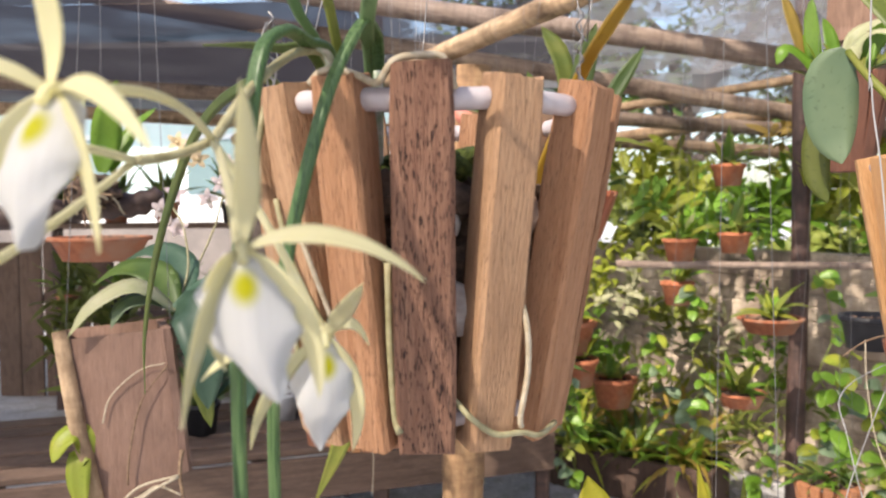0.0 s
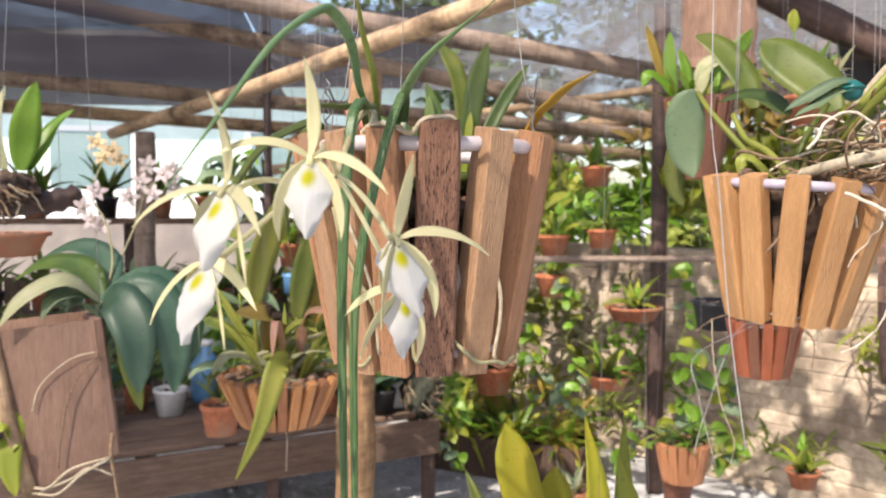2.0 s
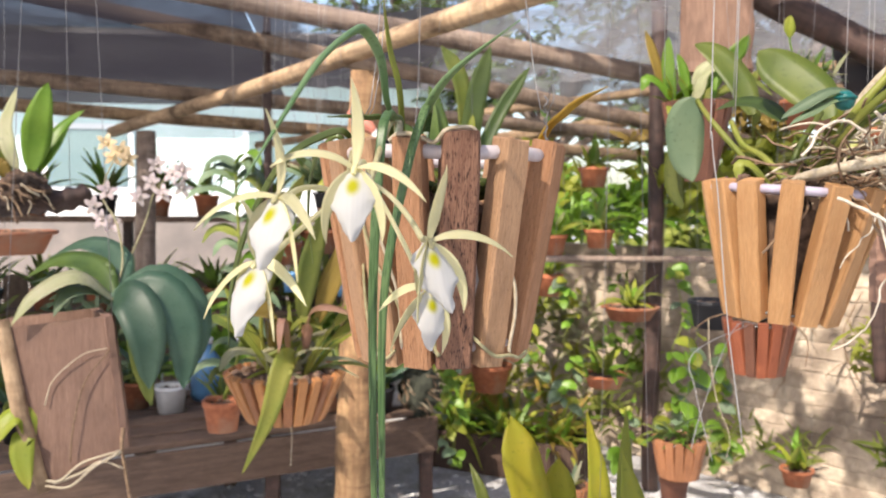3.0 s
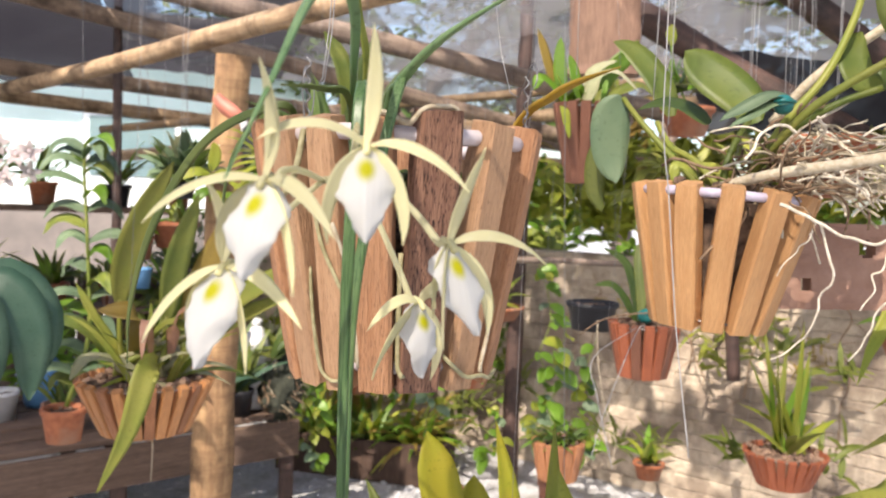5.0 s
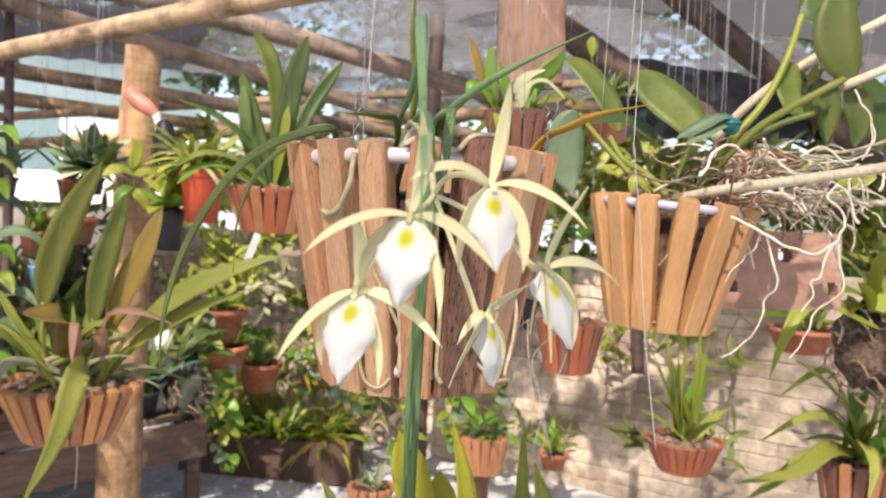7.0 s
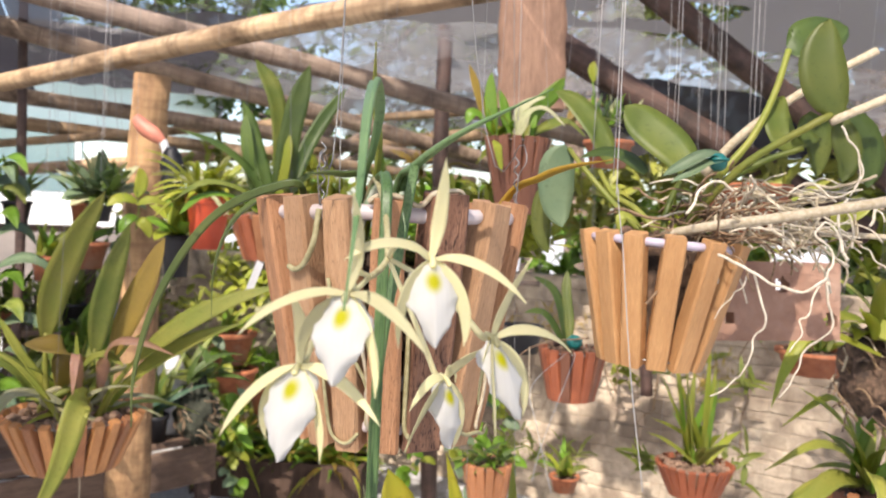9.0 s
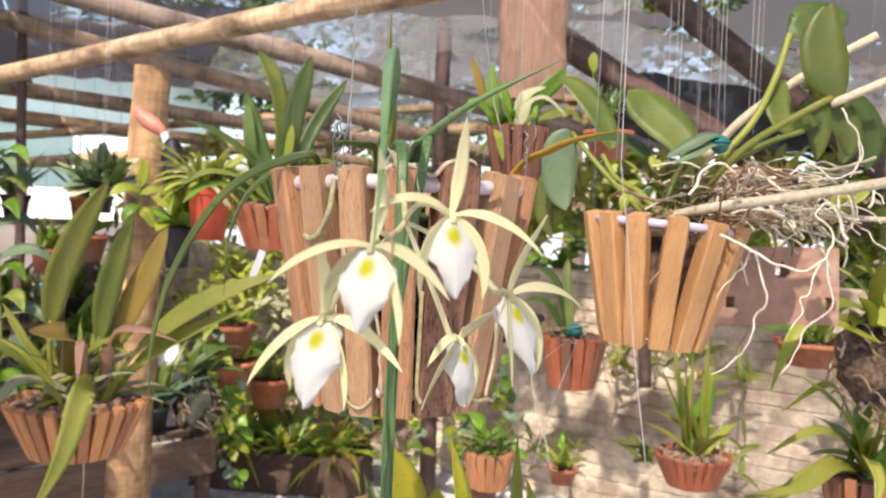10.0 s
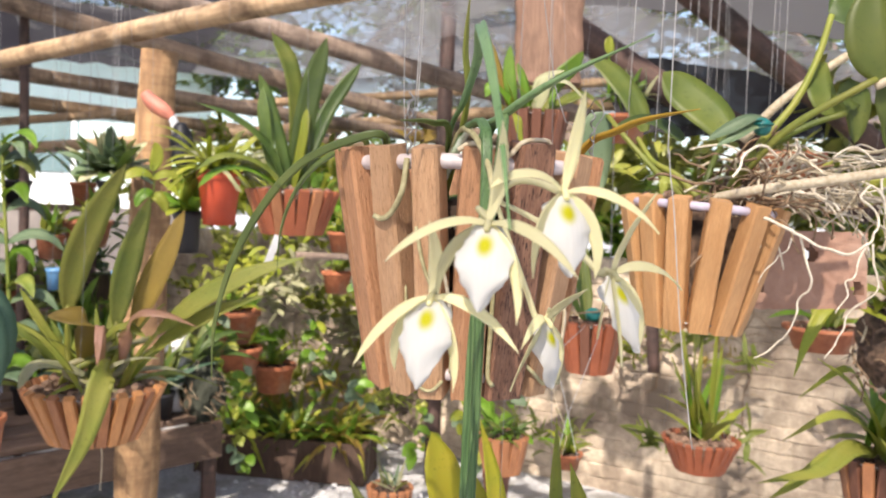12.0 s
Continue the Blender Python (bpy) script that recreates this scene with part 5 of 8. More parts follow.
leaves_on(lpp, [
    (LEAF_YOUNG, 0.046, "oval", [(-0.217, 0.990, 1.005), (-0.208, 0.983, 1.072), (-0.181, 0.967, 1.148), (-0.139, 0.945, 1.228)], 0.3, (0.3, -0.9, 0.1)),
    (LEAF_OLIVE, 0.040, "oval", [(-0.148, 0.999, 0.978), (-0.141, 0.999, 1.040), (-0.126, 0.996, 1.105), (-0.102, 0.991, 1.179)], 0.35, (0.2, -0.9, 0.1)),
    (LEAF_AMBER, 0.042, "oval", [(-0.121, 1.018, 0.970), (-0.099, 1.012, 1.030), (-0.073, 1.005, 1.092), (-0.050, 0.999, 1.159)], 0.35, (-0.4, -0.8, 0.1)),
    (LEAF_YOUNG, 0.032, "lance", [(-0.092, 0.934, 0.976), (-0.030, 0.891, 1.034), (0.035, 0.852, 1.074), (0.100, 0.817, 1.100)], 0.3, (-0.35, -0.85, 0.45)),
])
leaves_on(lpp, [
    (LEAF_YOUNG, 0.026, "lance", [(-0.096, 0.954, 0.948), (-0.048, 0.920, 0.988), (0.000, 0.887, 1.018), (0.051, 0.857, 1.039)], 0.3, (-0.35, -0.85, 0.45)),
    (LEAF_YOUNG, 0.036, "lance", [(-0.158, 0.955, 0.923), (-0.171, 0.873, 0.924), (-0.194, 0.856, 0.842), (-0.235, 0.868, 0.751)], 0.3, (0.3, -0.9, 0.2)),
    (LEAF_AMBER, 0.052, "oval", [(-0.189, 0.991, 0.917), (-0.185, 0.939, 0.986), (-0.211, 0.930, 1.000), (-0.243, 0.944, 1.004)], 0.3, (0, -0.4, 0.9)),
    (LEAF_OLIVE, 0.034, "lance", [(-0.225, 1.028, 0.898), (-0.256, 1.023, 0.948), (-0.302, 1.024, 0.975), (-0.340, 1.040, 0.957)], 0.3, (0, -0.4, 0.9)),
])
leaves_on(lpp, [
    (LEAF_PINK, 0.012, "strap", [(-0.169, 0.971, 0.911), (-0.170, 0.931, 0.970), (-0.174, 0.890, 0.993), (-0.177, 0.866, 0.942)], 0.2),
    (LEAF_PINK, 0.026, "lance", [(-0.142, 0.965, 0.924), (-0.129, 0.931, 1.002), (-0.088, 0.902, 1.010), (-0.042, 0.880, 0.991)], 0.3, (0, -0.4, 0.9)),
    (LEAF_YOUNG, 0.016, "strap", [(-0.169, 0.981, 0.905), (-0.166, 0.972, 0.954), (-0.139, 0.951, 0.983), (-0.109, 0.925, 0.969)], 0.3),
    (LEAF_YOUNG, 0.014, "strap", [(-0.201, 0.995, 0.903), (-0.232, 1.002, 0.951), (-0.255, 1.003, 0.986), (-0.282, 1.008, 1.037)], 0.3),
])
leaves_on(lpp, [
    (LEAF_PALE, 0.018, "strap", [(-0.193, 0.970, 0.908), (-0.223, 0.963, 0.924), (-0.259, 0.946, 0.929), (-0.279, 0.931, 0.901)], 0.3),
])
rods_on(lpp, [
    (LEAF_YOUNG, 0.0058, 0.0030, [(-0.205, 1.000, 0.880), (-0.216, 0.996, 0.940), (-0.217, 0.990, 1.012)]),
    (LEAF_YOUNG, 0.0054, 0.0030, [(-0.157, 0.997, 0.880), (-0.154, 0.998, 0.930), (-0.148, 0.999, 0.985)]),
    (LEAF_YOUNG, 0.0054, 0.0030, [(-0.145, 1.026, 0.880), (-0.138, 1.022, 0.925), (-0.121, 1.018, 0.977)]),
    (LEAF_YOUNG, 0.0062, 0.0030, [(-0.142, 0.972, 0.885), (-0.120, 0.955, 0.935), (-0.090, 0.933, 0.979)]),
    (LEAF_YOUNG, 0.0058, 0.0028, [(-0.138, 0.980, 0.885), (-0.122, 0.970, 0.920), (-0.094, 0.953, 0.950)]),
], "pseudobulb")
tuft(lpp, LP + Vector((0.0, 0, 0.078)), 26, 0.15, 0.013, [LEAF_YOUNG, LEAF_LIME, LEAF_PALE, LEAF_OLIVE], 47, (15, 80), 0.6, "lance", 0.05)
rng = random.Random(3)
rods_on(lpp, [(LEAF_YOUNG if k % 2 else ROOT_GREEN, 0.006, 0.004, [LP + Vector((rng.uniform(-0.05, 0.05), rng.uniform(-0.05, 0.05), 0.07)), LP + Vector((rng.uniform(-0.06, 0.06), rng.uniform(-0.05, 0.05), 0.11)), LP + Vector((rng.uniform(-0.08, 0.08), rng.uniform(-0.05, 0.05), 0.15))]) for k in range(9)], "pseudobulb")
rods_on(lpp, [(ROOT_PALE, 0.0016, 0.0010, [LP + Vector((0.01, 0, 0.07)), (-0.168, 0.995, 0.798), (-0.166, 0.993, 0.774), (-0.168, 0.990, 0.721)])], "root")
wires("hanging_wire", [[LP + Vector((0.108 * math.cos(a), 0.108 * math.sin(a), 0.08)), LP + Vector((0.06 * math.cos(a), 0.06 * math.sin(a), 0.5)), LP + Vector((0, 0, 0.93))] for a in (0.3, 2.4, 4.5)], "thin wire holding the slat bowl", 0.0003, WIRE, "wire", "hanging wires")

# strap-leaved plant in a red-brown slat bowl
SB = Vector((0.150, 1.103, 1.199))
slat_basket("slat_basket", SB + Vector((0, 0, -0.078)), "flared bowl of red-brown slats holding a strap-leaved plant", [2 * math.pi * k / 20 for k in range(20)], 0.086, 0.056, 0.078, 0.0185, 0.010, [WOOD_RUST, WOOD_RED, WOOD_RUST], "slat baskets", WIRE, 0.001, 53, BARK_CHIP)
sp = thing("strap_plant", SB + Vector((0, 0, -0.012)), "upright plant with long green strap leaves in a slat bowl", "plant")
leaves_on(sp, [
    (LEAF_DARK, 0.039, "strap", [(0.155, 1.101, 1.204), (0.160, 1.093, 1.286), (0.172, 1.083, 1.377), (0.194, 1.068, 1.471)], 0.3, (-0.3, -0.9, 0)),
    (LEAF_OLIVE, 0.033, "strap", [(0.150, 1.125, 1.204), (0.158, 1.129, 1.318), (0.145, 1.131, 1.420), (0.111, 1.140, 1.483)], 0.3, (0.2, -0.9, 0)),
    (LEAF_DARK, 0.027, "strap", [(0.138, 1.098, 1.203), (0.126, 1.096, 1.263), (0.102, 1.101, 1.342), (0.085, 1.113, 1.403)], 0.35, (0.3, -0.9, 0)),
    (LEAF_DARK, 0.022, "strap", [(0.129, 1.080, 1.203), (0.105, 1.095, 1.262), (0.093, 1.093, 1.321), (0.089, 1.099, 1.380)], 0.4, (-0.4, -0.9, 0)),
])
leaves_on(sp, [
    (LEAF_DARK, 0.034, "lance", [(0.129, 1.080, 1.208), (0.092, 1.080, 1.275), (0.034, 1.087, 1.320), (-0.026, 1.105, 1.343)], 0.3, (0, -0.4, 0.9)),
    (LEAF_OLIVE, 0.023, "strap", [(0.124, 1.060, 1.203), (0.079, 1.061, 1.240), (0.022, 1.066, 1.251), (-0.027, 1.076, 1.224)], 0.3, (0, -0.4, 0.9)),
    (LEAF_BRIGHT, 0.023, "strap", [(0.120, 1.062, 1.203), (0.060, 1.058, 1.229), (0.014, 1.068, 1.226), (-0.022, 1.072, 1.196)], 0.3, (0, -0.4, 0.9)),
    (LEAF_LIME, 0.017, "strap", [(0.148, 1.093, 1.204), (0.154, 1.083, 1.255), (0.160, 1.073, 1.305), (0.163, 1.073, 1.345)], 0.35, (-0.5, -0.8, 0)),
])
leaves_on(sp, [
    (LEAF_OLIVE, 0.027, "strap", [(0.167, 1.129, 1.205), (0.185, 1.123, 1.247), (0.223, 1.108, 1.281), (0.271, 1.086, 1.278)], 0.3, (0, -0.4, 0.9)),
    (LEAF_DARK, 0.028, "strap", [(0.167, 1.151, 1.205), (0.205, 1.162, 1.303), (0.239, 1.173, 1.371), (0.291, 1.165, 1.451)], 0.3, (-0.2, -0.9, 0)),
])
wires("hanging_wire", [[SB + Vector((0.083 * math.cos(a), 0.083 * math.sin(a), 0)), SB + Vector((0, 0, 0.55))] for a in (0.6, 2.7, 4.8)], "thin wire holding the red-brown slat bowl", 0.0003, WIRE, "wire", "hanging wires")

tag = thing("plant_tag", SB + Vector((-0.035, -0.040, -0.082)), "white plastic plant tag tied under the slat bowl", "tag")
part("strip", box(Geo(), Matrix.Rotation(radians(20), 4, "Y") @ Matrix.Translation((0, 0, -0.026)), 0.013, 0.0012, 0.056, 0.0004).mesh(WHITE_PLASTIC, False), tag)
part("tie", tube(Geo(), [Vector((0, 0, -0.004)), Vector((0.002, 0.004, 0.004)), Vector((0.0, 0.010, 0.010))], 0.0006, 5).mesh(WIRE), tag)

# red pot and black pot beside the post
RPOT = Vector((0.091, 1.574, 1.240))
clay_pot("plastic_pot", RPOT, 0.050, 0.036, 0.125, RED_PLASTIC, "bright red plastic pot hung beside the post", "pot")
fern = thing("fern", RPOT + Vector((0, 0, -0.02)), "light green bushy fern spilling over the red pot", "fern")
tuft(fern, RPOT, 110, 0.15, 0.015, [LEAF_LIME, LEAF_LIME, LEAF_PALE], 4, (-5, 60), 0.7, "oval", 0.03)
BPOT = Vector((0.030, 1.651, 1.144))
clay_pot("plastic_pot", BPOT, 0.032, 0.026, 0.10, BLACK_PLASTIC, "black plastic pot hung on the post", "pot")
lime = thing("lime_plant", BPOT + Vector((0, 0, -0.015)), "lime-leaved plant in the black pot", "plant")
tuft(lime, BPOT, 16, 0.12, 0.036, [LEAF_LIME, LEAF_BRIGHT], 6, (10, 80), 0.4, "oval", 0.02)
for ob_, c_ in (("hanging_wire", RPOT), ("hanging_wire", BPOT)):
    wires(ob_, [[c_ + Vector((0.03, 0, 0)), c_ + Vector((0.0, 0, 0.45))]], "wire holding a plastic pot", 0.0003, WIRE, "wire", "hanging wires")

# lime-leaved sprig hung before the post
LS = Vector((-0.080, 1.255, 1.165))
sprig = thing("leafy_sprig", LS, "sprig of broad lime-green leaves hung on a wire", "plant")
rods_on(sprig, [(LEAF_OLIVE, 0.0022, 0.0014, [LS, LS + Vector((0.004, 0.0, 0.04)), LS + Vector((-0.002, 0, 0.085))])])
leaves_on(sprig, [
    (LEAF_LIME, 0.024, "oval", [LS + 0.8 * Vector(p) for p in ((0, 0, 0.075), (0.008, -0.004, 0.098), (0.010, -0.006, 0.122), (0.004, -0.008, 0.142))], 0.2, (-0.2, -0.9, 0.2)),
    (LEAF_LIME, 0.026, "oval", [LS + 0.8 * Vector(p) for p in ((0, 0, 0.062), (-0.022, -0.008, 0.070), (-0.044, -0.012, 0.066), (-0.064, -0.014, 0.052))], 0.2, (0, -0.7, 0.7)),
    (LEAF_LIME, 0.022, "oval", [LS + 0.8 * Vector(p) for p in ((0, 0, 0.058), (0.018, -0.010, 0.066), (0.040, -0.014, 0.068), (0.060, -0.016, 0.058))], 0.2, (0, -0.7, 0.7)),
    (LEAF_BRIGHT, 0.021, "oval", [LS + 0.8 * Vector(p) for p in ((0, 0, 0.030), (-0.014, -0.010, 0.024), (-0.028, -0.014, 0.010), (-0.036, -0.016, -0.010))], 0.2, (0, -0.8, 0.5)),
    (LEAF_LIME, 0.024, "oval", [LS + 0.8 * Vector(p) for p in ((0, 0, 0.020), (0.012, -0.010, 0.016), (0.024, -0.014, 0.002), (0.030, -0.016, -0.020))], 0.2, (0, -0.8, 0.5)),
])
wires("hanging_wire", [[LS + Vector((-0.002, 0, 0.085)), LS + Vector((0.0, 0, 0.60))]], "wire holding the leafy sprig", 0.0003, WIRE, "wire", "hanging wires")

# coral bottle-brush thing with a dark bag on the post
bud = thing("bird_feeder", (0.021, 1.778, 1.277), "coral rubber bulb with white neck and black bag on the post", "feeder")
BB = bud.matrix_basis.translation
g = Geo()
line = curve_points([Vector(p) - BB for p in ((-0.058, 1.824, 1.431), (-0.039, 1.813, 1.408), (-0.013, 1.800, 1.388), (0.007, 1.790, 1.372))], 5)
tube(g, line, [0.009 + 0.011 * math.sin(math.pi * min(1, 0.12 + 0.85 * k / (len(line) - 1))) for k in range(len(line))], 14)
part("bulb", g.mesh(CORAL), bud, "coral rubber bulb")
g = Geo()
line = curve_points([Vector(p) - BB for p in ((0.004, 1.792, 1.375), (0.012, 1.787, 1.354), (0.015, 1.784, 1.330))], 4)
tube(g, line, 0.011, 10)
part("neck", g.mesh(WHITE_PLASTIC), bud, "white plastic neck")
g = Geo()
line = curve_points([Vector(p) - BB for p in ((0.023, 1.782, 1.359), (0.028, 1.777, 1.320), (0.031, 1.773, 1.280), (0.027, 1.773, 1.249))], 5)
tube(g, line, [0.012, 0.016, 0.02, 0.023, 0.025, 0.027, 0.028, 0.028, 0.028, 0.027, 0.026, 0.024, 0.022, 0.02, 0.016, 0.010][:len(line)], 12, rough=0.4)
part("bag", g.mesh(BLACK_PLASTIC), bud, "crumpled black bag")

# dark bushy plant further back
dk = thing("bushy_plant", (-0.151, 1.903, 1.163), "grey-green bushy plant hanging in the shade", "plant")
tuft(dk, (-0.135, 1.904, 1.225), 80, 0.12, 0.036, [LEAF_DARK, LEAF_GREY, LEAF_PALE, LEAF_GREY], 8, (0, 85), 0.4, "oval", 0.035)
clay_pot("clay_pot", (-0.135, 1.903, 1.210), 0.030, 0.022, 0.045, BLACK_PLASTIC, "small black pot under the bushy plant", "pot")
wires("hanging_wire", [[(-0.135, 1.903, 1.210), (-0.124, 1.924, 1.663)]], "wire holding a plant pot", 0.0005, WIRE, "wire", "hanging wires")

# wooden slab with a basket on it
SLB_T, SLB_B = Vector((0.560, 0.924, 1.699)), Vector((0.555, 0.907, 1.408))
g = Geo()
rows_ = []
for lay in (0, 1):
    for j in range(15):
        t = j / 14
        half = 0.060 + 0.010 * noise.noise(Vector((t * 3, 0, 2))) - 0.02 * max(0, t - 0.85) / 0.15
        for i in range(9):
            s = i / 8 * 2 - 1
            rows_.append((s * half + 0.004 * noise.noise(Vector((t * 7, s, 9))), lay * 0.03 - (1 - lay) * 0.006 * (1 - s * s) + 0.003 * noise.noise(Vector((s * 2, t * 6, lay * 4))), t * (SLB_T - SLB_B).length))
fc = []
for j in range(14):
    for i in range(8):
        a = j * 9 + i
        fc.append((a, a + 1, a + 10, a + 9))
        fc.append((135 + a, 135 + a + 9, 135 + a + 10, 135 + a + 1))
    for i in (0, 8):
        a = j * 9 + i
        fc.append((a, a + 9, 135 + a + 9, 135 + a) if i == 0 else (a, 135 + a, 135 + a + 9, a + 9))
fc += [tuple(list(range(9)) + list(range(143, 134, -1))), tuple(list(range(134, 125, -1)) + list(range(261, 270)))]
slab = tagged(new("wood_slab", g.put(rows_, fc).mesh(SLAB)), "broad brown wooden slab hung upright, bark removed", "slab")
zx = (SLB_T - SLB_B).normalized()
xx = (RIGHT - zx * RIGHT.dot(zx)).normalized()
m4 = Matrix((xx, zx.cross(xx), zx)).transposed().to_4x4()
m4.translation = SLB_B
slab.matrix_basis = m4
SP = Vector((0.490, 0.833, 1.344)) + Vector((0, 0, -0.125))
slat_basket("slat_basket", SP, "small deep basket of dark red-brown slats", [2 * math.pi * k / 15 for k in range(15)], 0.056, 0.030, 0.125, 0.016, 0.010, [WOOD_BROWN], "slat baskets", WIRE, 0.001, 13, BARK)
spl = thing("orchid", SP + Vector((0, 0, 0.11)), "small orchid with bright and variegated leaves in a brown basket", "orchid")
leaves_on(spl, [
    (LEAF_BRIGHT, 0.026, "oval", [(0.455, 0.838, 1.343), (0.438, 0.847, 1.366), (0.414, 0.848, 1.382), (0.403, 0.851, 1.363)], 0.2),
    (LEAF_AMBER, 0.024, "oval", [(0.456, 0.859, 1.345), (0.440, 0.870, 1.392), (0.429, 0.878, 1.434), (0.420, 0.884, 1.467)], 0.2, (0.4, -0.9, 0)),
    (LEAF_BRIGHT, 0.022, "oval", [(0.460, 0.857, 1.346), (0.455, 0.862, 1.383), (0.453, 0.866, 1.421), (0.454, 0.867, 1.454)], 0.2, (-0.5, -0.8, 0)),
    (LEAF_LIME, 0.016, "oval", [(0.427, 0.795, 1.333), (0.426, 0.783, 1.323), (0.429, 0.781, 1.305), (0.433, 0.777, 1.283)], 0.2),
])
leaves_on(spl, [
    (LEAF_PALE, 0.024, "oval", [(0.475, 0.807, 1.342), (0.486, 0.793, 1.378), (0.505, 0.774, 1.387), (0.535, 0.759, 1.361)], 0.25, (0, -0.5, 0.8)),
    (LEAF_PALE, 0.022, "oval", [(0.485, 0.835, 1.346), (0.493, 0.834, 1.384), (0.506, 0.829, 1.403), (0.532, 0.819, 1.415)], 0.25, (0, -0.6, 0.7)),
    (LEAF_BRIGHT, 0.030, "oval", [(0.503, 0.838, 1.348), (0.529, 0.840, 1.397), (0.555, 0.831, 1.427), (0.572, 0.825, 1.452)], 0.25, (0.1, -0.9, 0.2)),
    (LEAF_OLIVE, 0.030, "oval", [(0.507, 0.825, 1.347), (0.541, 0.811, 1.367), (0.566, 0.800, 1.373), (0.592, 0.787, 1.351)], 0.25, (0, -0.5, 0.8)),
])
leaves_on(spl, [
    (LEAF_BRIGHT, 0.020, "oval", [(0.473, 0.841, 1.345), (0.477, 0.852, 1.375), (0.477, 0.865, 1.404), (0.470, 0.869, 1.428)], 0.25, (0, -0.9, 0.2)),
])
tuft(spl, (0.477, 0.839, 1.345), 14, 0.05, 0.012, [LEAF_LIME, LEAF_BRIGHT], 17, (20, 80), 0.3, "oval", 0.03)
wires("hanging_wire", [[SP + Vector((0.05, -0.02, 0.12)), SP + Vector((0.02, 0.03, 0.6))], [SP + Vector((-0.05, -0.02, 0.12)), SP + Vector((0.0, 0.03, 0.6))]], "wire holding the brown basket", 0.0003, WIRE, "wire", "hanging wires")

# pale succulent spray with a lime bud beside the slab
suc = thing("succulent", (0.725, 0.914, 1.357), "pale small-leaved hanging plant with a lime bud", "plant")
tuft(suc, (0.729, 0.915, 1.400), 70, 0.05, 0.010, [LEAF_PALE, LEAF_GREY, LEAF_BRIGHT], 19, (-20, 80), 0.2, "oval", 0.035)
leaves_on(suc, [(LEAF_LIME, 0.022, "oval", [(0.701, 0.933, 1.473), (0.699, 0.934, 1.483), (0.700, 0.935, 1.497), (0.703, 0.934, 1.512)], 0.5)])
rods_on(suc, [(LEAF_BRIGHT, 0.002, 0.0015, [(0.725, 0.916, 1.373), (0.709, 0.926, 1.425), (0.701, 0.933, 1.473)])])
clay_pot("clay_pot", (0.729, 0.913, 1.363), 0.045, 0.032, 0.05, TERRA, "small clay pot of the pale succulent", "pot", "clay pots")
wires("hanging_wire", [[(0.729, 0.913, 1.363), (0.741, 0.921, 1.575), (0.741, 0.930, 1.702)]], "wire holding a clay pot", 0.0003, WIRE, "wire", "hanging wires")

# small dark basket below the golden one, with dry roots
HP = Vector((0.559, 0.746, 1.005)) + Vector((0, 0, -0.082))
slat_basket("slat_basket", HP, "small red-brown slat basket hung below", [2 * math.pi * k / 16 for k in range(16)], 0.056, 0.038, 0.082, 0.015, 0.010, [WOOD_RUST, WOOD_BROWN, WOOD_RUST], "slat baskets", WIRE, 0.001, 15, BARK)
dry = thing("dry_roots", HP + Vector((0, 0, 0.085)), "dry pale roots curling over the small basket", "roots", kind="stuff")
rods_on(dry, [(ROOT_BROWN, 0.0014, 0.0008, [(0.560, 0.703, 1.027), (0.502, 0.718, 1.021), (0.470, 0.731, 1.009), (0.446, 0.741, 0.988)]),
              (ROOT_PALE, 0.0008, 0.0005, [(0.470, 0.732, 1.011), (0.471, 0.728, 0.958), (0.480, 0.719, 0.888), (0.496, 0.708, 0.836), (0.491, 0.708, 0.800)]),
              (ROOT_BROWN, 0.0012, 0.0008, [(0.557, 0.682, 1.017), (0.577, 0.672, 1.004), (0.589, 0.665, 0.983), (0.586, 0.664, 0.948)])], "root")
hpp = thing("small_plant", HP + Vector((0, 0, 0.075)), "narrow dark leaves above the small slat basket", "plant")
leaves_on(hpp, [(LEAF_DARK, 0.018, "strap", [(0.550, 0.750, 1.006), (0.547, 0.766, 1.060), (0.539, 0.783, 1.096), (0.514, 0.807, 1.117)], 0.3),
                (LEAF_OLIVE, 0.016, "strap", [(0.554, 0.748, 1.007), (0.559, 0.760, 1.051), (0.560, 0.773, 1.092), (0.567, 0.784, 1.129)], 0.3, (-0.5, -0.8, 0)),
                (LEAF_DARK, 0.016, "strap", [(0.546, 0.752, 1.006), (0.534, 0.770, 1.041), (0.522, 0.788, 1.058), (0.502, 0.808, 1.056)], 0.3)])
tc = thing("plant_clip", (0.546, 0.722, 1.019), "teal plastic clip on the small basket", "clip")
part("ball", lathe(Geo(), [(0.004, -0.012), (0.012, -0.006), (0.013, 0.004), (0.005, 0.010)], 12).mesh(TEAL), tc)
wires("hanging_wire", [[HP + Vector((0.056 * math.cos(a), 0.056 * math.sin(a), 0.08)), HP + Vector((0.01, 0.0, 0.8))] for a in (0.4, 2.5, 4.6)], "wire holding the small basket", 0.0003, WIRE, "wire", "hanging wires")

# slat basket with small fern near the wall
MP = Vector((0.537, 0.981, 0.751)) + Vector((0, 0, -0.07))
slat_basket("slat_basket", MP, "small orange-brown slat basket with a fern", [2 * math.pi * k / 16 for k in range(16)], 0.050, 0.036, 0.070, 0.015, 0.010, [WOOD_RED], "slat baskets", WIRE, 0.001, 17, BARK)
mpf = thing("fern", MP + Vector((0, 0, 0.06)), "low dark green fern in a small slat basket", "fern")
tuft(mpf, MP + Vector((0, 0, 0.065)), 30, 0.075, 0.010, [LEAF_DARK, LEAF_OLIVE, LEAF_BRIGHT], 23, (10, 60), 0.7, "lance", 0.025)
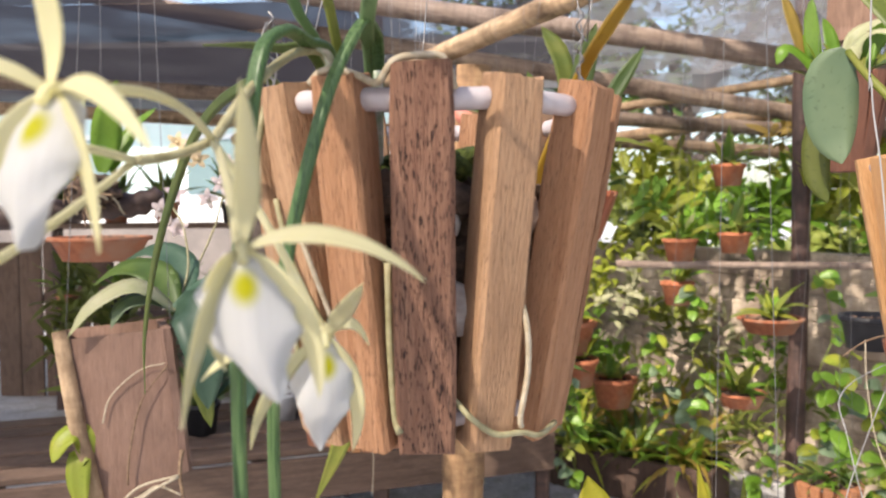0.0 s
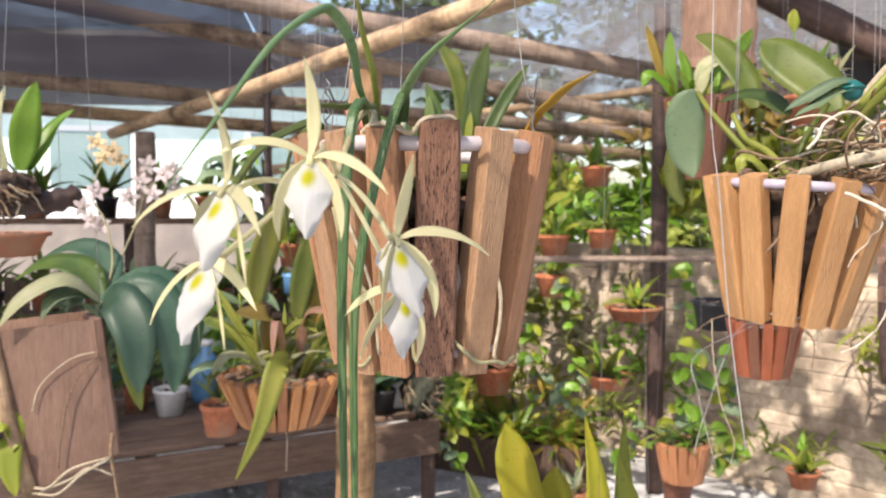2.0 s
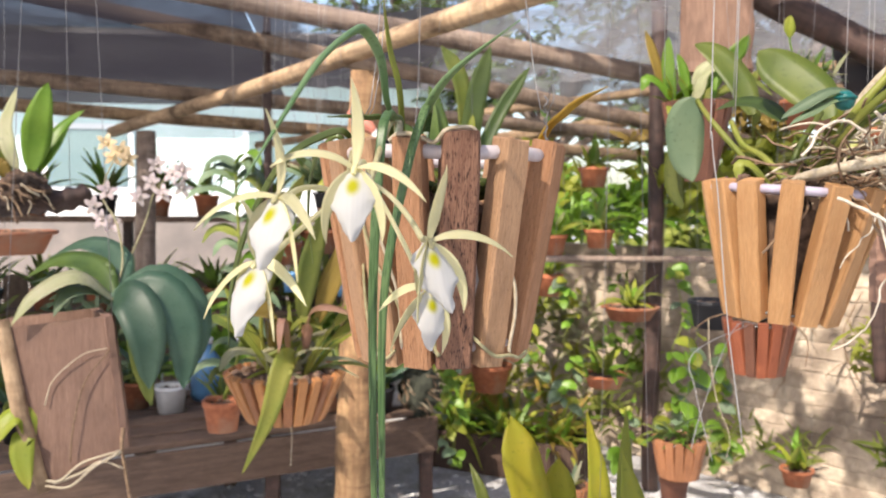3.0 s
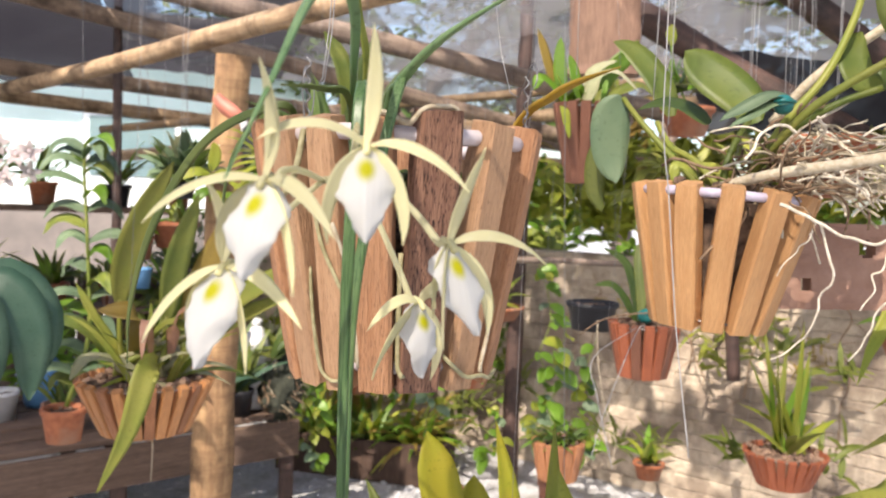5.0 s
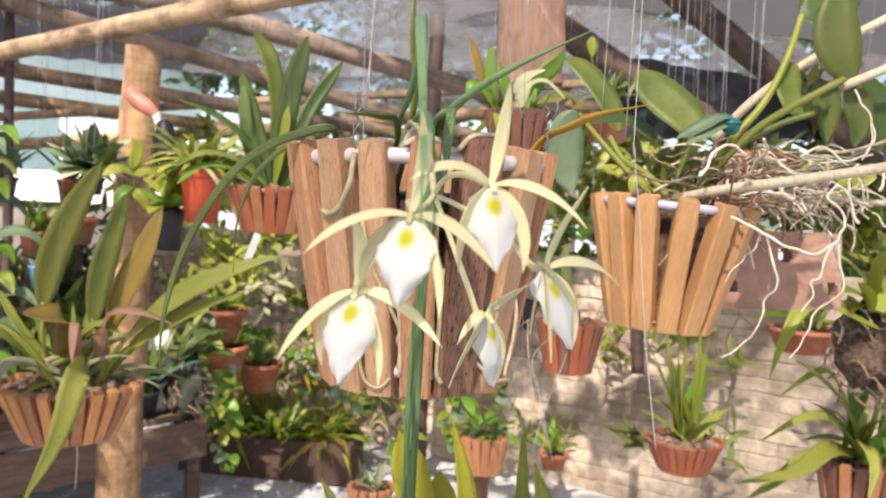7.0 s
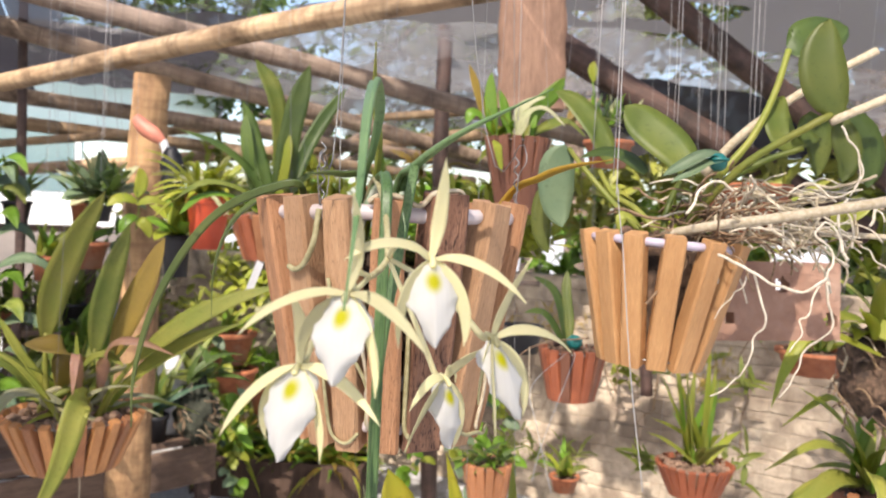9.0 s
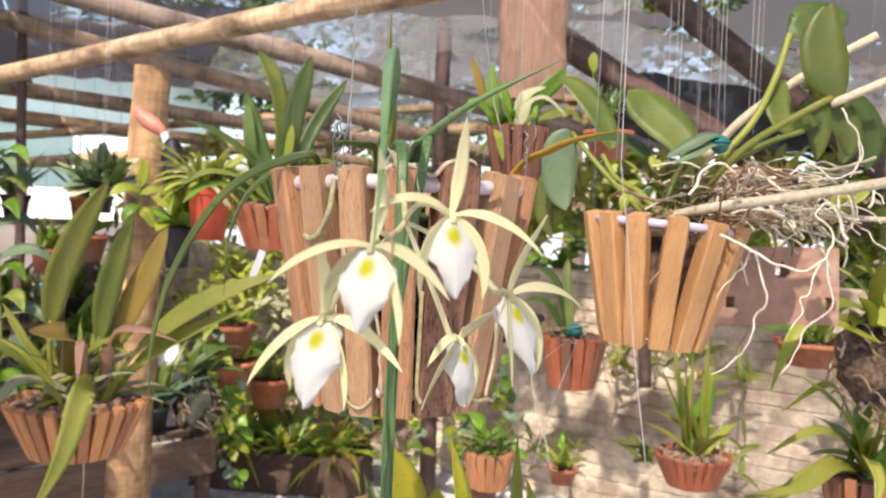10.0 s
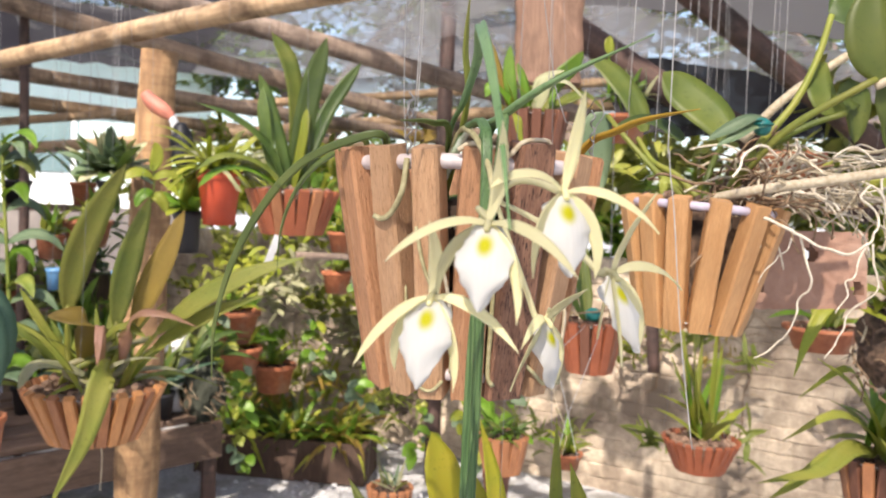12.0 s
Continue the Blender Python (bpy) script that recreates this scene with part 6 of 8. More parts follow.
wires("hanging_wire", [[MP + Vector((0.05 * math.cos(a), 0.05 * math.sin(a), 0.07)), MP + Vector((0, 0, 0.95))] for a in (0.4, 2.5, 4.6)], "wire holding the fern basket", 0.0003, WIRE, "wire", "hanging wires")
clay_pot("clay_pot", MP + Vector((0.0, 0.02, -0.005)), 0.026, 0.020, 0.09, WOOD_BROWN, "dark wooden tube hung under the fern basket", "pot")
LOWP = Vector((0.370, 1.136, 0.616)) + Vector((0, 0, -0.07))
slat_basket("slat_basket", LOWP, "small orange slat basket with a pale dry plant", [2 * math.pi * k / 14 for k in range(14)], 0.048, 0.034, 0.070, 0.014, 0.010, [WOOD_RED], "slat baskets", WIRE, 0.001, 19, BARK)
lowf = thing("small_plant", LOWP + Vector((0, 0, 0.06)), "pale small plant in a low basket", "plant")
tuft(lowf, LOWP + Vector((0, 0, 0.065)), 16, 0.06, 0.008, [LEAF_PALE, LEAF_OLIVE, LEAF_GREY], 25, (30, 85), 0.3, "lance", 0.02)
wires("hanging_wire", [[LOWP + Vector((0.048 * math.cos(a), 0.048 * math.sin(a), 0.07)), LOWP + Vector((0, 0, 1.1))] for a in (0.4, 2.5)], "wire holding a low basket", 0.0003, WIRE, "wire", "hanging wires")

# yellow-green leaves close below
FB = Vector((0.155, 0.285, 0.80))
slat_basket("slat_basket", FB + Vector((0, 0, -0.09)), "golden slat basket hung low", [2 * math.pi * k / 13 for k in range(13)], 0.06, 0.045, 0.09, 0.019, 0.012, [WOOD_GOLD], "slat baskets", WIRE, 0.001, 29, BARK)
LEAF_SUN = leaf_mat("leaf_sun_yellow", (0.42, 0.42, 0.035), (0.50, 0.42, 0.040), 0.45, 0.35)
fg = thing("orchid", FB + Vector((0, 0, -0.02)), "orchid with stiff yellow-green leaves in a low basket", "orchid")
leaves_on(fg, [
    (LEAF_SUN, 0.036, "strap", [FB, (0.110, 0.280, 0.867), (0.085, 0.274, 0.943), (0.075, 0.283, 0.993)], 0.3, (0.2, -1, 0)),
    (LEAF_SUN, 0.032, "strap", [FB + Vector((0.01, 0, 0)), (0.132, 0.292, 0.859), (0.124, 0.298, 0.909), (0.124, 0.301, 0.947)], 0.3, (-0.2, -1, 0)),
    (LEAF_SUN, 0.034, "lance", [FB + Vector((0.01, 0.02, 0)), (0.173, 0.337, 0.832), (0.180, 0.361, 0.902), (0.177, 0.389, 0.968)], 0.35, (0.3, -1, 0)),
    (LEAF_LIME, 0.026, "lance", [FB + Vector((0.02, -0.02, 0)), (0.157, 0.216, 0.888), (0.153, 0.211, 0.957), (0.156, 0.214, 1.017)], 0.35, (0.5, -1, 0)),
])
leaves_on(fg, [
    (LEAF_LIME, 0.032, "lance", [FB + Vector((0.0, -0.03, 0)), (0.139, 0.159, 0.895), (0.139, 0.152, 0.954), (0.133, 0.158, 1.000)], 0.35, (0.2, -1, 0)),
    (LEAF_OLIVE, 0.018, "lance", [FB + Vector((-0.03, 0.02, 0)), (0.100, 0.445, 0.796), (0.080, 0.469, 0.857), (0.070, 0.487, 0.884)], 0.35, (0.2, -1, 0)),
])
wires("hanging_wire", [[FB + Vector((0.06 * math.cos(a), 0.06 * math.sin(a), 0)), FB + Vector((0.03, 0.06, 0.95))] for a in (1.2, 0.2)], "wire holding the low basket", 0.0003, WIRE, "wire", "hanging wires")

# red bowl in front of the wall
RA = Vector((1.362, 1.343, 0.567))
slat_basket("slat_basket", RA + Vector((0, 0, -0.085)), "flared bowl of dark red wooden slats before the wall", [2 * math.pi * k / 24 for k in range(24)], 0.106, 0.068, 0.085, 0.019, 0.010, [WOOD_RUST], "slat baskets", WIRE, 0.001, 43, BARK_CHIP)
rap = thing("orchid", RA + Vector((0, 0, -0.015)), "upright orchid with narrow green leaves in a red bowl", "orchid")
tuft(rap, RA, 13, 0.20, 0.024, [LEAF_LIME, LEAF_YOUNG, LEAF_BRIGHT], 31, (35, 85), 0.4, "lance", 0.035)
tuft(rap, RA, 11, 0.36, 0.026, [LEAF_LIME, LEAF_YOUNG, LEAF_BRIGHT], 32, (68, 89), 0.16, "lance", 0.025)
wires("hanging_wire", [[RA + Vector((0.1 * math.cos(a), 0.1 * math.sin(a), 0)), RA + Vector((0, 0, 1.25))] for a in (0.4, 2.5, 4.6)], "wire holding the red bowl", 0.0005, WIRE, "wire", "hanging wires")

# pot with arching leaves at the side
BR = Vector((0.944, 0.504, 0.817))
slat_basket("slat_basket", BR + Vector((0, 0, -0.08)), "dark red slat basket with arching leaves", [2 * math.pi * k / 16 for k in range(16)], 0.062, 0.045, 0.080, 0.016, 0.010, [WOOD_BROWN, WOOD_RED], "slat baskets", WIRE, 0.001, 37, BARK)
brp = thing("orchid", BR + Vector((0, 0, -0.02)), "orchid with arching glossy green leaves in a dark basket", "orchid")
leaves_on(brp, [
    (LEAF_LIME, 0.030, "lance", [BR, (0.908, 0.491, 0.881), (0.850, 0.488, 0.937), (0.787, 0.498, 0.981)], 0.3, (0, -0.5, 0.85)),
    (LEAF_YOUNG, 0.022, "lance", [BR, (0.892, 0.487, 0.866), (0.811, 0.482, 0.899), (0.717, 0.489, 0.867)], 0.3, (0, -0.5, 0.85)),
    (LEAF_YOUNG, 0.030, "lance", [BR, (0.860, 0.489, 0.842), (0.773, 0.472, 0.822), (0.669, 0.485, 0.812)], 0.3, (0, -0.6, 0.8)),
    (LEAF_LIME, 0.030, "lance", [BR, (0.940, 0.478, 0.900), (0.921, 0.469, 0.964), (0.856, 0.478, 0.990)], 0.3, (0, -0.5, 0.85)),
])
leaves_on(brp, [
    (LEAF_YOUNG, 0.026, "lance", [BR, (0.889, 0.455, 0.858), (0.868, 0.419, 0.838), (0.843, 0.406, 0.796)], 0.3, (0, -0.6, 0.8)),
    (LEAF_YOUNG, 0.020, "lance", [BR, (0.837, 0.498, 0.833), (0.760, 0.498, 0.798), (0.707, 0.499, 0.779)], 0.3, (0, -0.6, 0.8)),
    (LEAF_LIME, 0.019, "lance", [BR, (0.914, 0.513, 0.910), (0.868, 0.515, 0.957), (0.786, 0.527, 0.915)], 0.3, (0, -0.5, 0.85)),
])
tuft(brp, BR, 16, 0.15, 0.020, [LEAF_YOUNG, LEAF_BRIGHT], 41, (20, 85), 0.8, "lance", 0.03)
wires("hanging_wire", [[BR + Vector((0.06 * math.cos(a), 0.06 * math.sin(a), 0)), BR + Vector((0, 0, 1.0))] for a in (0.4, 2.5, 4.6)], "wire holding the dark basket", 0.0003, WIRE, "wire", "hanging wires")

# dark root ball with leaves
RBALL = Vector((0.843, 0.420, 1.014))
rb = thing("root_ball", RBALL + Vector((0, 0, -0.05)), "dark fibrous root ball hanging with green leaves", "plant", kind="stuff")
root_clump(rb, Vector((0.005, 0.005, 0.045)), (0.055, 0.055, 0.075), 60, 5)
tuft(rb, RBALL + Vector((0, 0, 0.05)), 16, 0.15, 0.026, [LEAF_OLIVE, LEAF_YOUNG, LEAF_LIME], 43, (-10, 70), 0.6, "lance", 0.03)
leaves_on(rb, [(LEAF_LIME, 0.020, "lance", [RBALL + Vector((-0.03, -0.03, 0.03)), (0.708, 0.408, 1.077), (0.659, 0.406, 1.034), (0.633, 0.403, 0.983)], 0.3)])
wires("hanging_wire", [[RBALL + Vector((0, 0, 0.05)), RBALL + Vector((0, 0, 0.8))]], "wire holding the root ball", 0.0003, WIRE, "wire", "hanging wires")

# twines hanging from the roof
wires("twine", [
    [(0.299, 0.331, 1.257), (0.317, 0.335, 1.439)],
    [(0.247, 0.222, 1.247), (0.258, 0.227, 1.402)],
    [(0.696, 0.707, 1.362), (0.702, 0.722, 1.610)],
    [(0.673, 0.663, 1.360), (0.682, 0.675, 1.594)],
    [(0.812, 0.764, 1.338), (0.814, 0.783, 1.644)],
    [(1.044, 0.992, 1.395), (1.046, 1.015, 1.743)],
    [(0.672, 0.550, 1.304), (0.669, 0.569, 1.564)],
    [(0.742, 0.576, 1.345), (0.752, 0.587, 1.582)],
    [(0.987, 0.800, 1.417), (0.999, 0.812, 1.682)],
    [(1.228, 1.242, 1.445), (1.226, 1.267, 1.798)],
    [(-0.140, 1.520, 1.269), (-0.129, 1.541, 1.654)],
    [(-0.136, 1.543, 1.307), (-0.111, 1.555, 1.660)],
    [(0.280, 0.453, 1.320), (0.278, 0.464, 1.466)],
    [(-0.279, 2.350, 1.229), (-0.279, 2.389, 1.804)],
    [(-0.208, 2.541, 1.273), (-0.212, 2.582, 1.859)],
    [(0.1987, 0.1038, 1.020), (0.1902, 0.1125, 1.102), (0.1849, 0.1201, 1.187), (0.1814, 0.1244, 1.230), (0.1815, 0.1262, 1.300), (0.185, 0.1275, 1.450)],
    [(0.456, 0.3945, 1.300), (0.475, 0.4157, 1.430)],
    [(0.499, 0.3766, 1.300), (0.519, 0.3974, 1.432)],
    [(0.538, 0.3605, 1.300), (0.558, 0.3809, 1.434)],
], "thin pale twine hanging from the roof", 0.00042, TWINE, "twine", "twines")


wires("twine", [
    [(0.3524, 0.465, 0.882), (0.3357, 0.4771, 0.962), (0.352, 0.520, 1.000), (0.520, 0.705, 1.004)],
    [(0.3305, 0.475, 0.895), (0.3422, 0.4731, 0.942), (0.3747, 0.4655, 1.037), (0.532, 0.700, 1.006)],
], "loose pale twine trailing from the small basket", 0.0005, TWINE, "twine", "loose twines")


# ---------------------------------------------------------------- planter box with drooping leaves
CB = [Vector(p) for p in ((-0.546, 0.778, 1.002), (-0.399, 0.765, 1.020), (-0.381, 0.772, 0.828), (-0.489, 0.760, 0.785))]
pl = thing("planter_box", CB[3], "hanging planter of pale brown boards, open at the top", "planter")


def panel(corners, thick, seed, nx=10, nz=10):
    a, b, c, d = [Vector(p) - CB[3] for p in corners]
    nrm = (b - a).cross(d - a).normalized()
    g = Geo()
    vs, fs = [], []
    for lay in (0, 1):
        for j in range(nz + 1):
            for i in range(nx + 1):
                p = a.lerp(b, i / nx).lerp(d.lerp(c, i / nx), j / nz)
                vs.append(p + nrm * (lay * thick + 0.002 * noise.noise(Vector((i * 0.5 + seed, j * 0.5, lay)))))
    k = (nx + 1) * (nz + 1)
    for j in range(nz):
        for i in range(nx):
            q = j * (nx + 1) + i
            fs.append((q, q + 1, q + nx + 2, q + nx + 1))
            fs.append((k + q, k + q + nx + 1, k + q + nx + 2, k + q + 1))
    edge = [i for i in range(nx + 1)] + [(j + 1) * (nx + 1) - 1 for j in range(1, nz + 1)] + [nz * (nx + 1) + i for i in range(nx - 1, -1, -1)] + [j * (nx + 1) for j in range(nz - 1, 0, -1)]
    for i in range(len(edge)):
        p, q = edge[i], edge[(i + 1) % len(edge)]
        fs.append((q, p, p + k, q + k))
    return g.put(vs, fs).mesh(BOX_WOOD, False)


back = Vector((-0.045, 0.09, 0.0))
part("front_panel", panel(CB, 0.010, 1), pl, "pale brown front board")
part("back_panel", panel([c + back for c in CB], 0.010, 2), pl)
part("side_panel", panel([CB[0], CB[0] + back, CB[3] + back, CB[3]], 0.010, 3), pl)
part("side_panel", panel([CB[1], CB[1] + back, CB[2] + back, CB[2]], 0.010, 4), pl)
g = Geo()
tube(g, [CB[0] - CB[3] + Vector((-0.006, -0.004, 0.012)), (CB[0] - CB[3]) * 0.5 + Vector((-0.010, -0.004, 0)), Vector((-0.004, -0.004, -0.012))], [0.010, 0.0115, 0.009], 10, rough=0.15)
part("corner_stick", g.mesh(LOG_PALE), pl, "pale corner stick")
rods_on(pl, [
    (ROOT_BROWN, 0.0013, 0.0010, [(-0.457, 0.755, 0.815), (-0.453, 0.757, 0.862), (-0.437, 0.760, 0.926), (-0.401, 0.759, 0.973)]),
    (ROOT_PALE, 0.0011, 0.0008, [(-0.492, 0.763, 0.894), (-0.480, 0.764, 0.930), (-0.440, 0.762, 0.965), (-0.405, 0.759, 0.975)]),
    (ROOT_PALE, 0.0022, 0.0016, [CB[3] + Vector((0.0, -0.006, 0.004)), (-0.469, 0.752, 0.790), (-0.438, 0.750, 0.815), (-0.386, 0.747, 0.831)]),
    (ROOT_PALE, 0.0020, 0.0014, [CB[3] + Vector((0.01, -0.006, 0.0)), (-0.441, 0.751, 0.800), (-0.414, 0.749, 0.816), (-0.383, 0.746, 0.806)]),
    (ROOT_BROWN, 0.0030, 0.0022, [(-0.386, 0.762, 0.860), (-0.386, 0.752, 0.835), (-0.381, 0.749, 0.802), (-0.372, 0.746, 0.745)]),
    (ROOT_PALE, 0.0020, 0.0014, [(-0.386, 0.749, 0.829), (-0.420, 0.738, 0.812), (-0.452, 0.736, 0.786), (-0.489, 0.750, 0.783)]),
], "root")
wires("hanging_wire", [[CB[0], CB[0] + Vector((0.05, 0.04, 0.8))], [CB[1], CB[1] + Vector((-0.04, 0.04, 0.8))]], "wire holding the planter box", 0.0005, WIRE, "wire", "hanging wires")

do = thing("orchid", CB[1] + Vector((0.0, 0.05, -0.02)), "orchid with broad drooping dark green leaves in the planter box", "orchid")
K = (-0.413, 0.817, 1.036)
leaves_on(do, [
    (LEAF_BLUE, 0.062, "oval", [K, (-0.377, 0.784, 1.040), (-0.350, 0.758, 0.990), (-0.348, 0.754, 0.916)], 0.2, (0.2, -0.9, 0.4)),
    (LEAF_BLUE, 0.066, "oval", [K, (-0.345, 0.801, 1.050), (-0.306, 0.784, 0.993), (-0.306, 0.780, 0.910)], 0.2, (0.4, -0.8, 0.4)),
    (LEAF_BLUE, 0.060, "oval", [K, (-0.344, 0.832, 1.060), (-0.297, 0.825, 1.012), (-0.291, 0.820, 0.943)], 0.2, (0.5, -0.7, 0.4)),
    (LEAF_PALE, 0.040, "lance", [K, (-0.452, 0.783, 1.070), (-0.501, 0.766, 1.047), (-0.533, 0.757, 1.007)], 0.25, (0, -0.5, 0.9)),
])
leaves_on(do, [
    (LEAF_GREY, 0.036, "lance", [K, (-0.439, 0.791, 1.052), (-0.465, 0.773, 1.046), (-0.477, 0.762, 1.019)], 0.25, (0, -0.5, 0.9)),
    (LEAF_DARK, 0.050, "lance", [K, (-0.447, 0.843, 1.081), (-0.502, 0.859, 1.089), (-0.558, 0.873, 1.062)], 0.25, (0, -0.5, 0.9)),
    (LEAF_BLUE, 0.050, "lance", [K, (-0.421, 0.871, 1.087), (-0.472, 0.898, 1.113), (-0.555, 0.934, 1.083)], 0.25, (0, -0.5, 0.9)),
    (LEAF_OLIVE, 0.034, "oval", [K, (-0.369, 0.771, 1.004), (-0.359, 0.767, 0.947), (-0.347, 0.762, 0.890)], 0.2, (0.2, -0.9, 0.2)),
])
leaves_on(do, [
    (LEAF_LIME, 0.036, "oval", [(-0.495, 0.773, 0.824), (-0.518, 0.758, 0.878), (-0.538, 0.750, 0.873), (-0.548, 0.740, 0.848)], 0.25),
    (LEAF_LIME, 0.034, "oval", [(-0.495, 0.773, 0.816), (-0.514, 0.757, 0.854), (-0.516, 0.745, 0.825), (-0.504, 0.732, 0.785)], 0.25),
])

# pink orchid spray rising from the planter
po = thing("orchid_spray", Vector(K) + Vector((0, 0, 0.01)), "arching spray of small pale pink orchid flowers", "flower")
PB = po.matrix_basis.translation
rods_on(po, [(ROOT_GREEN, 0.0018, 0.0012, [K, (-0.409, 0.890, 1.086), (-0.390, 0.922, 1.148), (-0.371, 0.923, 1.203), (-0.325, 0.921, 1.240)]),
             (ROOT_GREEN, 0.0018, 0.0012, [K, (-0.409, 0.860, 1.088), (-0.424, 0.885, 1.149), (-0.452, 0.910, 1.194), (-0.435, 0.932, 1.258)])], "stalk")
rng = random.Random(77)
spots = [(-0.380, 0.925, 1.212), (-0.348, 0.922, 1.226), (-0.332, 0.929, 1.203), (-0.396, 0.915, 1.189), (-0.362, 0.922, 1.194), (-0.449, 0.898, 1.153), (-0.462, 0.900, 1.174), (-0.437, 0.906, 1.148), (-0.330, 0.921, 1.231), (-0.373, 0.936, 1.240), (-0.443, 0.910, 1.198)]
peach = [(-0.455, 0.955, 1.276), (-0.432, 0.953, 1.264), (-0.446, 0.953, 1.254), (-0.422, 0.951, 1.250)]
for n, sp_ in enumerate(spots + peach):
    g = Geo()
    c = Vector(sp_) - PB
    for k in range(5):
        a = 2 * math.pi * k / 5 + rng.uniform(0, 0.4)
        d = Vector((math.cos(a), rng.uniform(-0.3, 0.2), math.sin(a)))
        blade(g, [c, c + d * 0.008 + Vector((0, -0.003, 0)), c + d * 0.017 + Vector((0, -0.002, 0))], 0.009, 0.2, 0.0005, "oval", (0, -1, 0.1), 3)
    lump(g, c + Vector((0, -0.004, 0)), 0.004, n, 1.0, 1)
    part("flower", g.mesh(PETAL_PEACH if n >= len(spots) else PETAL_PINK), po, "peach flower" if n >= len(spots) else "")

# driftwood plank with a small orchid
dw = thing("driftwood_plank", (-0.591, 0.943, 1.173), "dark driftwood plank hung level, with a small orchid on it", "plank")
DB = dw.matrix_basis.translation
g = Geo()
line = [p - DB for p in curve_points([(-0.833, 0.885, 1.154), (-0.711, 0.904, 1.162), (-0.627, 0.946, 1.173), (-0.556, 0.970, 1.179), (-0.493, 0.995, 1.192)], 6)]
tube(g, line, [0.030 + 0.006 * math.sin(3.1 * k) for k in range(len(line) - 1)] + [0.012], 12, 0.6, 0.25)
part("plank", g.mesh(LOG_DARK), dw)
do2 = thing("orchid", (-0.578, 0.933, 1.203), "small orchid with round bright leaves on the driftwood", "orchid")
root_clump(do2, Vector((0, 0, 0.0)), (0.045, 0.04, 0.03), 30, 12)
leaves_on(do2, [
    (LEAF_BRIGHT, 0.046, "oval", [(-0.564, 0.933, 1.230), (-0.557, 0.935, 1.275), (-0.548, 0.926, 1.315), (-0.535, 0.928, 1.367)], 0.15, (0.2, -1, 0)),
    (LEAF_DARK, 0.026, "oval", [(-0.563, 0.943, 1.230), (-0.570, 0.946, 1.267), (-0.574, 0.948, 1.299), (-0.572, 0.950, 1.327)], 0.2, (-0.3, -1, 0)),
    (LEAF_PALE, 0.024, "oval", [(-0.587, 0.936, 1.230), (-0.596, 0.928, 1.266), (-0.600, 0.931, 1.302), (-0.578, 0.922, 1.359)], 0.2, (0, -1, 0.2)),
    (LEAF_OLIVE, 0.030, "oval", [(-0.600, 0.937, 1.225), (-0.618, 0.930, 1.257), (-0.641, 0.923, 1.274), (-0.663, 0.916, 1.282)], 0.2),
])
leaves_on(do2, [
    (LEAF_AMBER, 0.040, "oval", [(-0.596, 0.926, 1.220), (-0.614, 0.919, 1.238), (-0.627, 0.909, 1.229), (-0.641, 0.899, 1.202)], 0.2),
    (LEAF_BRIGHT, 0.030, "oval", [(-0.554, 0.942, 1.230), (-0.539, 0.953, 1.268), (-0.524, 0.964, 1.301), (-0.495, 0.972, 1.330)], 0.2),
    (LEAF_DARK, 0.026, "oval", [(-0.558, 0.953, 1.231), (-0.548, 0.964, 1.259), (-0.537, 0.974, 1.283), (-0.528, 0.975, 1.311)], 0.2, (-0.4, -0.8, 0.2)),
])
wires("hanging_wire", [[(-0.646, 0.949, 1.184), (-0.635, 0.972, 1.625)], [(-0.522, 0.978, 1.194), (-0.530, 1.003, 1.639)]], "wire holding the driftwood", 0.0005, WIRE, "wire", "hanging wires")
clay_pot("clay_bowl", (-0.801, 1.413, 1.117), 0.10, 0.075, 0.05, TERRA, "orange clay bowl behind the driftwood", "pot", "clay pots")
wires("hanging_wire", [[(-0.801, 1.413, 1.117), (-0.793, 1.445, 1.704)]], "wire holding the clay bowl", 0.0005, WIRE, "wire", "hanging wires")

# ---------------------------------------------------------------- pots on the bench
BT = 0.402


def on_bench(x, y, r_top, r_bot, h, material, label, name="clay_pot", group="clay pots", fill=BARK):
    return clay_pot(name, (x, y, BT + h), r_top, r_bot, h, material, label, "pot", group, fill)


on_bench(-0.50, 2.44, 0.062, 0.048, 0.095, TERRA_PALE, "terracotta pot with a drain hole on the bench")
t1 = thing("small_plant", (-0.50, 2.44, BT + 0.08), "low green plant in the terracotta pot", "plant")
tuft(t1, (-0.50, 2.44, BT + 0.085), 18, 0.14, 0.014, [LEAF_DARK, LEAF_OLIVE], 51, (40, 88), 0.3, "lance", 0.03)
on_bench(-0.72, 2.62, 0.058, 0.046, 0.10, WHITE_PLASTIC, "white plastic pot on the bench", "plastic_pot", "plastic pots")
jug = thing("plastic_jug", (-0.62, 2.80, BT), "blue-grey plastic jug standing behind the pots", "jug")
part("body", lathe(Geo(), [(0.05, 0), (0.062, 0.02), (0.062, 0.15), (0.03, 0.19), (0.022, 0.20), (0.022, 0.225)], 20).mesh(BLUE_PLASTIC), jug)
part("cap", lathe(Geo(), [(0.025, 0.222), (0.025, 0.245), (0.004, 0.247)], 16).mesh(WHITE_PLASTIC), jug, "white cap")
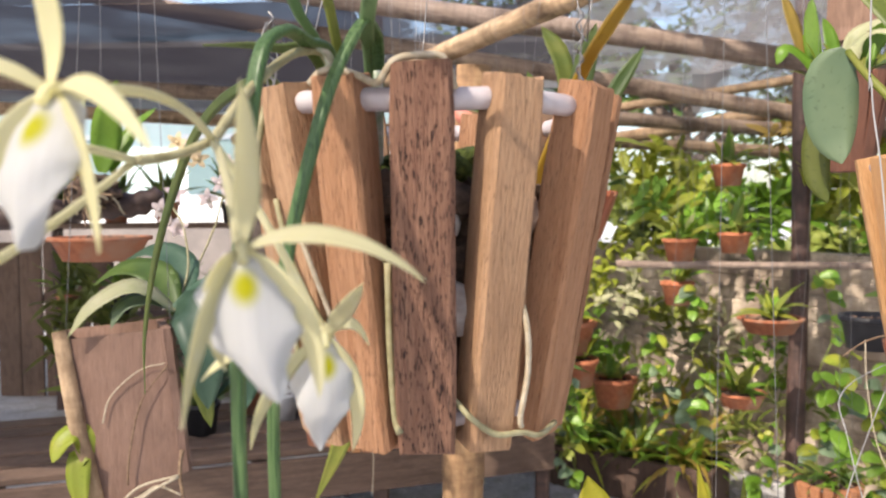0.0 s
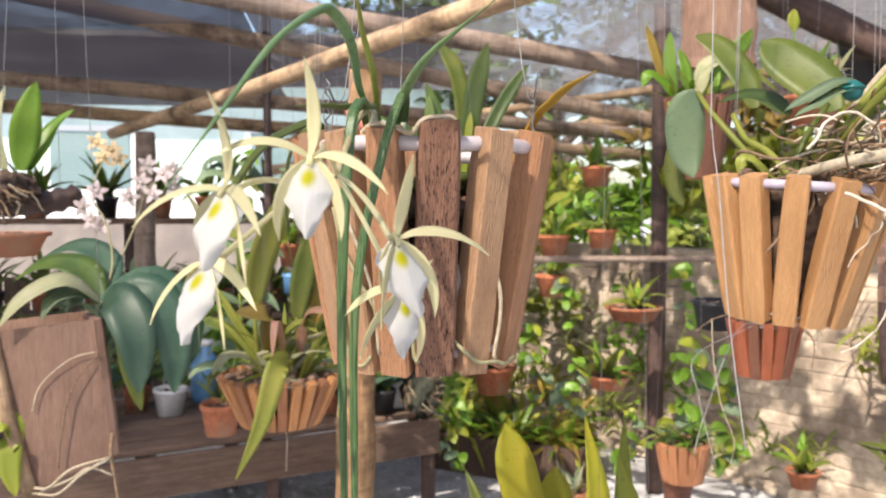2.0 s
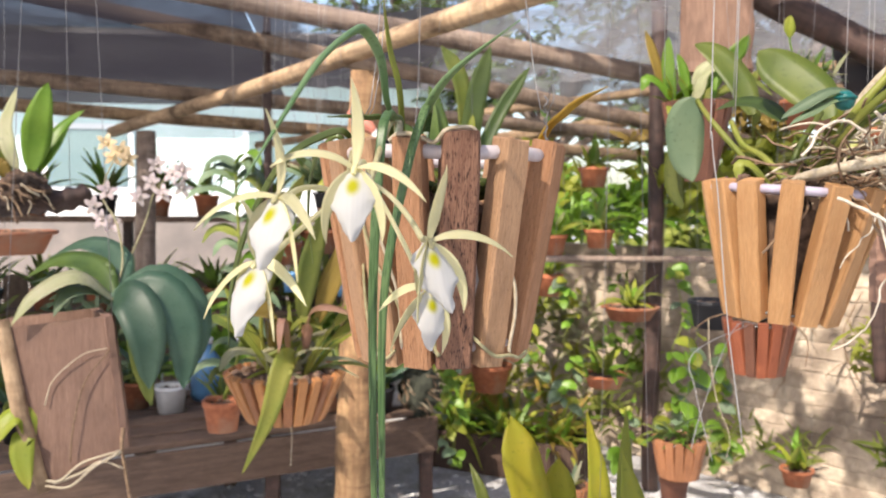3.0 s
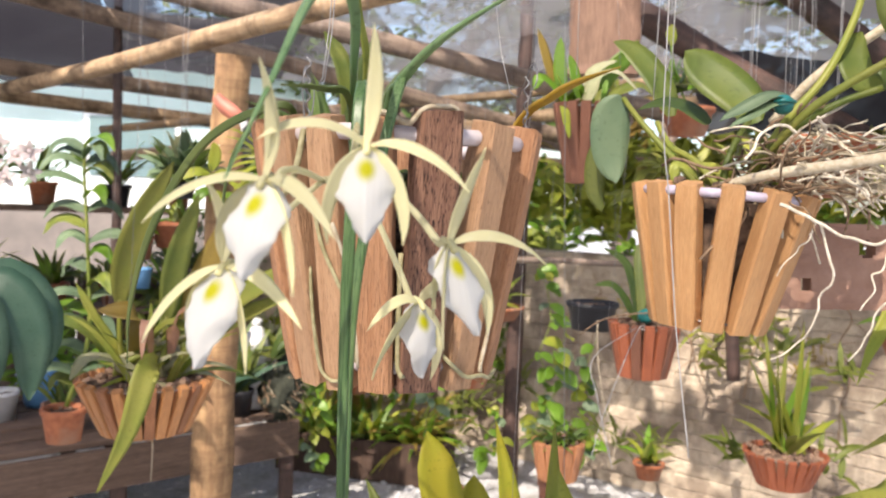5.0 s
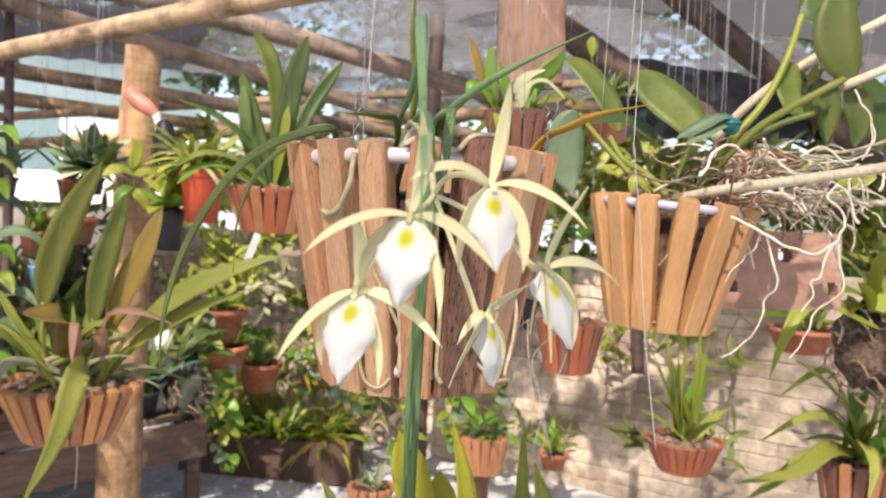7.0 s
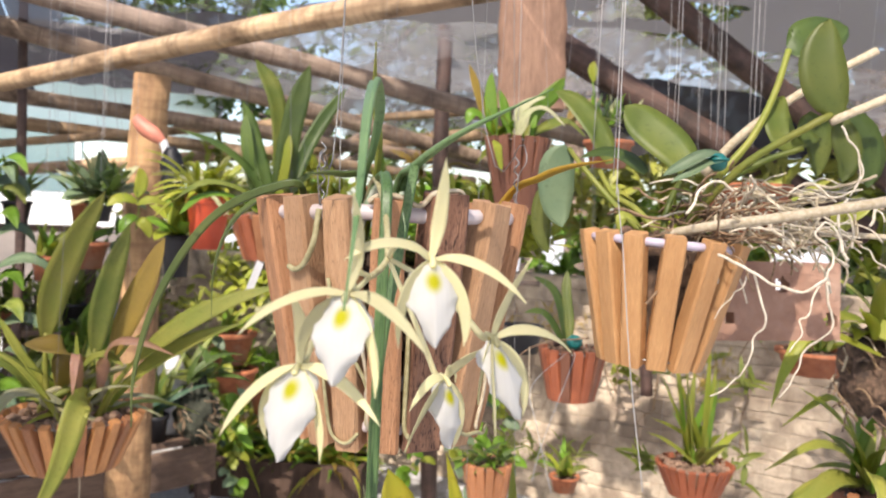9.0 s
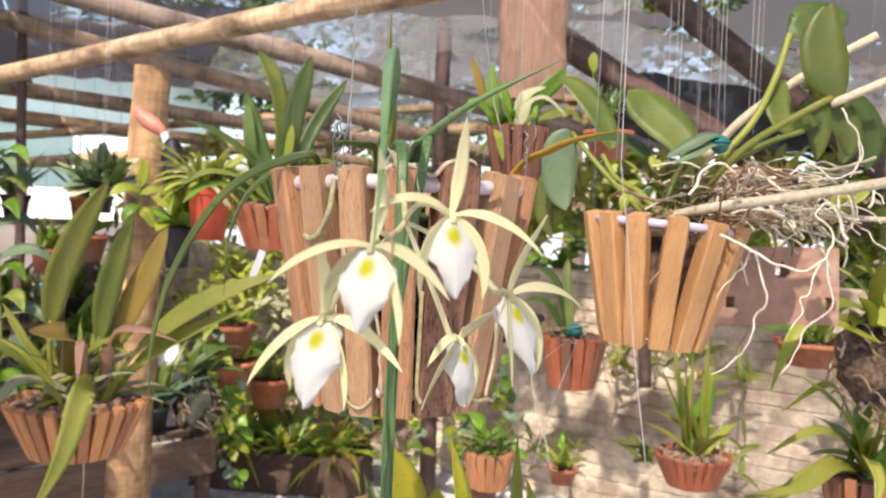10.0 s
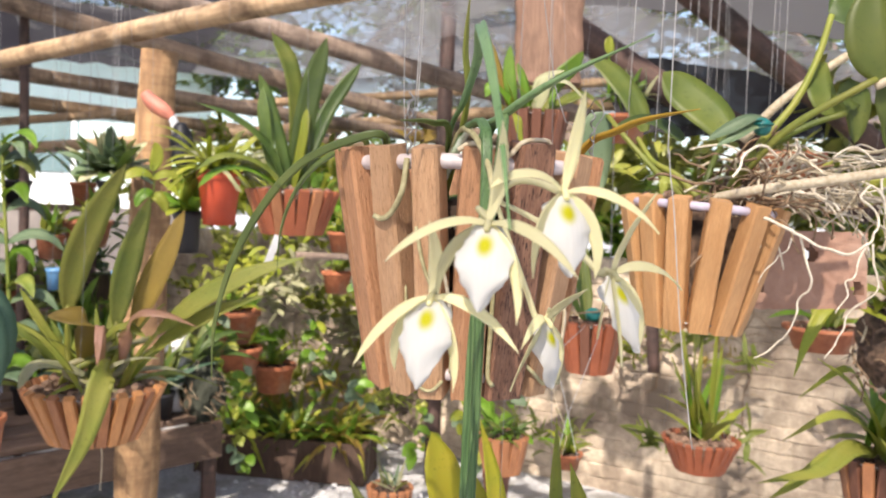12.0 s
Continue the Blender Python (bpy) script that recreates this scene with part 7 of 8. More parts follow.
for k, (x, y, r, h, mt) in enumerate(((-0.95, 2.42, 0.06, 0.11, BLACK_PLASTIC), (-1.12, 2.30, 0.07, 0.12, BLACK_PLASTIC), (-0.86, 2.70, 0.05, 0.10, TERRA), (-0.36, 2.75, 0.055, 0.10, BLACK_PLASTIC), (-0.22, 2.72, 0.05, 0.11, BLACK_PLASTIC), (-0.06, 2.515, 0.055, 0.10, BLACK_PLASTIC), (0.055, 2.560, 0.050, 0.09, BLACK_PLASTIC), (0.04, 2.72, 0.055, 0.10, BLACK_PLASTIC), (-1.30, 2.46, 0.07, 0.11, TERRA), (-0.13, 2.60, 0.055, 0.08, TERRA))):
    lab = {"black_plastic": "black plastic pot with leafy seedlings", "terracotta": "red clay pot with leafy seedlings"}[mt.name]
    on_bench(x, y, r, r * 0.78, h, mt, lab, "plastic_pot" if mt is BLACK_PLASTIC else "clay_pot", "pots on the bench")
    q = thing("bench_plant", (x, y, BT + h - 0.012), "leafy green seedlings in a pot on the bench", "plant", "bench plants")
    tuft(q, (x, y, BT + h - 0.01), 20, 0.24, 0.032, [LEAF_DARK, LEAF_BLUE, LEAF_OLIVE], 60 + k, (25, 88), 0.5, "lance", 0.03)
# white plastic bag of potting mix, tied at the top
bag = thing("plastic_bag", (0.120, 2.660, BT), "creased white plastic bag standing on the bench end", "bag")
part("body", tube(Geo(), curve_points([Vector((0, 0, 0)), Vector((0.004, 0, 0.10)), Vector((-0.003, 0, 0.20)), Vector((0.0, 0, 0.30))], 5), [0.055, 0.060, 0.062, 0.061, 0.060, 0.058, 0.056, 0.058, 0.057, 0.054, 0.052, 0.050, 0.046, 0.040, 0.030, 0.018][:16], 14, rough=0.25).mesh(WHITE_PLASTIC), bag)
part("knot", lump(Geo(), (0, 0, 0.315), 0.020, 77, 0.8, 2).mesh(WHITE_PLASTIC), bag, "tied white neck of the bag")

# tall leafy stem in a hanging clay pot
TP = Vector((-0.412, 1.827, 0.636))
clay_pot("clay_pot", TP, 0.052, 0.040, 0.085, TERRA, "clay pot of the tall leafy plant", "pot", "clay pots")
tall = thing("tall_plant", TP + Vector((0, 0, -0.015)), "tall green plant with alternate broad leaves", "plant")
S = [Vector(p) for p in ((-0.406, 1.825, 0.639), (-0.357, 1.817, 0.807), (-0.360, 1.832, 1.013), (-0.372, 1.850, 1.219), (-0.371, 1.854, 1.288))]
rods_on(tall, [(LEAF_OLIVE, 0.006, 0.003, S)])
line = curve_points(S, 6)
rng = random.Random(90)
sp2 = []
for k, p in enumerate(line[2:]):
    for sg in ((1, -1) if k % 2 else (1,)) if k % 3 else (-1,):
        l = rng.uniform(0.08, 0.14)
        d = RIGHT * sg * rng.uniform(0.7, 1) + AHEAD * rng.uniform(-0.8, 0.3)
        sp2.append(([LEAF_OLIVE, LEAF_GREY, LEAF_BRIGHT, LEAF_GREY][k % 4], rng.uniform(0.034, 0.048), "lance", [p, p + d * l * 0.4 + Vector((0, 0, 0.02)), p + d * l * 0.75 + Vector((0, 0, 0.012)), p + d * l + Vector((0, 0, -0.02))], 0.25, (0, -0.5, 0.8)))
leaves_on(tall, sp2)
wires("hanging_wire", [[TP + Vector((0.04, 0, 0)), TP + Vector((0.03, 0.05, 1.2))]], "wire holding the tall plant's pot", 0.0005, WIRE, "wire", "hanging wires")


# ---------------------------------------------------------------- planting along the wall
def foliage(name, at, size, n, length, width, material, label, seed, shape="oval", droop=0.3):
    """A mass of many small leaves that nobody could count, each a folded blade."""
    rng = random.Random(seed)
    ob = thing(name, at, label, "foliage", kind="stuff")
    g = Geo()
    centres = [Vector((rng.gauss(0, 0.42) * size[0], rng.gauss(0, 0.42) * size[1], rng.gauss(0, 0.42) * size[2])) for _ in range(max(4, n // 14))]
    for k in range(n):
        c = centres[k % len(centres)] + Vector((rng.gauss(0, 0.03), rng.gauss(0, 0.03), rng.gauss(0, 0.03)))
        az, el = rng.uniform(0, 6.28), radians(rng.uniform(-25, 75))
        l = length * rng.uniform(0.5, 1.2)
        d = Vector((math.cos(az) * math.cos(el), math.sin(az) * math.cos(el), math.sin(el)))
        p = [c, c + d * l * 0.5, c + d * l + Vector((0, 0, -droop * l * rng.random()))]
        blade(g, p, width * rng.uniform(0.6, 1.2), 0.25, 0.0006, shape, (rng.uniform(-0.4, 0.4), -0.5, 0.8), 2)
    part("leaves", g.mesh(material), ob)
    return ob


def at_wall(s, z, out):
    """A place s metres along the wall, z up, out metres before it."""
    return WALL_A + wd * s + wn_ * out + Vector((0, 0, z))


PLANTING_A = (
    (0.5, 0.22, 0.25, 0.45, 0.20, 220, 0.16, 0.014, LEAF_OLIVE, "green fern fronds on the ground before the wall"),
    (1.0, 0.30, 0.30, 0.45, 0.22, 260, 0.15, 0.014, LEAF_BRIGHT, "green fern fronds before the wall"),
    (0.8, 0.42, 0.35, 0.35, 0.16, 150, 0.07, 0.030, LEAF_LIME, "bright leaves above the ferns"),
    (1.5, 0.30, 0.30, 0.40, 0.22, 240, 0.13, 0.014, LEAF_LIME, "yellow-green fern fronds before the wall"),
    (1.5, 0.20, 0.45, 0.45, 0.16, 120, 0.14, 0.016, LEAF_AMBER, "dry yellow fronds before the wall"),
    (2.0, 0.28, 0.25, 0.40, 0.20, 160, 0.11, 0.016, LEAF_OLIVE, "olive leaves at the foot of the wall"),
    (2.0, 0.62, 0.15, 0.16, 0.30, 90, 0.06, 0.036, LEAF_BRIGHT, "round bright leaves climbing the wall"),
)
PLANTING_B = (
    (2.7, 0.22, 0.20, 0.35, 0.14, 90, 0.12, 0.014, LEAF_OLIVE, "thin green leaves at the wall's foot"),
    (3.4, 0.50, 0.30, 0.30, 0.30, 60, 0.13, 0.022, LEAF_OLIVE, "hanging green leaves before the wall"),
    (0.6, 1.22, 0.05, 0.60, 0.16, 240, 0.13, 0.040, LEAF_BRIGHT, "broad bright leaves above the wall"),
    (1.3, 1.20, 0.10, 0.60, 0.18, 240, 0.14, 0.044, LEAF_LIME, "broad yellow-green leaves above the wall"),
    (1.0, 1.36, -0.2, 0.70, 0.20, 200, 0.12, 0.036, LEAF_LIME, "lime leaves above the wall"),
    (1.9, 1.20, 0.0, 0.50, 0.22, 220, 0.13, 0.040, LEAF_BRIGHT, "broad bright leaves above the wall"),
    (2.4, 1.15, 0.05, 0.50, 0.20, 160, 0.12, 0.034, LEAF_LIME, "sunlit yellow-green leaves above the wall"),
)
PLANTING_C = (
    (3.0, 1.25, -0.1, 0.60, 0.30, 180, 0.14, 0.040, LEAF_YOUNG, "yellow-green leaves above the wall"),
    (3.4, 1.15, 0.15, 0.50, 0.24, 150, 0.13, 0.036, LEAF_LIME, "sunlit yellow-green leaves above the wall"),
    (4.2, 1.20, 0.1, 0.60, 0.35, 180, 0.15, 0.040, LEAF_YOUNG, "yellow-green leaves above the wall"),
    (2.7, 1.40, -0.2, 0.70, 0.25, 260, 0.15, 0.045, LEAF_LIME, "sunlit yellow-green leaves above the wall"),
    (3.7, 1.40, -0.2, 0.80, 0.30, 280, 0.15, 0.045, LEAF_YOUNG, "yellow-green leaves above the wall"),
    (2.3, 1.45, -0.4, 0.80, 0.25, 240, 0.14, 0.040, LEAF_AMBER, "dry yellow leaves above the wall"),
    (0.0, 0.75, 0.3, 0.50, 0.25, 160, 0.12, 0.030, LEAF_DARK, "dark leaves at the wall's end"),
    # next two masses: haze over the planting put into a pale leaf colour
    (0.9, 0.55, 0.20, 0.50, 0.22, 200, 0.10, 0.026, LEAF_PALE, "leaves before the wall, pale to imitate haze"),
    (1.6, 0.55, 0.15, 0.40, 0.22, 150, 0.09, 0.022, LEAF_PALE, "leaves before the wall, pale to imitate haze"),
    (3.05, 0.72, 0.06, 0.26, 0.10, 80, 0.09, 0.018, LEAF_LIME, "sunlit yellow leaves on the wall"),
    (3.30, 0.62, 0.05, 0.24, 0.12, 60, 0.10, 0.007, LEAF_AMBER, "dry brown stems on the wall"),
    (2.65, 0.78, 0.05, 0.26, 0.10, 60, 0.10, 0.007, LEAF_AMBER, "dry brown stems on the wall"),
)
for k, (s, z, out, sx, sz, n, l, w, mt, lab) in enumerate(PLANTING_A + PLANTING_B + PLANTING_C):
    foliage("foliage", at_wall(s, z, out), (sx, 0.16, sz), n, l, w, mt, lab, 200 + k, "lance" if w < 0.02 else "oval")

for k, (s, z, out, mt, lab) in enumerate(((0.5, 0.62, 0.35, LEAF_LIME, "yellow-green leaves before the wall"), (0.9, 0.80, 0.30, LEAF_YOUNG, "yellow-green leaves before the wall"), (1.25, 0.55, 0.40, LEAF_BRIGHT, "bright green leaves before the wall"), (1.6, 0.72, 0.30, LEAF_LIME, "yellow-green leaves before the wall"), (0.2, 0.45, 0.55, LEAF_YOUNG, "yellow-green leaves before the wall"))):
    foliage("foliage", at_wall(s, z, out), (0.26, 0.10, 0.14), 70, 0.075, 0.034, mt, lab, 330 + k)

# leafy clumps hung on wires before the wall
for k, (p, mt, lab) in enumerate((((0.42, 3.00, 0.96), LEAF_LIME, "yellow-green leafy clump hung on a wire"), ((0.56, 2.92, 0.84), LEAF_PALE, "pale leafy clump hung on a wire"), ((0.33, 3.06, 0.83), LEAF_YOUNG, "yellow-green leafy clump hung on a wire"), ((0.66, 2.98, 1.00), LEAF_LIME, "yellow-green leafy clump hung on a wire"))):
    foliage("leafy_clump", p, (0.17, 0.08, 0.14), 80, 0.075, 0.028, mt, lab, 350 + k)
    wires("hanging_wire", [[Vector(p) + Vector((0, 0, -0.05)), Vector(p) + Vector((0, 0, 0.7))]], "wire holding a leafy clump", 0.0005, WIRE, "wire", "hanging wires")

# dry stems trailing down the wall
for k, (s, z, l) in enumerate(((2.45, 0.90, 0.42), (2.72, 0.95, 0.50), (2.95, 0.86, 0.30), (3.18, 0.95, 0.46), (3.42, 0.88, 0.55))):
    top = at_wall(s, z, 0.05)
    ob = thing("dry_stem", top - Vector((0, 0, l)), "dry brown stem trailing down the wall", "stem", "dry stems")
    r2 = random.Random(70 + k)
    line = [Vector((0, 0, l))]
    while line[-1].z > 0.03:
        line.append(line[-1] + wd * r2.uniform(-0.05, 0.05) + wn_ * r2.uniform(-0.01, 0.014) + Vector((0, 0, -r2.uniform(0.06, 0.10))))
    part("stem", tube(Geo(), curve_points(line, 4), r2.uniform(0.0022, 0.0036), 6, rough=0.2).mesh(ROOT_BROWN), ob)
    for p in line[1:]:
        e = p + wd * r2.uniform(-0.09, 0.09) + wn_ * r2.uniform(0.01, 0.05) + Vector((0, 0, r2.uniform(-0.07, 0.03)))
        part("twig", tube(Geo(), curve_points([p, p.lerp(e, 0.5) + Vector((0, 0, 0.01)), e], 3), 0.0015, 5).mesh(ROOT_BROWN), ob)

# long planter with ferns on the floor
TROUGH_WOOD = wood("trough_wood", (0.105, 0.062, 0.044), (0.050, 0.030, 0.022), grain=0.2, pores=0.5, rough=0.9, vary=0.2)
PLT = Vector((0.62, 3.02, 0.0))
tr_ = thing("trough", PLT, "old brown wooden trough with ferns on the gravel", "planter")
tm = Matrix.Rotation(radians(-32), 4, "Z")
for off, l in (((0, -0.11, 0.09), 0.74), ((0, 0.11, 0.09), 0.74)):
    part("side_board", box(Geo(), tm @ Matrix.Translation(off) @ Matrix.Rotation(radians(90), 4, "Y"), 0.17, 0.022, l, 0.003).mesh(TROUGH_WOOD, False), tr_)
for dx in (-0.36, 0.36):
    part("end_board", box(Geo(), tm @ Matrix.Translation((dx, 0, 0.09)) @ Matrix.Rotation(radians(90), 4, "X"), 0.022, 0.17, 0.20, 0.003).mesh(TROUGH_WOOD, False), tr_)
part("soil", box(Geo(), tm @ Matrix.Translation((0, 0, 0.08)), 0.70, 0.196, 0.13).mesh(BARK, False), tr_, "dark soil")
for k, (dx, mt) in enumerate(((-0.25, LEAF_OLIVE), (0.0, LEAF_DARK), (0.22, LEAF_AMBER))):
    f = thing("fern", PLT + tm @ Vector((dx, 0, 0.14)), "arching fern in the wooden trough", "fern", "ferns in the trough")
    tuft(f, PLT + tm @ Vector((dx, 0, 0.14)), 64, 0.27, 0.024, [mt, LEAF_BRIGHT, LEAF_LIME], 300 + k, (10, 80), 0.9, "lance", 0.05)

# dark mossy root tower on the bench's end
tw = thing("root_tower", (0.205, 2.585, BT), "dark mossy stump of roots on the bench end", "stump", kind="stuff")
root_clump(tw, Vector((0, 0, 0.07)), (0.085, 0.075, 0.150), 70, 8, MOSS_DARK)
tuft(tw, (0.205, 2.585, BT + 0.2), 16, 0.20, 0.030, [LEAF_OLIVE, LEAF_DARK], 410, (10, 80), 0.7, "lance", 0.05)

# vines with round leaves
def vine(top, length, n, r, mats, label, seed, sway=0.03):
    ob = thing("vine", Vector(top) - Vector((0, 0, length)), label, "vine", "vines")
    rng = random.Random(seed)
    pts = [Vector((sway * math.sin(2.2 * k + seed), sway * math.cos(1.7 * k + seed), length * (1 - k / 7))) for k in range(8)]
    line = curve_points(pts, 5)
    part("stem", tube(Geo(), line, 0.0016, 6).mesh(LEAF_OLIVE), ob)
    for k in range(n):
        p = line[rng.randrange(len(line))]
        a = rng.uniform(0, 6.28)
        d = Vector((math.cos(a), -abs(math.sin(a)), rng.uniform(-0.5, 0.4))).normalized()
        big, r = r, r * rng.uniform(0.55, 1.25)
        q = p + d * r * rng.uniform(0.6, 1.6)
        g = Geo()
        blade(g, [p, q, q + d * r * 0.8 + Vector((0, 0, -0.3 * r)), q + d * r * 1.5 + Vector((0, 0, -0.9 * r))], r * 1.6, 0.12, 0.0006, "oval", (rng.uniform(-0.4, 0.4), -0.8, 0.5), 3)
        r = big
        part("leaf", g.mesh(mats[k % len(mats)]), ob)
    return ob


for k, (p, l, n, r) in enumerate((((0.647, 2.117, 0.931), 0.42, 30, 0.018), ((0.881, 1.797, 1.009), 0.60, 38, 0.019), ((0.871, 1.690, 0.877), 0.36, 26, 0.020), ((0.299, 2.377, 0.614), 0.38, 26, 0.019), ((0.995, 1.744, 0.796), 0.36, 22, 0.019), ((0.819, 2.029, 0.568), 0.20, 18, 0.019), ((0.725, 2.954, 0.676), 0.35, 24, 0.022), ((0.290, 2.745, 0.737), 0.40, 26, 0.021))):
    vine(p, l, n, r, [LEAF_BRIGHT, LEAF_BRIGHT, LEAF_GREY, LEAF_LIME], "hanging vine with round bright green leaves", 500 + k)

# clay pots hung on and before the wall
for k, (p, r, h, mt) in enumerate((((0.763, 2.840, 0.885), 0.060, 0.09, TERRA), ((0.361, 2.904, 0.725), 0.10, 0.13, TERRA), ((0.384, 2.884, 0.580), 0.085, 0.11, TERRA), ((0.717, 2.620, 1.058), 0.060, 0.08, TERRA), ((0.871, 2.506, 1.083), 0.055, 0.07, TERRA), ((0.952, 2.383, 0.810), 0.10, 0.05, TERRA), ((0.890, 2.474, 0.543), 0.08, 0.05, TERRA),
                                   ((0.912, 2.717, 1.325), 0.06, 0.08, TERRA), ((1.505, 2.197, 0.251), 0.055, 0.06, TERRA), ((0.553, 3.019, 0.476), 0.09, 0.12, TERRA), ((1.496, 1.086, 0.914), 0.09, 0.06, TERRA), ((-0.180, 2.955, 1.068), 0.09, 0.10, TERRA), ((-0.302, 2.897, 1.016), 0.05, 0.09, TERRA))):
    clay_pot("clay_pot", p, r, r * 0.72, h, mt, "red clay pot with a small plant hung at the wall", "pot", "hung clay pots")
    q = thing("potted_plant", Vector(p) + Vector((0, 0, -0.01)), "small green plant in a hung clay pot", "plant", "potted plants")
    tuft(q, p, 14, 0.15, 0.026, [LEAF_BRIGHT, LEAF_LIME, LEAF_OLIVE], 600 + k, (10, 85), 0.6, "lance", 0.03)
    wires("hanging_wire", [[Vector(p) + Vector((r, 0, 0)), Vector(p) + Vector((0, 0, 0.5))]], "wire holding a hung clay pot", 0.0006, WIRE, "wire", "hanging wires")
# dark upright rod of unknown kind, with a wire added to hold it
pp, pq = Vector((1.271, 1.450, 0.733)), Vector((1.269, 1.478, 1.138))
log_between("hanging_log", pp, pq, 0.017, 0.020, LOG_DARK, "short dark upright rod behind the golden basket", "log", 22)
wires("hanging_wire", [[pq, pq + Vector((0.0, 0.0, 0.6))]], "wire added to hold the dark rod", 0.0004, WIRE, "wire", "hanging wires")

# ---------------------------------------------------------------- far side
PAINT = speckle("aqua_paint", (0.62, 0.80, 0.78), (0.70, 0.86, 0.85), 6, 0.7, 0.1, 0.002, third=(0.58, 0.74, 0.72))
PAINT_W = speckle("white_paint", (0.80, 0.84, 0.85), (0.86, 0.88, 0.88), 6, 0.7, 0.1, 0.002)
ROOF_T = speckle("grey_roof", (0.30, 0.29, 0.29), (0.22, 0.21, 0.21), 12, 0.8, 0.2, 0.004)
hs = thing("far_house", (-2.2, 8.2, 0), "pale aqua house behind the shade house", "house")
part("wall", box(Geo(), Matrix.Translation((0, 0.1, 1.2)), 6.4, 0.2, 2.4).mesh(PAINT, False), hs)
PAINT_B = speckle("beige_paint", (0.27, 0.235, 0.215), (0.20, 0.175, 0.165), 5, 0.85, 0.2, 0.003, third=(0.15, 0.135, 0.13))
part("lower_wall", box(Geo(), Matrix.Translation((0, -0.03, 0.50)), 6.4, 0.06, 1.0).mesh(PAINT_B, False), hs, "dull beige lower wall")
part("wall_band", box(Geo(), Matrix.Translation((0, -0.02, 1.13)), 6.4, 0.04, 0.255).mesh(PAINT_W, False), hs, "white band along the house wall")
part("roof", box(Geo(), Matrix.Translation((0, 0.4, 2.55)) @ Matrix.Rotation(radians(-12), 4, "X"), 6.9, 2.2, 0.06).mesh(ROOF_T, False), hs)
for x in (-2.1, -0.5, 1.5):
    w_ob = part("window", box(Geo(), Matrix.Translation((x, -0.012, 1.62)), 0.9, 0.03, 0.7).mesh(PAINT_W, False), hs, "white window frame")
    part("pane", box(Geo(), Matrix.Translation((x, -0.034, 1.62)), 0.78, 0.012, 0.58).mesh(plain("window_glass", (0.20, 0.30, 0.32), 0.08), False), w_ob)

# back shelf with pots
shf = thing("back_shelf", (-1.3, 4.3, 0), "weathered shelf carrying rows of pots", "shelf")
for z in (0.55, 1.08):
    part("board", box(Geo(), Matrix.Translation((0, 0, z)) @ Matrix.Rotation(radians(90), 4, "Y"), 0.03, 0.30, 2.4, 0.004).mesh(PLANK, False), shf)
for dx in (-1.15, 0.0, 1.15):
    part("leg", box(Geo(), Matrix.Translation((dx, 0.0, 0.53)), 0.05, 0.05, 1.064, 0.004).mesh(LOG_DARK, False), shf)
rng = random.Random(9)
for k in range(16):
    z = 1.097 if k < 8 else 0.567
    x = -2.38 + (k % 8) * 0.31 + rng.uniform(-0.04, 0.04)
    r = rng.uniform(0.06, 0.085)
    clay_pot("clay_pot", (x, 4.3, z + 0.12), r, r * 0.72, 0.12, TERRA if k % 3 else BLACK_PLASTIC, "pot with green plants on the back shelf", "pot", "pots on the back shelf")
    q = thing("potted_plant", (x, 4.3, z + 0.105), "green plant in a pot on the back shelf", "plant", "shelf plants")
    tuft(q, (x, 4.3, z + 0.11), 16, 0.28, 0.035, [LEAF_DARK, LEAF_OLIVE, LEAF_BRIGHT], 700 + k, (30, 88), 0.5, "lance", 0.03)

# added board fence, darkening the bright view behind the bench, plants before it
FENCE_WOOD = wood("fence_wood", (0.30, 0.22, 0.165), (0.17, 0.115, 0.085), grain=0.2, pores=0.4, rough=0.85, vary=0.25)
fence = thing("added_fence", (-1.35, 4.62, 0), "added low fence of dark boards that darkens behind the bench", "fence")
rng = random.Random(17)
for k in range(22):
    h = (0.97 if k < 5 else 0.74) + rng.uniform(-0.03, 0.03)
    m = Matrix.Translation((-1.6 + k * 0.152, rng.uniform(-0.006, 0.006), 0))
    part("board", box(Geo(), Matrix.Translation((0, 0, h / 2)), 0.14, 0.02, h, 0.003).mesh(PLANK if k < 5 else FENCE_WOOD, False), fence, m=m)
for z in (0.25, 0.62):
    part("rail", box(Geo(), Matrix.Translation((0.0, 0.035, z)) @ Matrix.Rotation(radians(90), 4, "Y"), 0.05, 0.03, 3.4, 0.003).mesh(PLANK, False), fence)
for k, (x, y, z, sx, sz, mt) in enumerate(((-0.3, 4.35, 0.55, 0.35, 0.30, LEAF_OLIVE), (-0.8, 3.7, 0.45, 0.35, 0.30, LEAF_BRIGHT), (-1.3, 3.6, 0.55, 0.4, 0.30, LEAF_GREY), (-1.9, 3.6, 0.6, 0.4, 0.3, LEAF_OLIVE), (-0.1, 4.0, 0.35, 0.3, 0.25, LEAF_BRIGHT))):
    foliage("foliage", (x, y, z), (sx, 0.2, sz), 200, 0.16, 0.034, mt, "leafy plants behind the bench", 260 + k)

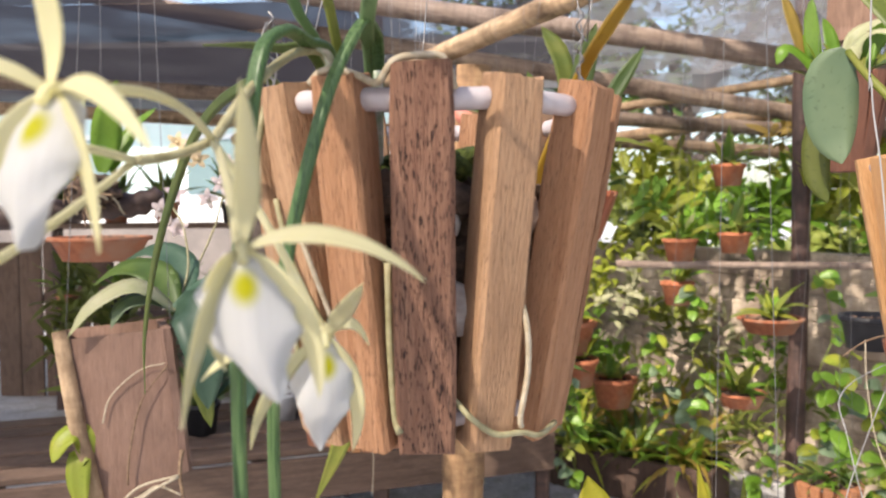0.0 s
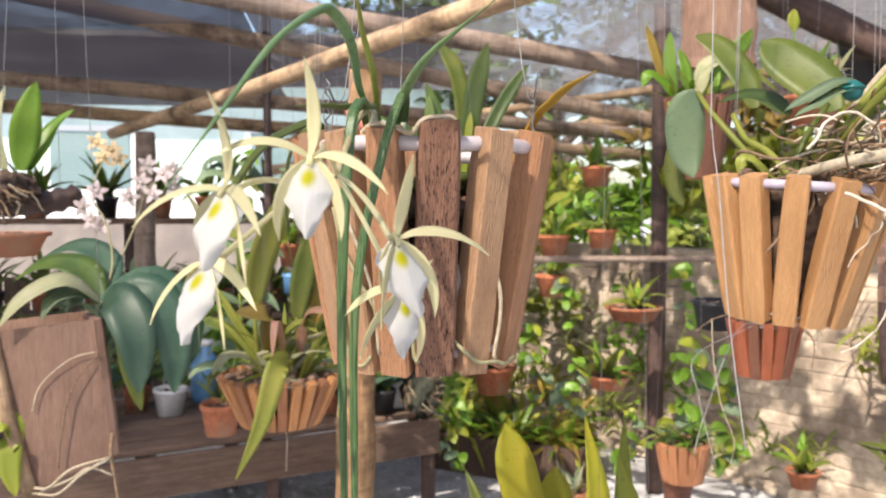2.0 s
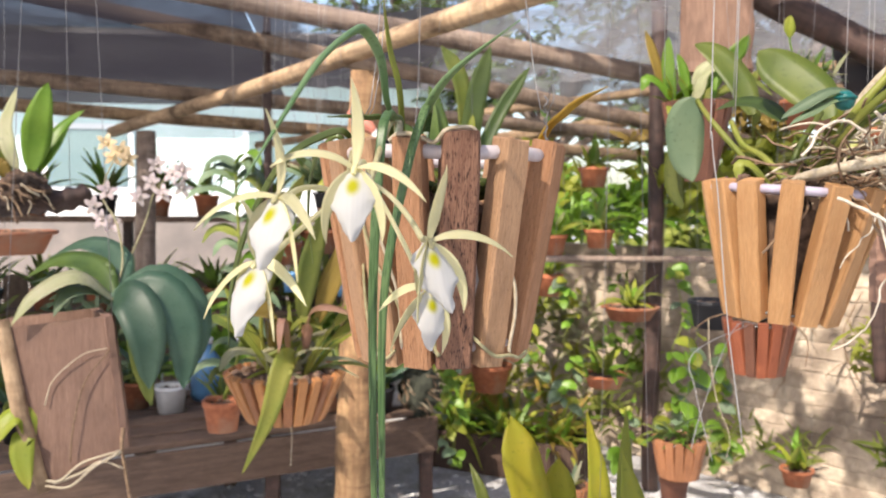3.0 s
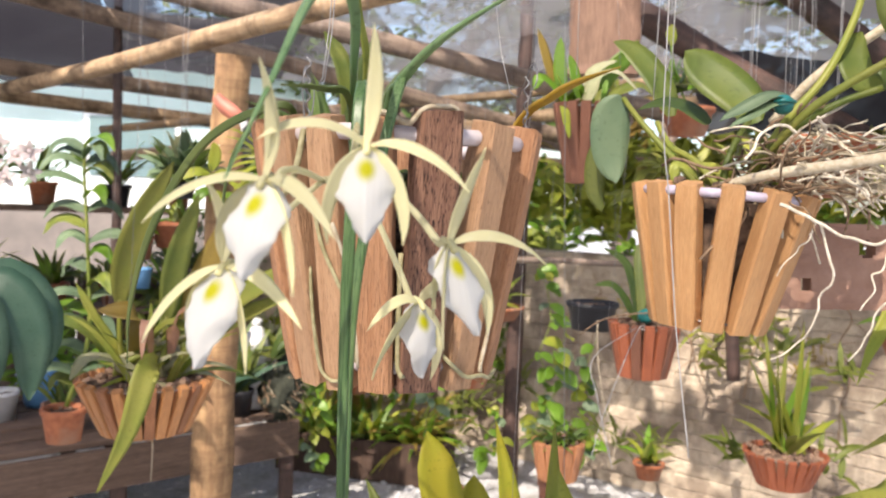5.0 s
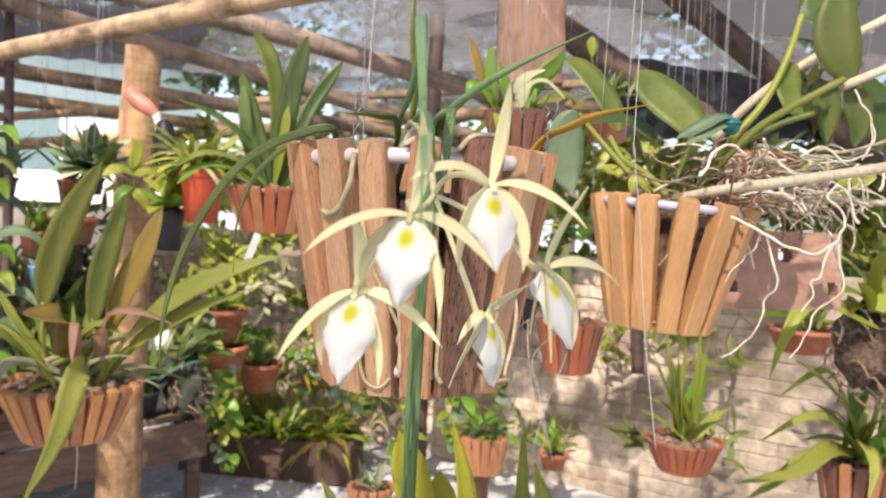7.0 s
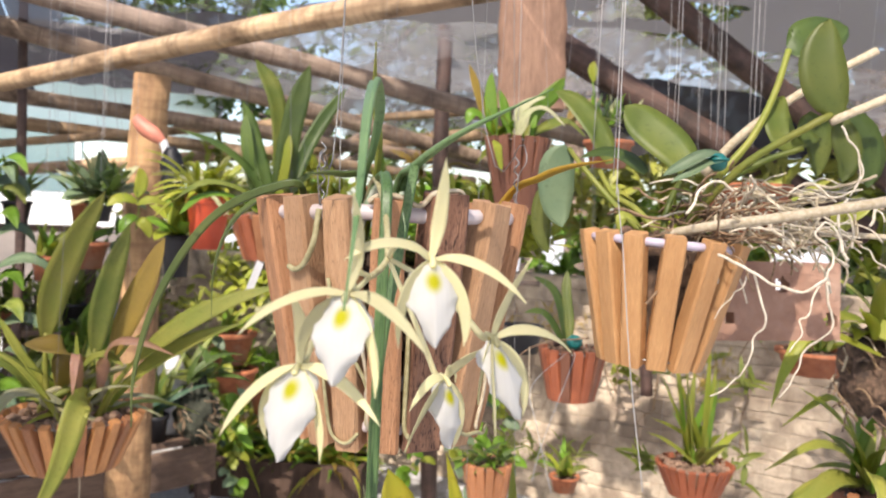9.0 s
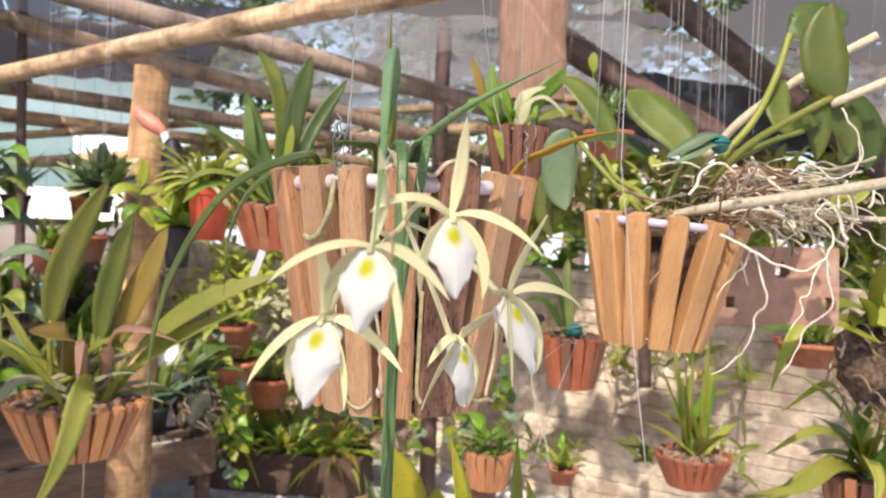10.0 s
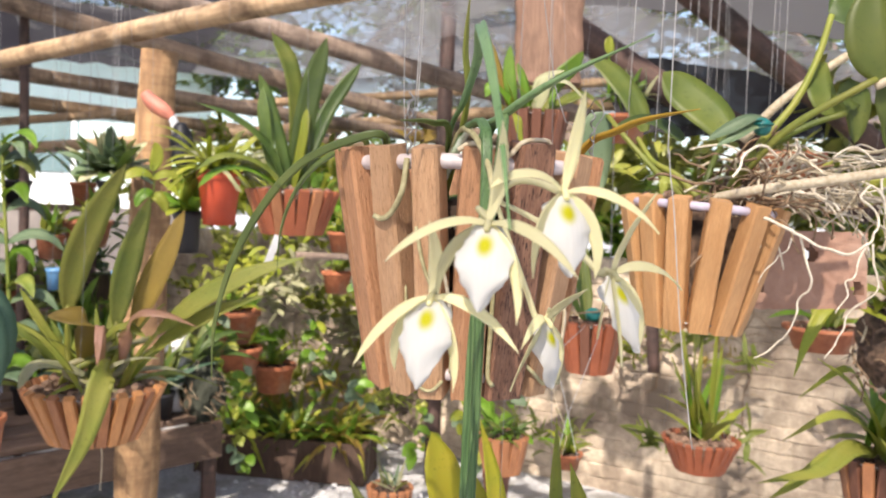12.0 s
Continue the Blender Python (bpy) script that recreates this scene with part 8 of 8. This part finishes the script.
# small plastic pots hung behind
for at_, mt, r_, h_, lab in (((-0.273, 2.547, 0.924), BLUE_PLASTIC, 0.030, 0.07, "small blue plastic pot hung behind the slat bowl"), ((-0.083, 2.460, 0.924), BLUE_PLASTIC, 0.026, 0.08, "small blue plastic pot hung behind the slat bowl"), ((0.653, 1.091, 0.992), BLACK_PLASTIC, 0.050, 0.055, "low black plastic pot hung behind the small basket")):
    clay_pot("plastic_pot", at_, r_, r_ * 0.78, h_, mt, lab, "pot", "plastic pots")
    wires("hanging_wire", [[Vector(at_) + Vector((r_, 0, 0)), Vector(at_) + Vector((0, 0, 0.5))]], "wire holding a plastic pot", 0.0004, WIRE, "wire", "hanging wires")

# trees beyond
def tree(at, h, crown, n, seed, label):
    ob = thing("tree", at, label, "tree", "far trees")
    rng = random.Random(seed)
    line = curve_points([(0, 0, 0), (0.1, 0.05, h * 0.3), (-0.05, 0.1, h * 0.6)], 5)
    g = Geo()
    tube(g, line, [0.16 - 0.008 * k for k in range(len(line))], 10, rough=0.2)
    ends = []
    for k in range(9):
        a, s = rng.uniform(0, 6.28), rng.uniform(0.35, 0.6) * h
        e = Vector((math.cos(a) * crown * 0.7, math.sin(a) * crown * 0.7, s + rng.uniform(0.1, 0.4) * h))
        tube(g, curve_points([(0, 0.06, s), Vector((0, 0.06, s)).lerp(e, 0.5) + Vector((0, 0, 0.15)), e], 4), [0.07, 0.065, 0.06, 0.055, 0.05, 0.04, 0.035, 0.03, 0.02], 7)
        ends.append(e)
    part("trunk", g.mesh(LOG_GREY), ob)
    g = Geo()
    clumps = [e + Vector((rng.gauss(0, 0.35), rng.gauss(0, 0.35), rng.gauss(0, 0.3))) * crown * 0.55 for e in ends for _ in range(9)]
    for k in range(n):
        c = clumps[k % len(clumps)] + Vector((rng.gauss(0, 0.16), rng.gauss(0, 0.16), rng.gauss(0, 0.14)))
        a, el = rng.uniform(0, 6.28), rng.uniform(-0.8, 0.8)
        d = Vector((math.cos(a) * math.cos(el), math.sin(a) * math.cos(el), math.sin(el)))
        l = rng.uniform(0.10, 0.20)
        blade(g, [c, c + d * l * 0.5, c + d * l], l * 0.5, 0.2, 0.001, "oval", (rng.uniform(-1, 1), -0.4, 0.8), 1)
    part("crown", g.mesh(LEAF_OLIVE if seed % 2 else LEAF_DARK), ob)


for k, (x, y, h) in enumerate(((2.2, 8.6, 4.2), (4.6, 7.0, 4.6), (6.2, 4.6, 4.4), (7.0, 2.2, 4.0), (0.9, 10.5, 5.0), (5.5, 9.5, 5.2), (8.2, 6.5, 5.0))):
    tree((x, y, 0), h, 1.7, 2600, 800 + k, "leafy green tree beyond the wall")
for k, (x, y, sx) in enumerate(((2.6, 6.6, 1.2), (4.0, 5.0, 1.2), (4.8, 3.2, 1.0), (1.4, 7.4, 1.0), (5.0, 1.6, 0.9))):
    foliage("hedge", (x, y, 0.75), (sx, 0.5, 0.75), 900, 0.20, 0.075, [LEAF_OLIVE, LEAF_BRIGHT, LEAF_DARK][k % 3], "sunlit shrubs beyond the wall", 900 + k)

for k, (x, y, sx) in enumerate(((2.3, 4.4, 0.7), (3.0, 3.4, 0.7), (3.5, 2.4, 0.7), (3.9, 1.2, 0.7), (1.7, 5.4, 0.7))):
    foliage("hedge", (x, y, 1.22), (sx, 0.3, 0.36), 260, 0.20, 0.07, [LEAF_LIME, LEAF_BRIGHT, LEAF_LIME][k % 3], "tall sunlit shrubs behind the wall", 940 + k)

# blocks of the back wall; the stretch nearest the walk block by block
rng = random.Random(31)
sizes = {}
far_blocks = Geo()
z0 = 0.0
while z0 < WALL_TOP - 0.02:
    bh = min(rng.choice((0.054, 0.060, 0.068)), WALL_TOP - z0)
    x0 = -rng.uniform(0.0, 0.12)
    while x0 < wall_len - 0.06:
        bl = rng.choice((0.12, 0.15, 0.185, 0.22, 0.26))
        start, stop = max(0.0, x0), min(wall_len, x0 + bl)
        key = (round(stop - start, 2), round(bh, 3), rng.randrange(2))
        if key not in sizes:
            g = Geo()
            lx, lz = key[0] - 0.002, key[1] - 0.002
            nx = 5
            vs, fs = [], []
            for i in range(nx + 1):
                for dy, dz in ((0.03, -0.5), (-0.0105, -0.5), (-0.0145, -0.42), (-0.0145, 0.42), (-0.0105, 0.5), (0.03, 0.5)):
                    e = 0.003 if i in (0, nx) and dy < 0 else 0.0
                    vs.append(Vector(((i / nx - 0.5) * lx, dy + e, dz * lz)))
            for i in range(nx):
                for q in range(5):
                    fs.append((i * 6 + q, i * 6 + q + 1, i * 6 + q + 7, i * 6 + q + 6))
            fs += [(5, 4, 3, 2, 1, 0), tuple(nx * 6 + q for q in range(6))]
            o = Vector((len(sizes) * 3.1, 0, 1.7))
            vs = [v + Vector((noise.noise(v * 26 + o), noise.noise(v * 26 + o * 2), noise.noise(v * 26 + o * 3))) * 0.006 for v in vs]
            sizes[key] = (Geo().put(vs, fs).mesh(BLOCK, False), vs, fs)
        if stop - start > 0.04:
            m = Matrix.Translation(((start + stop) / 2, 0.010 + rng.uniform(-0.003, 0.003), z0 + bh / 2)) @ Matrix.Rotation(rng.uniform(-0.012, 0.012), 4, "Y")
            mesh_, vs, fs = sizes[key]
            if 1.75 < start < 4.25 and z0 > 0.12:
                part("block", mesh_, wall, m=m)
            else:
                far_blocks.put([m @ v for v in vs], fs)
        x0 += bl
    z0 += bh
tagged(part("far_blocks", far_blocks.mesh(BLOCK, False), wall), kind="stuff")
